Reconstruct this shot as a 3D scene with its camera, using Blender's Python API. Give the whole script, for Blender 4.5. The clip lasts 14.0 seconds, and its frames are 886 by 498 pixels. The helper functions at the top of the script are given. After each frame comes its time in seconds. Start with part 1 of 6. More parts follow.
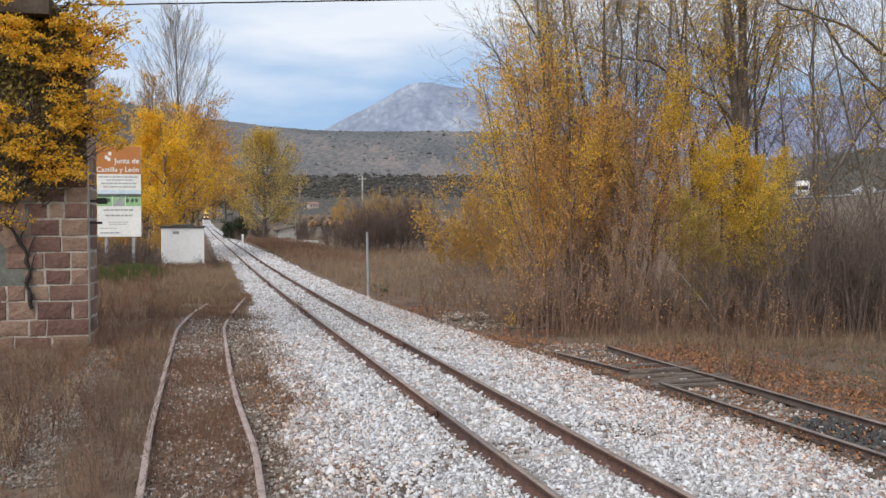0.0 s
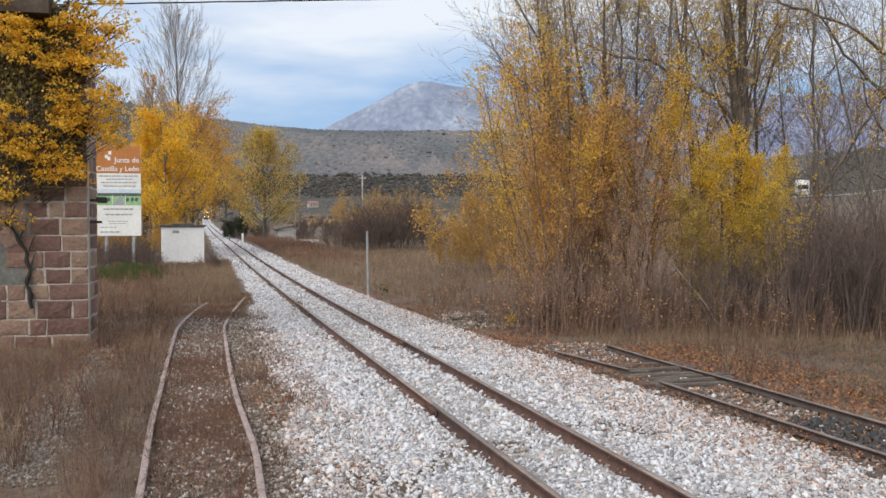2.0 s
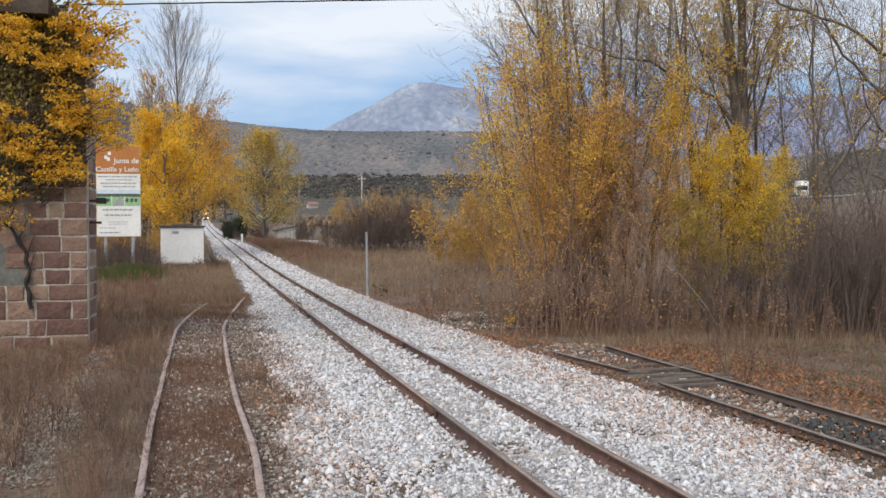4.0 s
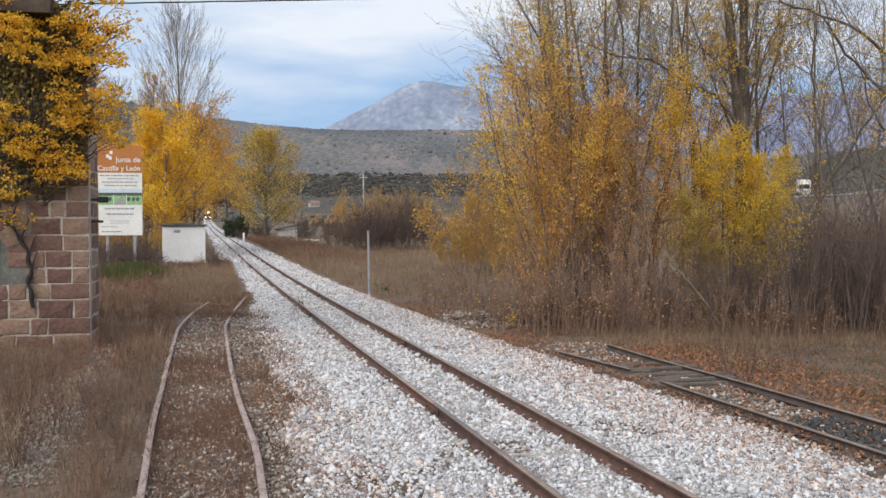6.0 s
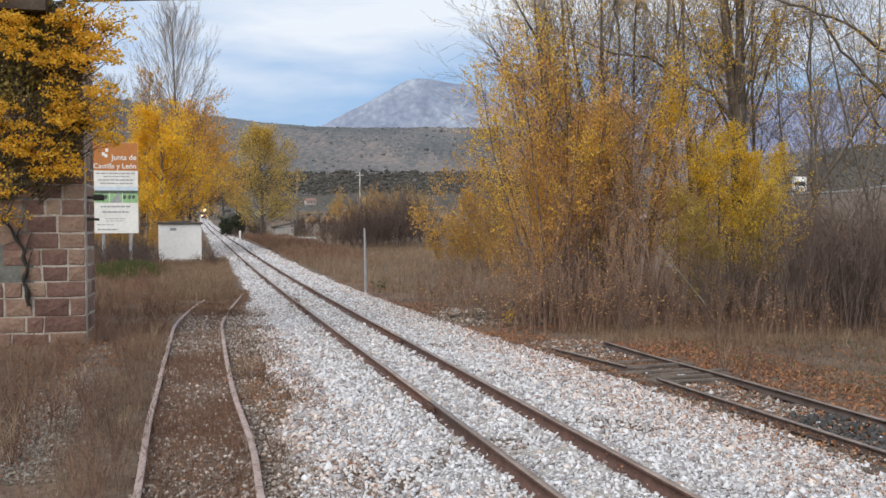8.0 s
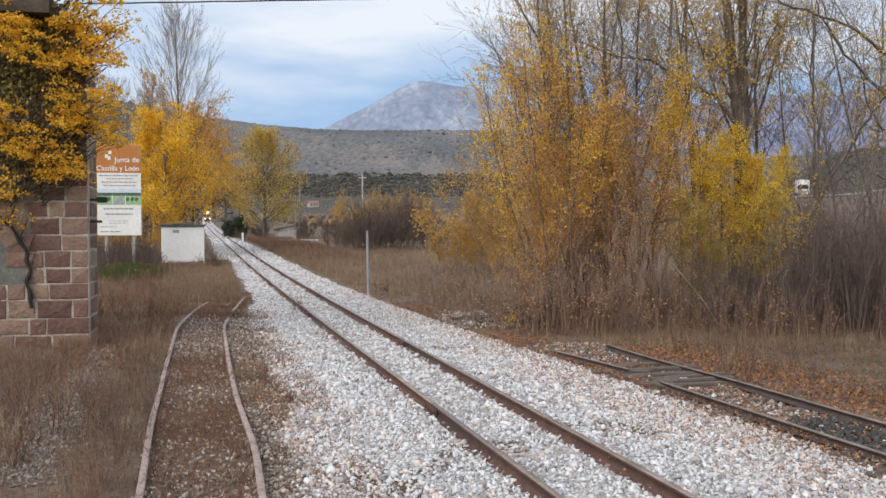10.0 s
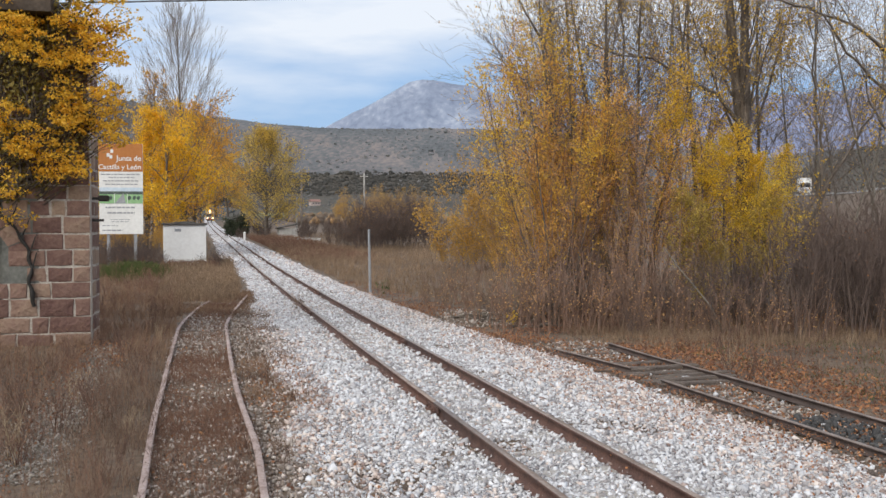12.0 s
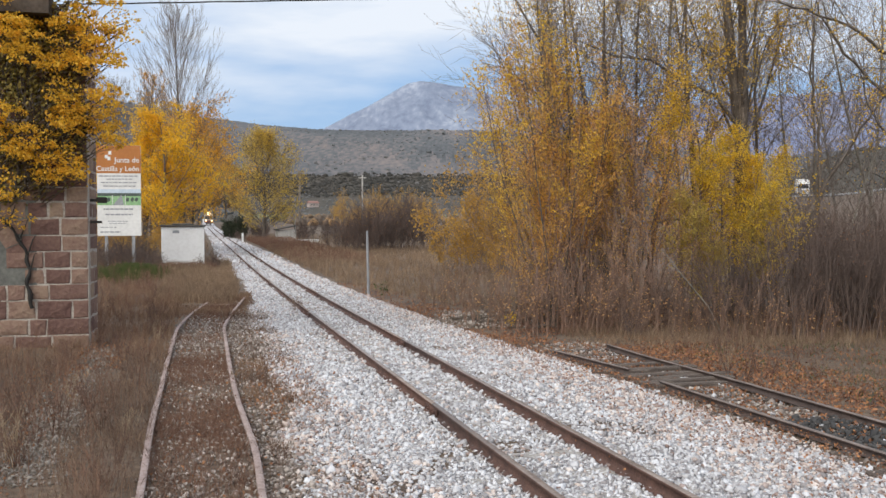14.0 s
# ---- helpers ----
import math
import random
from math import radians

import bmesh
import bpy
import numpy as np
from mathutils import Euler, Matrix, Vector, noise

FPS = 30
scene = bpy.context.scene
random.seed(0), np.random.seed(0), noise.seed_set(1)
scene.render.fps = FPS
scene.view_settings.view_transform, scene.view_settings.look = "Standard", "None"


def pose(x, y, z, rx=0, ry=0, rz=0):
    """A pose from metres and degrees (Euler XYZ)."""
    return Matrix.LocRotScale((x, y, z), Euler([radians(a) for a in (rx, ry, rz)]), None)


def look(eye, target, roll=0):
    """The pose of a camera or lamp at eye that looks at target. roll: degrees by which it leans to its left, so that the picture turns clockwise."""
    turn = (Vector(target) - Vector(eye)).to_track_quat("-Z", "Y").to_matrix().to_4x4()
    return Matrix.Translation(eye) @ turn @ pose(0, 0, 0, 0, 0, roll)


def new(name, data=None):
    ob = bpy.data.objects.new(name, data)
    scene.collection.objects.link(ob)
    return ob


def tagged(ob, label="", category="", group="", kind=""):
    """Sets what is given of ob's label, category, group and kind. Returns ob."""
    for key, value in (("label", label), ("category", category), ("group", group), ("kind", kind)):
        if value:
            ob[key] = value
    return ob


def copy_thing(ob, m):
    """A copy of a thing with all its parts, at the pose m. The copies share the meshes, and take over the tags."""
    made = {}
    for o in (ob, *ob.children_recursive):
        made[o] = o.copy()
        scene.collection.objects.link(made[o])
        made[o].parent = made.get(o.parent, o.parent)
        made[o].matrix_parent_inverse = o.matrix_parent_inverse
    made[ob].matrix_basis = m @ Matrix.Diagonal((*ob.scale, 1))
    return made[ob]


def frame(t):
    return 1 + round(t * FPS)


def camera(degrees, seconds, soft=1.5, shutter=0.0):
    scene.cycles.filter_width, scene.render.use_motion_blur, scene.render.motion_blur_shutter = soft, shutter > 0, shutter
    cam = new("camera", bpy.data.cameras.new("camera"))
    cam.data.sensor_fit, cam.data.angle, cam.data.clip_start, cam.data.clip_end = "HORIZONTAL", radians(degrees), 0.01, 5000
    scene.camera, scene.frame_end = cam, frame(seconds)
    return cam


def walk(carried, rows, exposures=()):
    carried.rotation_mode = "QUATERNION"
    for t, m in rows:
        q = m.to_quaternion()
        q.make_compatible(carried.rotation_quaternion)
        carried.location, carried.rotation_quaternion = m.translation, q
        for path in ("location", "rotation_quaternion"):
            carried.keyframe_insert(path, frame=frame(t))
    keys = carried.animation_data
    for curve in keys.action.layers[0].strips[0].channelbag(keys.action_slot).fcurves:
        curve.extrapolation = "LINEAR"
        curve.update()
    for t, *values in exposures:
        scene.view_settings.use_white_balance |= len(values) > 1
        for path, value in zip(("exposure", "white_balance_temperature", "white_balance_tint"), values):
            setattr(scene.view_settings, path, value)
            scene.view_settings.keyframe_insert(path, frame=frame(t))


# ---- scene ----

# ---------------------------------------------------------------- camera
EYE = (0.0, 0.0, 2.28)
AIM = (  # seconds, turn to the left, tilt, lean (degrees): a hand-held camera on one spot
    (0.0, -0.005, 0.107, -0.020), (0.5, -0.046, 0.162, -0.019), (1.0, -0.110, 0.116, -0.024), (1.5, -0.115, 0.154, -0.053),
    (2.0, -0.005, 0.053, -0.021), (2.5, -0.042, 0.100, -0.048), (3.0, -0.054, 0.103, -0.010), (5.5, 0.005, 0.078, 0.006),
    (6.0, 0.064, 0.026, -0.013), (6.5, 0.0, 0.0, 0.0), (7.0, -0.023, -0.114, -0.053), (7.5, -0.121, -0.055, -0.134),
    (8.0, -0.160, -0.130, -0.079), (10.5, 0.045, 0.054, -0.010), (11.0, 0.082, -0.003, -0.027), (11.5, 0.110, -0.055, -0.002),
    (12.0, 0.109, -0.058, -0.026), (12.5, 0.205, -0.038, -0.013), (13.0, 0.150, 0.005, 0.005), (13.5, 0.086, 0.063, -0.014),
    (14.0, -0.001, 0.034, -0.072))
cam = camera(52.02, 14.0)
walk(cam, [(t, pose(*EYE, 90 - 1.4615 + tilt, 0, turn) @ pose(0, 0, 0, 0, 0, lean)) for t, turn, tilt, lean in AIM])

# ---------------------------------------------------------------- sky and sun
world = bpy.data.worlds.new("sky")
scene.world = world
world.use_nodes = True


def build_sky():
    nt = world.node_tree
    N, L = nt.nodes, nt.links
    N.clear()
    out, bg = N.new("ShaderNodeOutputWorld"), N.new("ShaderNodeBackground")
    sky = N.new("ShaderNodeTexSky")
    sky.sky_type, sky.sun_disc, sky.sun_elevation, sky.sun_rotation = "NISHITA", False, radians(38), radians(200)
    geo = N.new("ShaderNodeTexCoord")
    mp = N.new("ShaderNodeMapping")
    mp.inputs["Scale"].default_value = (2.2, 2.2, 11.0)
    mp.inputs["Location"].default_value = (0.35, 0.0, 0.2)
    nz = N.new("ShaderNodeTexNoise")
    nz.inputs["Scale"].default_value, nz.inputs["Detail"].default_value, nz.inputs["Roughness"].default_value = 1.6, 6.0, 0.5
    sep = N.new("ShaderNodeSeparateXYZ")
    hgt = N.new("ShaderNodeMapRange")
    for k, v in zip(("From Min", "From Max", "To Min", "To Max"), (0.11, 0.24, -0.20, 0.20)):
        hgt.inputs[k].default_value = v
    add = N.new("ShaderNodeMath")
    ramp = N.new("ShaderNodeValToRGB")
    ramp.color_ramp.elements[0].position, ramp.color_ramp.elements[0].color = 0.33, (0, 0, 0, 1)
    ramp.color_ramp.elements[1].position, ramp.color_ramp.elements[1].color = 0.66, (1, 1, 1, 1)
    blue, cloud, mix = N.new("ShaderNodeMix"), N.new("ShaderNodeRGB"), N.new("ShaderNodeMix")
    blue.data_type = mix.data_type = "RGBA"
    gain = N.new("ShaderNodeMix")
    gain.data_type, gain.blend_type = "RGBA", "MULTIPLY"
    gain.inputs[0].default_value = 1.0
    gain.inputs[7].default_value = (SKY_GAIN,) * 3 + (1,)
    blue.inputs[0].default_value = 0.75
    blue.inputs[7].default_value = SKY_BLUE
    cloud.outputs[0].default_value = SKY_CLOUD
    L.new(geo.outputs["Generated"], mp.inputs[0]), L.new(mp.outputs[0], nz.inputs["Vector"])
    L.new(geo.outputs["Generated"], sep.inputs[0]), L.new(sep.outputs[2], hgt.inputs[0])
    L.new(nz.outputs[0], add.inputs[0]), L.new(hgt.outputs[0], add.inputs[1]), L.new(add.outputs[0], ramp.inputs[0])
    L.new(sky.outputs[0], gain.inputs[6]), L.new(gain.outputs[2], blue.inputs[6])
    L.new(ramp.outputs[0], mix.inputs[0]), L.new(blue.outputs[2], mix.inputs[6]), L.new(cloud.outputs[0], mix.inputs[7])
    L.new(mix.outputs[2], bg.inputs[0]), L.new(bg.outputs[0], out.inputs[0])
    bg.inputs[1].default_value = 1.0


SKY_GAIN, SKY_BLUE, SKY_CLOUD = 0.10, (0.37, 0.57, 0.89, 1), (0.84, 0.90, 0.99, 1)
build_sky()
sun = new("sun", bpy.data.lights.new("sun", "SUN"))
sun.data.energy, sun.data.angle, sun.data.color = 2.7, radians(55), (1.0, 0.93, 0.82)
sun.matrix_world = look((-30, -40, 42), (0, 10, 0))


# ---------------------------------------------------------------- materials
def material(name, dark, light, scale=4.0, rough=0.85, bump=0.3, fine=6.0, metal=0.0, third=None, spread=(0.35, 0.68), island=0.0, thin=0.0,
             random_tint=0.0, bump_size=0.02, stretch=(1, 1, 1)):
    """Colour from two sizes of noise, with relief; island: how much each loose piece differs; thin: light passing through."""
    m = bpy.data.materials.new(name)
    m.use_nodes = True
    nt = m.node_tree
    N, L = nt.nodes, nt.links
    b, out = N["Principled BSDF"], N["Material Output"]
    co = N.new("ShaderNodeTexCoord")
    mp = N.new("ShaderNodeMapping")
    mp.inputs["Scale"].default_value = stretch
    L.new(co.outputs["Object"], mp.inputs[0])
    n1, n2 = N.new("ShaderNodeTexNoise"), N.new("ShaderNodeTexNoise")
    n1.inputs["Scale"].default_value, n1.inputs["Detail"].default_value = scale, 4.0
    n2.inputs["Scale"].default_value, n2.inputs["Detail"].default_value = scale * fine, 5.0
    L.new(mp.outputs[0], n1.inputs["Vector"]), L.new(mp.outputs[0], n2.inputs["Vector"])
    blend = N.new("ShaderNodeMix")
    blend.inputs[0].default_value = 0.5
    L.new(n1.outputs[0], blend.inputs[2]), L.new(n2.outputs[0], blend.inputs[3])
    value = blend.outputs[0]
    if island or random_tint:
        src = N.new("ShaderNodeNewGeometry").outputs["Random Per Island"] if island else N.new("ShaderNodeObjectInfo").outputs["Random"]
        k = N.new("ShaderNodeMix")
        k.inputs[0].default_value = island or random_tint
        mr = N.new("ShaderNodeMapRange")
        mr.inputs["To Min"].default_value, mr.inputs["To Max"].default_value = spread[0] - 0.02, spread[1] + 0.02
        L.new(src, mr.inputs[0]), L.new(value, k.inputs[2]), L.new(mr.outputs[0], k.inputs[3])
        value = k.outputs[0]
    r = N.new("ShaderNodeValToRGB")
    e = r.color_ramp.elements
    e[0].position, e[0].color = spread[0], (*dark, 1)
    e[1].position, e[1].color = spread[1], (*light, 1)
    if third:
        x = e.new((spread[0] + spread[1]) / 2)
        x.color = (*third, 1)
    L.new(value, r.inputs[0]), L.new(r.outputs[0], b.inputs["Base Color"])
    b.inputs["Roughness"].default_value, b.inputs["Metallic"].default_value = rough, metal
    if bump:
        bp = N.new("ShaderNodeBump")
        bp.inputs["Strength"].default_value, bp.inputs["Distance"].default_value = bump, bump_size
        L.new(n2.outputs[0], bp.inputs["Height"]), L.new(bp.outputs[0], b.inputs["Normal"])
    if thin:
        tr, mx = N.new("ShaderNodeBsdfTranslucent"), N.new("ShaderNodeMixShader")
        mx.inputs[0].default_value = thin
        L.new(r.outputs[0], tr.inputs[0]), L.new(b.outputs[0], mx.inputs[1]), L.new(tr.outputs[0], mx.inputs[2])
        L.new(mx.outputs[0], out.inputs[0])
    return m


def chip_ground(name, dark, light, scale):
    """Packed broken stone too small to build: cells of differing tone, the shade in their gaps put into the colour."""
    m = bpy.data.materials.new(name)
    m.use_nodes = True
    N, L = m.node_tree.nodes, m.node_tree.links
    b = N["Principled BSDF"]
    b.inputs["Roughness"].default_value = 0.95
    co, cell, gap, soft = N.new("ShaderNodeTexCoord"), N.new("ShaderNodeTexVoronoi"), N.new("ShaderNodeTexVoronoi"), N.new("ShaderNodeTexNoise")
    gap.feature = "DISTANCE_TO_EDGE"
    soft.inputs["Scale"].default_value = 1.3
    for v in (cell, gap):
        v.inputs["Scale"].default_value = scale
        L.new(co.outputs["Object"], v.inputs["Vector"])
    L.new(co.outputs["Object"], soft.inputs["Vector"])
    tone, edge, mul = N.new("ShaderNodeMix"), N.new("ShaderNodeMapRange"), N.new("ShaderNodeMix")
    tone.data_type = mul.data_type = "RGBA"
    mul.blend_type = "MULTIPLY"
    mul.inputs[0].default_value = 1.0
    tone.inputs[6].default_value, tone.inputs[7].default_value = (*dark, 1), (*light, 1)
    sep, half = N.new("ShaderNodeSeparateColor"), N.new("ShaderNodeMix")
    half.inputs[0].default_value = 0.35
    L.new(cell.outputs["Color"], sep.inputs[0]), L.new(sep.outputs[0], half.inputs[2]), L.new(soft.outputs[0], half.inputs[3]), L.new(half.outputs[0], tone.inputs[0])
    edge.inputs["From Max"].default_value, edge.inputs["To Min"].default_value = 0.10, 0.30
    L.new(gap.outputs["Distance"], edge.inputs[0]), L.new(tone.outputs[2], mul.inputs[6]), L.new(edge.outputs[0], mul.inputs[7]), L.new(mul.outputs[2], b.inputs["Base Color"])
    bp = N.new("ShaderNodeBump")
    bp.inputs["Strength"].default_value, bp.inputs["Distance"].default_value = 0.9, 0.02
    L.new(edge.outputs[0], bp.inputs["Height"]), L.new(bp.outputs[0], b.inputs["Normal"])
    return m


def glow(name, color, strength):
    m = bpy.data.materials.new(name)
    m.use_nodes = True
    b = m.node_tree.nodes["Principled BSDF"]
    b.inputs["Base Color"].default_value = b.inputs["Emission Color"].default_value = (*color, 1)
    b.inputs["Emission Strength"].default_value = strength
    return m


M = {
    "soil": material("dry_ground", (0.060, 0.042, 0.031), (0.205, 0.15, 0.108), 0.7, 0.95, 0.6, 14, third=(0.122, 0.087, 0.062), bump_size=0.05),
    # far hillsides: their bluish greys carry the haze of distance as colour
    "hill": material("scrub_hillside", (0.058, 0.063, 0.069), (0.205, 0.17, 0.157), 0.008, 0.95, 0.0, 24, third=(0.115, 0.112, 0.117), spread=(0.37, 0.63), stretch=(1, 0.22, 0.9)),
    "upper_hill": material("wooded_upper_slope", (0.050, 0.058, 0.064), (0.20, 0.165, 0.152), 0.010, 0.95, 0.0, 20, third=(0.096, 0.101, 0.108), spread=(0.37, 0.65), stretch=(1, 0.22, 0.9)),
    # limestone whose blue-grey has the haze of distance put into it
    "rock": material("hazy_limestone", (0.12, 0.15, 0.225), (0.41, 0.445, 0.515), 0.006, 0.95, 0.0, 7, third=(0.22, 0.257, 0.34), spread=(0.30, 0.74), stretch=(1, 0.22, 0.8)),
    "heath_ground": material("dark_heath_ground", (0.024, 0.023, 0.019), (0.066, 0.054, 0.041), 0.02, 0.95, 0.0, 9, third=(0.064, 0.055, 0.042)),
    # darker blue for the far range: its shade is put into the colour
    "shaded_slope": material("shaded_far_range", (0.16, 0.19, 0.30), (0.30, 0.33, 0.45), 0.004, 0.95, 0.0, 9, third=(0.21, 0.24, 0.36), spread=(0.40, 0.66)),
    "bed": chip_ground("ballast_bed", (0.34, 0.31, 0.305), (0.74, 0.745, 0.775), 24.0),
    "stone": material("white_limestone_chips", (0.20, 0.18, 0.18), (0.74, 0.75, 0.79), 9.0, 0.9, 0.2, 5, third=(0.53, 0.528, 0.55), island=0.75),
    "dirty_stone": material("weathered_chips", (0.12, 0.095, 0.080), (0.56, 0.51, 0.47), 9.0, 0.9, 0.2, 5, third=(0.27, 0.225, 0.195), island=0.75),
    "ash": material("black_clinker", (0.02, 0.02, 0.022), (0.085, 0.082, 0.08), 9.0, 0.9, 0.2, 5, island=0.7),
    "path_stone": material("grey_path_stones", (0.11, 0.092, 0.076), (0.36, 0.325, 0.29), 9.0, 0.9, 0.2, 5, island=0.7),
    "rail": material("rusty_rail_steel", (0.050, 0.025, 0.020), (0.165, 0.088, 0.067), 5.0, 0.7, 0.3, 9, metal=0.1),
    "rail_head": material("worn_rail_head", (0.17, 0.125, 0.105), (0.40, 0.33, 0.29), 4.0, 0.42, 0.1, 8, metal=0.35),
    "old_rail": material("pale_rusted_rail", (0.20, 0.14, 0.125), (0.46, 0.37, 0.345), 3.0, 0.8, 0.3, 9),
    "dark_rail": material("dark_rusted_rail", (0.034, 0.025, 0.022), (0.11, 0.077, 0.066), 4.0, 0.75, 0.3, 9),
    "dull_head": material("dull_rusted_rail_top", (0.11, 0.085, 0.075), (0.27, 0.22, 0.195), 4.0, 0.6, 0.2, 9),
    "dusty": material("dusty_grey_sleeper", (0.20, 0.18, 0.165), (0.46, 0.44, 0.42), 4.0, 0.95, 0.5, 8, third=(0.33, 0.31, 0.29)),
    "rotten": material("rotten_timber", (0.04, 0.031, 0.027), (0.34, 0.29, 0.255), 3.0, 0.95, 0.7, 9, third=(0.125, 0.098, 0.082), stretch=(1, 8, 8)),
    "timber": material("grey_sleeper_timber", (0.055, 0.042, 0.034), (0.20, 0.165, 0.14), 3.0, 0.9, 0.6, 9, stretch=(1, 8, 8)),
    "straw": material("dry_weeds", (0.065, 0.040, 0.030), (0.34, 0.232, 0.16), 0.9, 0.95, 0.0, 7, third=(0.16, 0.105, 0.075), island=0.42, thin=0.25, spread=(0.36, 0.64)),
    "fawn_weeds": material("fawn_weeds", (0.105, 0.062, 0.042), (0.42, 0.28, 0.18), 0.7, 0.95, 0.0, 7, third=(0.225, 0.142, 0.094), island=0.45, thin=0.25, spread=(0.36, 0.64)),
    "meadow_straw": material("meadow_straw", (0.10, 0.066, 0.045), (0.42, 0.305, 0.20), 0.5, 0.95, 0.0, 9, third=(0.235, 0.162, 0.108), island=0.42, thin=0.2, spread=(0.36, 0.64)),
    "russet": material("russet_weeds", (0.10, 0.055, 0.040), (0.30, 0.175, 0.115), 0.8, 0.95, 0.0, 5, third=(0.19, 0.108, 0.075), island=0.6, thin=0.2),
    "lush": material("lush_grass", (0.034, 0.054, 0.015), (0.125, 0.15, 0.04), 0.8, 0.9, 0.0, 5, island=0.6, thin=0.3),
    "green": material("green_grass", (0.035, 0.055, 0.015), (0.12, 0.15, 0.04), 0.8, 0.9, 0.0, 5, island=0.6, thin=0.25),
    "bark": material("grey_bark", (0.052, 0.041, 0.033), (0.19, 0.157, 0.128), 3.0, 0.95, 0.5, 8),
    "pale_bark": material("pale_poplar_bark", (0.12, 0.105, 0.085), (0.36, 0.33, 0.28), 2.0, 0.9, 0.4, 8),
    "twig": material("brown_twigs", (0.185, 0.137, 0.107), (0.43, 0.335, 0.265), 2.0, 0.95, 0.0, 5),
    "dark_twig": material("dark_brush_twigs", (0.072, 0.051, 0.044), (0.19, 0.138, 0.115), 2.0, 0.95, 0.0, 5),
    "red_twig": material("red_brown_twigs", (0.125, 0.077, 0.058), (0.36, 0.235, 0.175), 2.0, 0.95, 0.0, 5),
    "sucker_twig": material("pinkish_brown_twigs", (0.20, 0.135, 0.105), (0.50, 0.365, 0.285), 2.0, 0.95, 0.0, 5),
    "creeper_wood": material("dark_creeper_wood", (0.04, 0.031, 0.024), (0.14, 0.11, 0.085), 3.0, 0.95, 0.2, 6),
    # eave timber: the shadow it stands in is put into this dark brown
    "eave_wood": material("shaded_eave_timber", (0.035, 0.026, 0.02), (0.10, 0.078, 0.06), 2.0, 0.9, 0.4, 7),
    "stained_stone": material("rust_stained_chips", (0.22, 0.15, 0.13), (0.74, 0.675, 0.64), 9.0, 0.9, 0.2, 5, third=(0.54, 0.45, 0.41), island=0.75),
    "grey_twig": material("grey_brown_twigs", (0.115, 0.092, 0.078), (0.30, 0.25, 0.21), 2.0, 0.95, 0.0, 5),
    "furrowed_bark": material("furrowed_poplar_bark", (0.05, 0.04, 0.032), (0.31, 0.255, 0.205), 2.4, 0.95, 1.0, 7, third=(0.115, 0.092, 0.073), stretch=(5, 5, 0.8), bump_size=0.04),
    "gold": material("golden_yellow_leaves", (0.46, 0.26, 0.035), (0.95, 0.68, 0.10), 0.5, 0.7, 0.0, 5, third=(0.80, 0.50, 0.05), island=0.65, thin=0.42),
    "bright_gold": material("bright_yellow_leaves", (0.46, 0.34, 0.035), (0.97, 0.76, 0.09), 0.6, 0.7, 0.0, 5, third=(0.88, 0.58, 0.045), island=0.6, thin=0.5),
    "deep_gold": material("deep_golden_leaves", (0.46, 0.31, 0.028), (0.98, 0.70, 0.07), 0.35, 0.75, 0.0, 5, third=(0.92, 0.56, 0.036), island=0.6, thin=0.52),
    "orange": material("orange_leaves", (0.44, 0.20, 0.05), (0.92, 0.60, 0.13), 0.6, 0.75, 0.0, 5, third=(0.74, 0.40, 0.085), island=0.7, thin=0.42),
    "yellow": material("yellow_leaves", (0.60, 0.34, 0.035), (0.96, 0.74, 0.12), 0.5, 0.7, 0.0, 5, third=(0.88, 0.57, 0.055), island=0.65, thin=0.42),
    "tarnished": material("tarnished_gold_leaves", (0.34, 0.25, 0.06), (0.84, 0.60, 0.14), 0.4, 0.75, 0.0, 5, third=(0.64, 0.45, 0.095), island=0.65, thin=0.52),
    "olive": material("yellow_green_leaves", (0.30, 0.23, 0.06), (0.74, 0.54, 0.13), 0.5, 0.75, 0.0, 5, third=(0.52, 0.39, 0.085), island=0.65, thin=0.5),
    "ivy": material("creeper_leaves", (0.38, 0.23, 0.03), (0.96, 0.67, 0.08), 0.9, 0.65, 0.0, 5, third=(0.84, 0.50, 0.045), island=0.6, thin=0.5),
    "amber": material("amber_leaves", (0.48, 0.25, 0.04), (0.96, 0.60, 0.10), 0.4, 0.75, 0.0, 5, third=(0.84, 0.45, 0.055), island=0.65, thin=0.48),
    "rust": material("withered_leaves", (0.38, 0.20, 0.10), (0.80, 0.50, 0.22), 0.6, 0.8, 0.0, 5, third=(0.60, 0.35, 0.15), island=0.7, thin=0.42),
    "yellow_far": material("golden_leaves", (0.55, 0.30, 0.05), (0.92, 0.64, 0.14), 0.1, 0.75, 0.0, 5, third=(0.78, 0.47, 0.08), island=0.6, thin=0.5),
    "shrub_gold": material("greenish_gold_leaves", (0.28, 0.165, 0.04), (0.80, 0.49, 0.11), 0.35, 0.75, 0.0, 5, third=(0.56, 0.33, 0.07), island=0.6, thin=0.45),
    "evergreen": material("dark_green_leaves", (0.022, 0.030, 0.020), (0.075, 0.09, 0.05), 1.0, 0.8, 0.0, 5, island=0.6, thin=0.15),
    "litter": material("fallen_leaves", (0.10, 0.046, 0.032), (0.44, 0.205, 0.085), 1.5, 0.9, 0.0, 5, third=(0.235, 0.108, 0.058), island=0.75),
    "plaster": material("whitewashed_plaster", (0.77, 0.765, 0.755), (0.865, 0.865, 0.86), 0.7, 0.9, 0.08, 9, third=(0.845, 0.845, 0.84)),
    "faded_plaster": material("faded_pinkish_plaster", (0.30, 0.24, 0.22), (0.50, 0.43, 0.40), 0.5, 0.9, 0.1, 6),
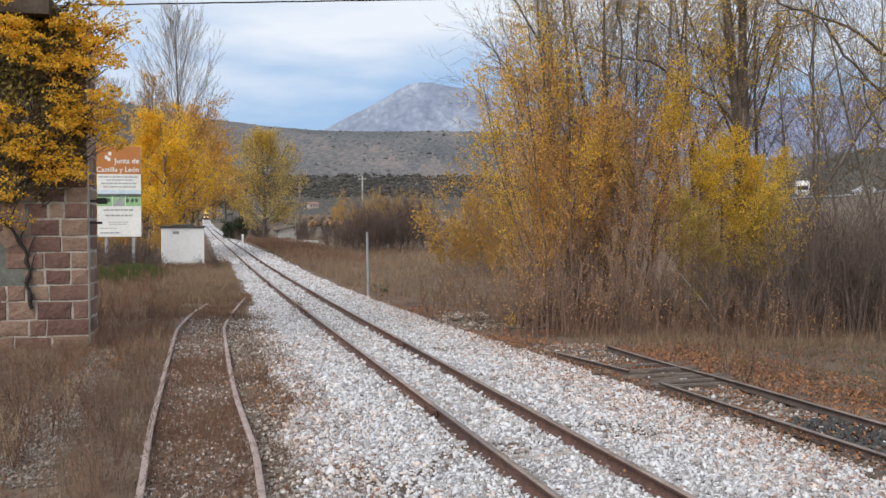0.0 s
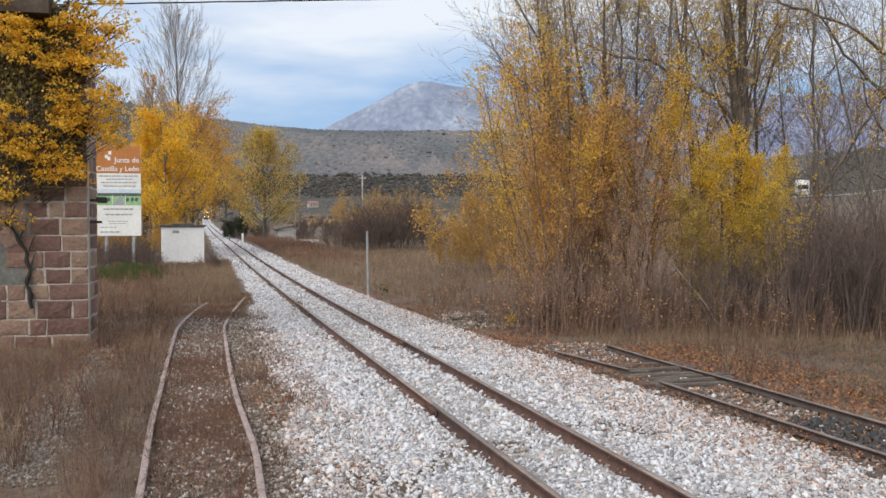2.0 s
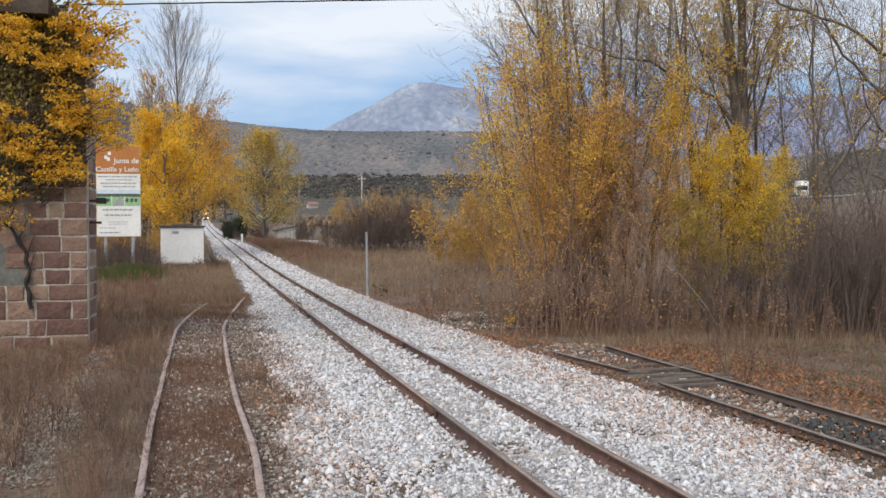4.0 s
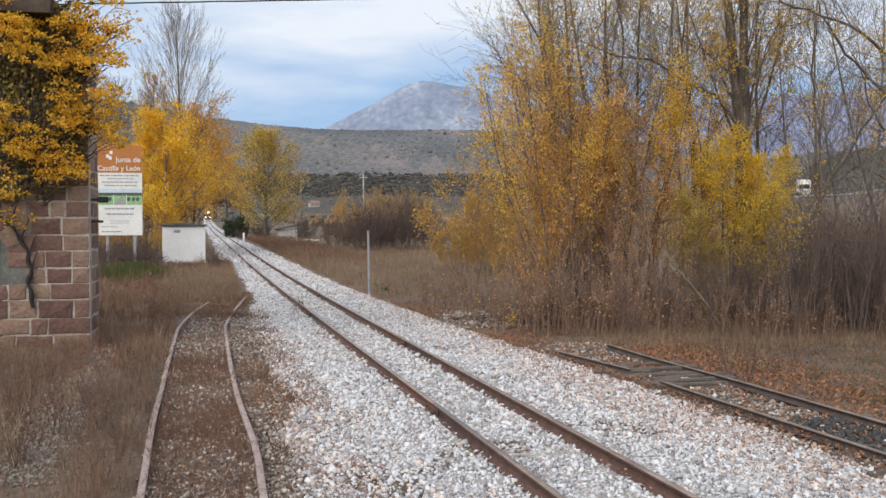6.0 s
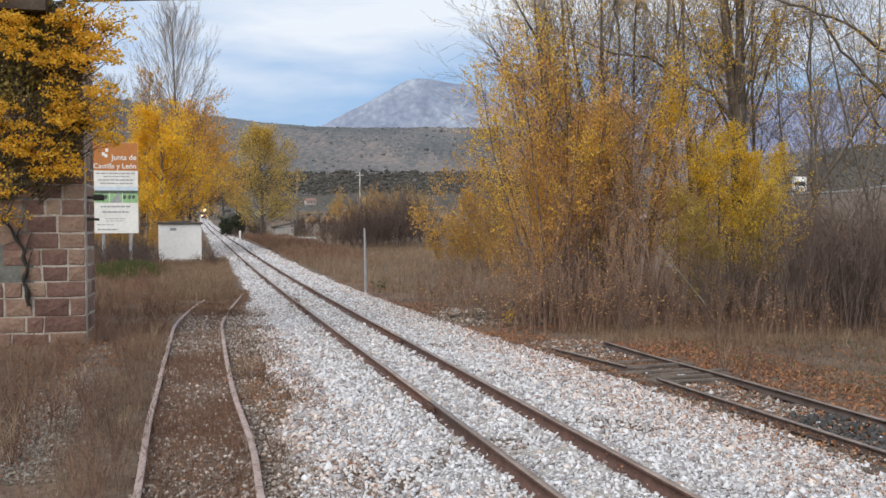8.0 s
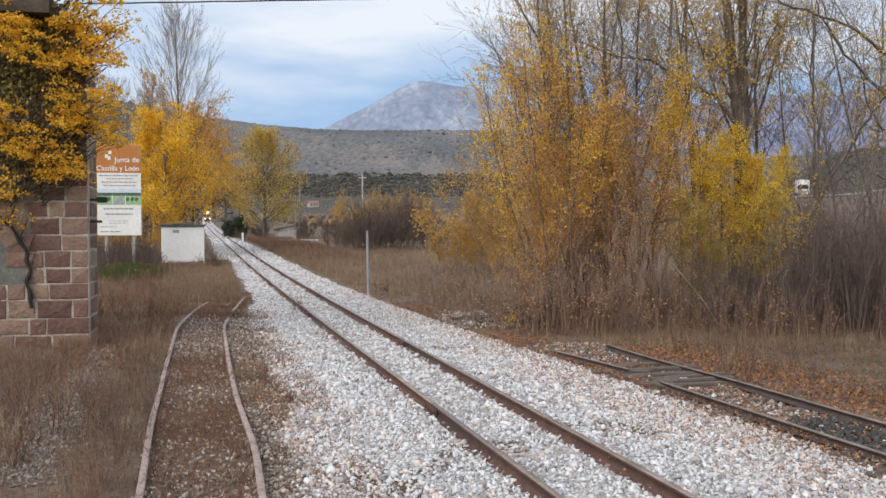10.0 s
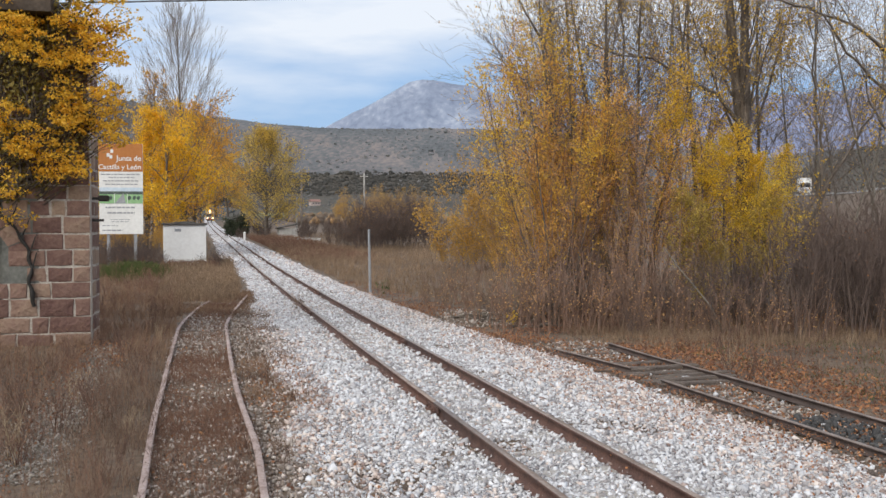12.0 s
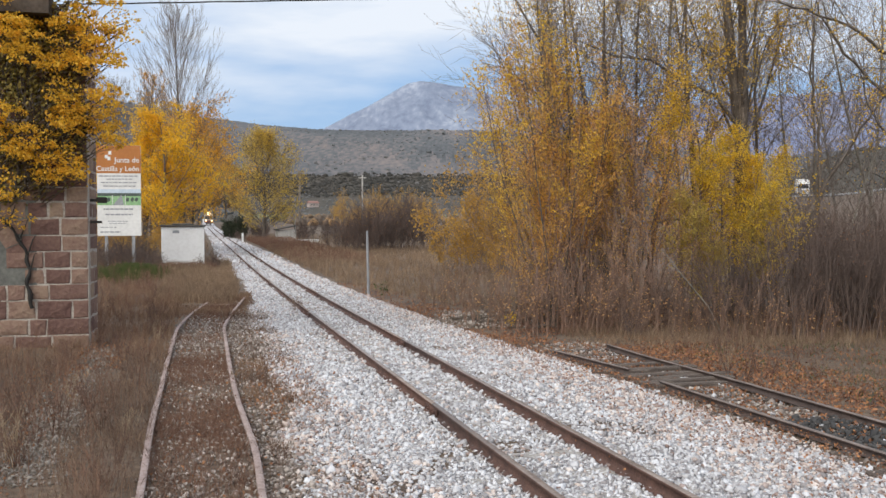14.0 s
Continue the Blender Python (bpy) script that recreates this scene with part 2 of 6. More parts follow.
    "slab": material("grey_cement", (0.16, 0.15, 0.14), (0.36, 0.34, 0.32), 2.0, 0.9, 0.3, 8),
    "dark_slab": material("dark_cement_roof", (0.05, 0.045, 0.042), (0.14, 0.13, 0.12), 2.0, 0.9, 0.3, 8),
    "ashlar": material("sandstone_blocks", (0.085, 0.040, 0.036), (0.34, 0.255, 0.18), 3.2, 0.92, 1.0, 5, third=(0.205, 0.125, 0.098), random_tint=0.6, spread=(0.32, 0.68), bump_size=0.03),
    "mortar": material("pale_mortar", (0.24, 0.21, 0.18), (0.55, 0.505, 0.45), 3.0, 0.95, 0.4, 8),
    "dull_wall": material("grey_render", (0.085, 0.088, 0.08), (0.19, 0.19, 0.172), 1.5, 0.9, 0.3, 8),
    "black": material("black_cable", (0.008, 0.007, 0.006), (0.03, 0.026, 0.022), 3.0, 0.7, 0.2, 6),
    "pole": material("weathered_pole_timber", (0.14, 0.11, 0.09), (0.34, 0.30, 0.26), 1.5, 0.9, 0.4, 8, stretch=(6, 6, 1)),
    "post_grey": material("grey_post_paint", (0.22, 0.23, 0.25), (0.38, 0.39, 0.41), 3.0, 0.6, 0.2, 8),
    "concrete": material("pale_concrete", (0.30, 0.29, 0.27), (0.55, 0.53, 0.50), 2.0, 0.9, 0.3, 8),
    "white": material("white_paint", (0.62, 0.62, 0.61), (0.80, 0.80, 0.79), 1.0, 0.5, 0.0, 7),
    "sign_orange": material("orange_sign_paint", (0.36, 0.125, 0.022), (0.46, 0.17, 0.035), 1.0, 0.55, 0.0, 7),
    "ink": material("grey_print", (0.22, 0.23, 0.25), (0.38, 0.39, 0.41), 6.0, 0.6, 0.0, 7),
    "zinc": material("galvanised_steel", (0.30, 0.31, 0.32), (0.52, 0.53, 0.54), 3.0, 0.5, 0.1, 7, metal=0.5),
    "tarmac": material("asphalt", (0.035, 0.035, 0.036), (0.07, 0.07, 0.07), 3.0, 0.9, 0.4, 9),
    "tile": material("clay_roof_tiles", (0.19, 0.10, 0.085), (0.34, 0.20, 0.17), 2.0, 0.9, 0.3, 8),
    "glass": material("dark_glass", (0.02, 0.025, 0.03), (0.05, 0.06, 0.07), 1.0, 0.12, 0.0, 7),
    "tyre": material("black_rubber", (0.012, 0.012, 0.012), (0.03, 0.03, 0.03), 5.0, 0.9, 0.1, 7),
    "silver": material("silver_car_paint", (0.45, 0.46, 0.48), (0.55, 0.56, 0.58), 1.0, 0.35, 0.0, 7, metal=0.3),
    "maroon": material("dull_maroon_paint", (0.12, 0.05, 0.04), (0.20, 0.09, 0.07), 1.0, 0.6, 0.0, 7),
    "cream": material("cream_train_paint", (0.40, 0.34, 0.27), (0.52, 0.46, 0.37), 1.0, 0.5, 0.0, 7),
    "lamp": glow("headlight_glow", (1.0, 0.66, 0.30), 4.0),
    "tail": glow("tail_light_glow", (1.0, 0.05, 0.03), 1.2),
}

# ---------------------------------------------------------------- shapes
rng = np.random.default_rng(7)


def mesh_from(name, V, F, mat, smooth=False):
    """A mesh from arrays of corners and of faces (all with as many corners each, or a list of such arrays)."""
    me = bpy.data.meshes.new(name)
    V = np.asarray(V, np.float32).reshape(-1, 3)
    FS = [np.asarray(f, np.int32) for f in (F if isinstance(F, list) else [F]) if len(f)]
    me.vertices.add(len(V))
    me.vertices.foreach_set("co", V.ravel())
    sizes = np.concatenate([np.full(len(f), f.shape[1], np.int32) for f in FS])
    loops = np.concatenate([f.ravel() for f in FS])
    me.loops.add(len(loops))
    me.loops.foreach_set("vertex_index", loops)
    me.polygons.add(len(sizes))
    me.polygons.foreach_set("loop_start", np.concatenate([[0], np.cumsum(sizes)[:-1]]).astype(np.int32))
    me.polygons.foreach_set("loop_total", sizes)
    if smooth:
        me.polygons.foreach_set("use_smooth", np.ones(len(sizes), bool))
    me.update(calc_edges=True)
    me.validate()
    if mat:
        me.materials.append(mat)
    return me


def hang(ob, parent, label=""):
    if parent:
        ob.parent = parent
    return tagged(ob, label) if label else ob


def part_np(name, V, F, mat, parent=None, label="", smooth=False):
    return hang(new(name, mesh_from(name, V, F, mat, smooth)), parent, label)


def part(name, bm, mat, parent=None, label=""):
    me = bpy.data.meshes.new(name)
    bm.to_mesh(me)
    bm.free()
    me.materials.append(mat)
    return hang(new(name, me), parent, label)


def box(bm, x0, x1, y0, y1, z0, z1, bevel=0.0):
    g = bmesh.ops.create_cube(bm, size=1.0, matrix=Matrix.Translation(((x0 + x1) / 2, (y0 + y1) / 2, (z0 + z1) / 2))
                              @ Matrix.Diagonal((x1 - x0, y1 - y0, z1 - z0, 1)))
    if bevel:
        es = list({e for v in g["verts"] for e in v.link_edges})
        bmesh.ops.bevel(bm, geom=es, offset=bevel, segments=1, affect="EDGES")
    return bm


def box_part(name, dims, mat, parent, label="", bevel=0.0):
    return part(name, box(bmesh.new(), *dims, bevel=bevel), mat, parent, label)


def tube(bm, a, b, r0, r1=None, sides=10):
    a, b = Vector(a), Vector(b)
    m = Matrix.Translation((a + b) / 2) @ (b - a).to_track_quat("Z", "Y").to_matrix().to_4x4()
    bmesh.ops.create_cone(bm, cap_ends=True, segments=sides, radius1=r0, radius2=r0 if r1 is None else r1, depth=(b - a).length, matrix=m)
    return bm


def empty(name, m=None):
    ob = new(name)
    ob.empty_display_size = 0.2
    if m is not None:
        ob.matrix_basis = m
    return ob


class Tubes:
    """Collects many thin tapered tubes along polylines into one mesh."""

    def __init__(self):
        self.V, self.F, self.n = [], [], 0

    def add(self, P, R, k=4):
        P, R = np.asarray(P, float), np.asarray(R, float)
        T = np.gradient(P, axis=0)
        T /= np.linalg.norm(T, axis=1)[:, None] + 1e-9
        ref = np.array([1.0, 0, 0]) if abs(T[0, 0]) < 0.8 else np.array([0, 1.0, 0])
        A = np.cross(T, ref)
        A /= np.linalg.norm(A, axis=1)[:, None] + 1e-9
        B = np.cross(T, A)
        w = np.arange(k) * 2 * math.pi / k
        ring = P[:, None] + R[:, None, None] * (np.cos(w)[None, :, None] * A[:, None] + np.sin(w)[None, :, None] * B[:, None])
        m = len(P)
        i = np.arange(m - 1)[:, None] * k
        j = np.arange(k)[None]
        q = np.stack([i + j, i + (j + 1) % k, i + k + (j + 1) % k, i + k + j], -1).reshape(-1, 4) + self.n
        self.V.append(ring.reshape(-1, 3)), self.F.append(q)
        self.n += m * k

    def part(self, name, mat, parent=None, label=""):
        return part_np(name, np.concatenate(self.V), np.concatenate(self.F), mat, parent, label, True)


def sweep(P, profile, across, up=(0, 0, 1)):
    """Corners and faces of a closed profile (y across, z up) carried along points P; across: unit vectors to the right."""
    P, across, prof = np.asarray(P, float), np.asarray(across, float), np.asarray(profile, float)
    V = P[:, None] + prof[None, :, 0, None] * across[:, None] + prof[None, :, 1, None] * np.asarray(up, float)
    k, m = len(prof), len(P)
    i, j = np.arange(m - 1)[:, None] * k, np.arange(k)[None]
    q = np.stack([i + j, i + (j + 1) % k, i + k + (j + 1) % k, i + k + j], -1).reshape(-1, 4)
    ends = np.array([np.arange(k)[::-1], np.arange(k) + (m - 1) * k])
    return V.reshape(-1, 3), [q, ends]


def leaf_mesh(C, size, seed=0, droop=0.3, wide=0.8):
    """Corners and faces of one folded, pointed leaf at each place C, turned at random."""
    r = np.random.default_rng(seed)
    n = len(C)
    s = (size * r.uniform(0.6, 1.25, n))[:, None]
    d = r.normal(size=(n, 3))
    d[:, 2] -= droop
    d /= np.linalg.norm(d, axis=1)[:, None]
    e = np.cross(d, r.normal(size=(n, 3)))
    e /= np.linalg.norm(e, axis=1)[:, None] + 1e-9
    up = np.cross(d, e)
    V = np.stack([C - d * s * 0.5, C + e * s * 0.5 * wide - d * s * 0.05 + up * s * 0.12, C + d * s * 0.5, C - e * s * 0.5 * wide - d * s * 0.05 + up * s * 0.12], 1)
    i = np.arange(n)[:, None] * 4
    return V.reshape(-1, 3), np.concatenate([i + [[0, 1, 2]], i + [[0, 2, 3]]])


# ---------------------------------------------------------------- the line: s runs along the main track, u to its right
O, D, NR = np.array([1.554, 7.20]), np.array([-0.2636, 0.9646]), np.array([0.9646, 0.2636])
RISE_S = np.array([-2000, 36, 68, 110, 155, 253, 402, 480, 9000.0])
RISE_Z = np.array([0, 0, 0.42, 0.80, 1.25, 2.45, 5.40, 7.0, 7.0])


def rise(s):
    s = np.asarray(s, float)
    return sum(np.interp(s + o, RISE_S, RISE_Z) for o in (-16, -8, 0, 8, 16)) / 5 * (s > 10)


def spot(s, u, z=0.0):
    """World places from the line's coordinates, above its rising level."""
    s, u = np.asarray(s, float), np.asarray(u, float)
    bend = 1.2e-5 * np.maximum(s - 60, 0) ** 2      # the line eases to the right far off
    xy = O + s[..., None] * D + (u + bend)[..., None] * NR
    return np.concatenate([xy, (np.asarray(z) + rise(s))[..., None]], -1)


def smooth(a, b, x):
    t = np.clip((x - a) / (b - a), 0, 1)
    return t * t * (3 - 2 * t)


def wave(x, y, f, seed=0.0):
    """A soft mix of ripples, in -1 to 1."""
    return (np.sin(x * f + 1.7 * np.sin(y * f * 0.8 + seed) + seed) + np.sin(y * f * 1.3 - 1.3 * np.sin(x * f * 0.7 - seed) + 2 * seed)
            + 0.6 * np.sin((x + y) * f * 2.3 + seed * 3)) / 2.6


def ground_z(x, y):
    """Height of the land."""
    x, y = np.asarray(x, float), np.asarray(y, float)
    r = np.hypot(x, y)
    s = (x - O[0]) * D[0] + (y - O[1]) * D[1]
    a = np.where(y > 1, x / np.maximum(y, 1), np.sign(x) * 9)
    z = rise(s) - 0.08 + 0.035 * wave(x, y, 1.1, 0.4) * smooth(2, 8, r)
    u = (x - O[0]) * NR[0] + (y - O[1]) * NR[1]
    z += 0.05 * smooth(2.6, 3.1, u) * (1 - smooth(5, 8, u)) * (1 - smooth(9, 13, s)) * smooth(-60, -50, s)
    z += 0.4 * np.exp(-((x + 13.4) ** 2 / 3.5 + (y - 38.8) ** 2 / 4.0))
    z += 6.6 * smooth(0.16, 0.42, a) * smooth(28, 172, y)          # bank below the road
    z += 1.3 * smooth(0.42, 0.50, a) * smooth(28, 172, y)
    z += 26 * smooth(0.28, 0.47, a) * smooth(190, 420, y)          # dark hill behind the road
    crest = np.interp(a, [-0.6, -0.363, -0.24, -0.145, 0.03, 0.2, 0.35, 0.5], [0.133, 0.123, 0.1055, 0.0985, 0.0975, 0.088, 0.055, 0.045])
    far = np.maximum(r, 1.0)
    ridge = crest * 1600 * (1 + 0.012 * wave(x, y, 0.018, 2.0) + 0.01 * wave(x, y, 0.06, 1.0))
    z = z + ridge * smooth(520, 1600, far) ** 1.15 * (1 - 0.25 * smooth(1650, 2300, far)) * (y > -3000)
    peak = np.interp(a, [-0.6, -0.30, -0.16, -0.133, -0.102, -0.077, -0.052, -0.040, -0.024, -0.009, 0.010, 0.029, 0.047, 0.12, 0.3, 0.45, 0.6],
                     [0.08, 0.083, 0.090, 0.1045, 0.122, 0.134, 0.1485, 0.1545, 0.158, 0.157, 0.1535, 0.150, 0.144, 0.125, 0.13, 0.135, 0.15])
    m = peak * 4300 * (1 + 0.008 * wave(x, y, 0.008, 3.0) + 0.006 * wave(x, y, 0.02, 5.0))
    k = smooth(2500, 4300, far)
    gully = np.abs(wave(a * 1000 + far * 0.10, far * 0.5 - a * 300, 0.06, 1.0)) + 0.6 * np.abs(wave(a * 1000 - far * 0.05, far, 0.11, 4.0))
    m = m - 62 * gully * smooth(2600, 3200, far) * (1 - smooth(3900, 4280, far))
    return z * (1 - k) + m * k


def build_ground():
    front = np.radians(np.concatenate([np.arange(-36, 36, 0.2), np.arange(36, 324, 6)]))
    radii = np.concatenate([[0.3], np.geomspace(1.0, 60, 210), np.geomspace(61, 4700, 170)])
    A, R = np.meshgrid(front, radii)
    X, Y = np.sin(A) * R, np.cos(A) * R
    V = np.stack([X, Y, ground_z(X, Y)], -1)
    n, m = len(radii), len(front)
    i, j = np.arange(n - 1)[:, None] * m, np.arange(m)[None]
    q = np.stack([i + j, i + (j + 1) % m, i + m + (j + 1) % m, i + m + j], -1)
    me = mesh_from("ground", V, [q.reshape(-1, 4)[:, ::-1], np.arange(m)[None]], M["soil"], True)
    for key in ("hill", "rock", "heath_ground", "shaded_slope", "upper_hill"):
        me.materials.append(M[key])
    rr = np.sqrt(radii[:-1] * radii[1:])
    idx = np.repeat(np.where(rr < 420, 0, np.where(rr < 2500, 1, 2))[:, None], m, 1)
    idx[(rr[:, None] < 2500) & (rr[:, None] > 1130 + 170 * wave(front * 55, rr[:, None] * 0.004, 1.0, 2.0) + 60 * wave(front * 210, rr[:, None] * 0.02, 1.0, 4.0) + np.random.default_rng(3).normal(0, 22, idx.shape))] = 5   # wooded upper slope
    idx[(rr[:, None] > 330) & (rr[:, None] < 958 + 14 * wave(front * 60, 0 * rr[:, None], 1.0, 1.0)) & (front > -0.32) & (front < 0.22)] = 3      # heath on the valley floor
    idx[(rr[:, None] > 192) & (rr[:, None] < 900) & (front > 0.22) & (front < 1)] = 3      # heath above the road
    idx[(rr[:, None] >= 2500) & (front > 0.12) & (front < 1)] = 4                             # far range in shade: the shade is put into its blue
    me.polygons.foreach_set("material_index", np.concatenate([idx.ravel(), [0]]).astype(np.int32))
    return tagged(new("ground", me), "dry brown autumn ground with scrub hills and a limestone mountain", "ground", kind="structure")


build_ground()


def bed_left(s):
    return np.interp(s, [-8, 0, 3, 5.7, 12, 17, 22, 32, 40, 60, 90], [-2.7, -2.7, -2.48, -2.2, -2.18, -2.15, -1.7, -1.4, -1.8, -1.9, -1.6])


def bed_right(s):
    return np.interp(s, [-8, 3, 8, 12, 15, 28, 66, 90], [3.05, 3.0, 2.8, 2.55, 2.4, 2.1, 2.1, 1.7])


def build_bed():
    s = np.concatenate([np.arange(-70, -8, 1.0), np.arange(-8, 30, 0.12), np.arange(30, 120, 0.8), np.arange(120, 440, 6)])
    w = np.linspace(0, 1, 41)
    S, W = np.meshgrid(s, w, indexing="ij")
    a, b = bed_left(S) - 0.35, bed_right(S) + 0.35
    U = a + (b - a) * W
    edge = np.minimum(U - a, b - U) + 0.12 * wave(S, U, 3.1, 1.0)
    Z = -0.15 + 0.092 * smooth(0.0, 0.55, edge) + 0.012 * wave(S, U, 5.0, 2.0)
    V = spot(S, U, Z)
    n, m = S.shape
    i, j = np.arange(n - 1)[:, None] * m, np.arange(m - 1)[None]
    q = np.stack([i + j, i + j + 1, i + m + j + 1, i + m + j], -1).reshape(-1, 4)
    return tagged(new("ballast", mesh_from("ballast", V, q, M["bed"], True)), "bank of white limestone track ballast", "ballast", kind="structure")


build_bed()


def chip_mesh(P, size, seed, far=False):
    """A broken stone of eight corners (six far off) at each place."""
    r = np.random.default_rng(seed)
    n = len(P)
    if far:
        V = np.array([[-1, 0, 0], [1, 0, 0], [0, -1, 0], [0, 1, 0], [0, 0, -1], [0, 0, 1]], float)[None] * 0.55 * r.uniform(0.6, 1.1, (n, 6, 1)) + r.normal(0, 0.12, (n, 6, 3))
        a = r.uniform(0, 6.28, n)
        c, k = np.cos(a)[:, None], np.sin(a)[:, None]
        V = np.stack([V[:, :, 0] * c - V[:, :, 1] * k, V[:, :, 0] * k + V[:, :, 1] * c, V[:, :, 2] * 0.85], -1) * np.asarray(size).reshape(-1, 1, 1) + P[:, None]
        f = np.array([[0, 2, 5], [2, 1, 5], [1, 3, 5], [3, 0, 5], [2, 0, 4], [1, 2, 4], [3, 1, 4], [0, 3, 4]])
        return V.reshape(-1, 3), (np.arange(n)[:, None, None] * 6 + f[None]).reshape(-1, 3)
    base = np.array([[-1, -1, -1], [1, -1, -1], [1, 1, -1], [-1, 1, -1], [-1, -1, 1], [1, -1, 1], [1, 1, 1], [-1, 1, 1]], float) * 0.5
    C = base[None] * r.uniform(0.55, 1.0, (n, 8, 1)) * np.sort(r.uniform(0.42, 1.35, (n, 3)), 1)[:, None, ::-1]
    q = r.normal(size=(n, 4)) * [1.0, 0.4, 0.4, 1.0]     # most lie flat
    q /= np.linalg.norm(q, axis=1)[:, None]
    w, x, y, z = q.T
    Rm = np.stack([1 - 2 * (y * y + z * z), 2 * (x * y - z * w), 2 * (x * z + y * w), 2 * (x * y + z * w), 1 - 2 * (x * x + z * z), 2 * (y * z - x * w),
                   2 * (x * z - y * w), 2 * (y * z + x * w), 1 - 2 * (x * x + y * y)], -1).reshape(n, 3, 3)
    V = np.einsum("nij,nkj->nki", Rm, C) * np.asarray(size).reshape(-1, 1, 1) + P[:, None]
    f = np.array([[0, 3, 2, 1], [4, 5, 6, 7], [0, 1, 5, 4], [1, 2, 6, 5], [2, 3, 7, 6], [3, 0, 4, 7]])
    return V.reshape(-1, 3), (np.arange(n)[:, None, None] * 8 + f[None]).reshape(-1, 4)


def scatter(S, U, size, seed, lift=0.0, flat=False):
    r = np.random.default_rng(seed)
    P = spot(S, U, 0.0)
    P[:, 2] = ground_z(P[:, 0], P[:, 1]) + lift + r.uniform(-0.01, 0.015, len(P))
    return chip_mesh(P, size * r.lognormal(0, 0.3, len(P)), seed)


def build_chips():
    r = np.random.default_rng(3)
    parts = []
    for s0, s1, density, size in ((-0.7, 4, 1100, 0.035), (4, 10, 680, 0.041), (10, 22, 300, 0.055), (22, 45, 110, 0.075), (45, 120, 22, 0.14), (-14, -0.7, 130, 0.05)):
        n = int((s1 - s0) * 5.2 * density)
        s = r.uniform(s0, s1, n)
        u = bed_left(s) - 0.3 + (bed_right(s) - bed_left(s) + 0.6) * r.uniform(0, 1, n)
        fray = np.abs(r.normal(0, 0.45, n)) - 0.25 + 0.2 * wave(s, u, 1.6, 4.0)
        keep = (u > bed_left(s) + fray) & (u < bed_right(s) - 0.6 * fray + 0.1)
        tie = np.abs((s + 2.4 + 0.375) % 0.75 - 0.375)
        keep &= ~((tie < 0.10) & (np.abs(u + 0.04) < 0.5) & (r.uniform(0, 1, n) < 0.22 + 0.35 * wave(s, u, 0.7, 3.0)))
        s, u = s[keep], u[keep]
        edge = np.minimum(u - bed_left(s), bed_right(s) - u) + 0.35
        z = -0.15 + 0.092 * smooth(0, 0.55, edge) + r.uniform(-0.02, 0.02, len(s))
        parts.append((spot(s, u, z), size * r.lognormal(0, 0.30, len(s))))
    for few, far in ((parts[:2], False), (parts[2:], True)):
        P, S = np.concatenate([p for p, _ in few]), np.concatenate([q for _, q in few])
        d = P[:, :2] - O
        s, u = d @ D, d @ NR
        share = 0.10 + 0.55 * np.exp(-np.maximum(u - bed_left(s), 0) / 0.45) * (s < 14) + 0.46 * smooth(1.0, 2.3, u) + 0.16 * wave(s, u, 0.9, 5.0) + 0.16 * wave(s, u, 2.9, 1.0)
        stained = r.uniform(0, 1, len(P)) < np.clip(share, 0.03, 0.75)
        tagged(part_np("ballast_stones", *chip_mesh(P[~stained], S[~stained], 5, far), M["stone"]), "loose white broken limestone ballast stones", "gravel", kind="stuff")
        tagged(part_np("stained_stones", *chip_mesh(P[stained], S[stained], 15, far), M["stained_stone"]), "rust-stained pinkish ballast stones along the bed", "gravel", kind="stuff")
    n = 5200
    s = -0.5 + 22 * r.uniform(0, 1, n) ** 1.4
    u = np.interp(s, [0, 14, 22], [-2.9, -2.8, -2.2]) + (bed_left(s) + 0.25 - np.interp(s, [0, 14, 22], [-2.9, -2.8, -2.2])) * r.uniform(0, 1, n)
    n2 = 4200
    s2 = -0.5 + 20 * r.uniform(0, 1, n2) ** 1.3
    u2 = r.uniform(-3.85, -2.85, n2) + np.interp(s2, [0, 14, 22], [0, 0, 1])
    tagged(part_np("weathered_stones", *scatter(np.concatenate([s, s2]), np.concatenate([u, u2]), 0.027, 6, 0.008), M["dirty_stone"]), "weathered stray stones along the old siding", "gravel", kind="stuff")
    n = 1900
    s, u = -0.5 + 22 * r.uniform(0, 1, n) ** 1.4, -1.8 - 1.7 * r.uniform(0, 1, n) ** 2.4
    u += np.interp(s, [0, 14, 22], [0, 0, 0.8])
    tagged(part_np("stray_stones", *scatter(s, u, 0.029, 16, 0.012), M["stained_stone"]), "stray pale stones among the siding's weeds", "gravel", kind="stuff")
    n = 5000
    s = -0.6 + 19 * r.uniform(0, 1, n) ** 1.35
    u = r.uniform(-3.95, -1.7, n) + np.interp(s, [0, 14, 22], [0, 0, 0.9])
    k = wave(s, u, 1.5, 8.0) + r.normal(0, 0.5, n) > -0.05
    tagged(part_np("siding_stones", *scatter(s[k], u[k], 0.026, 37, 0.016), M["dirty_stone"]), "grey broken stones strewn along the old siding", "gravel", kind="stuff")
    n = 2600
    s = r.uniform(9.5, 19.5, n)
    u = r.uniform(-3.95, -1.9, n) + np.interp(s, [0, 14, 22], [0, 0, 0.8])
    k = wave(s, u, 1.2, 2.0) + r.normal(0, 0.4, n) > -0.4
    tagged(part_np("siding_stones", *scatter(s[k], u[k], 0.036, 38, 0.02), M["dirty_stone"]), "pale broken stones round the end of the old siding", "gravel", kind="stuff")
    n = 4200
    s, u = r.uniform(-1.5, 10, n), 2.75 + 1.5 * r.uniform(0, 1, n) ** 0.8
    k = ~((s > 5.0) & (s < 7.5) & (u > 2.75) & (r.uniform(0, 1, n) < 0.8))
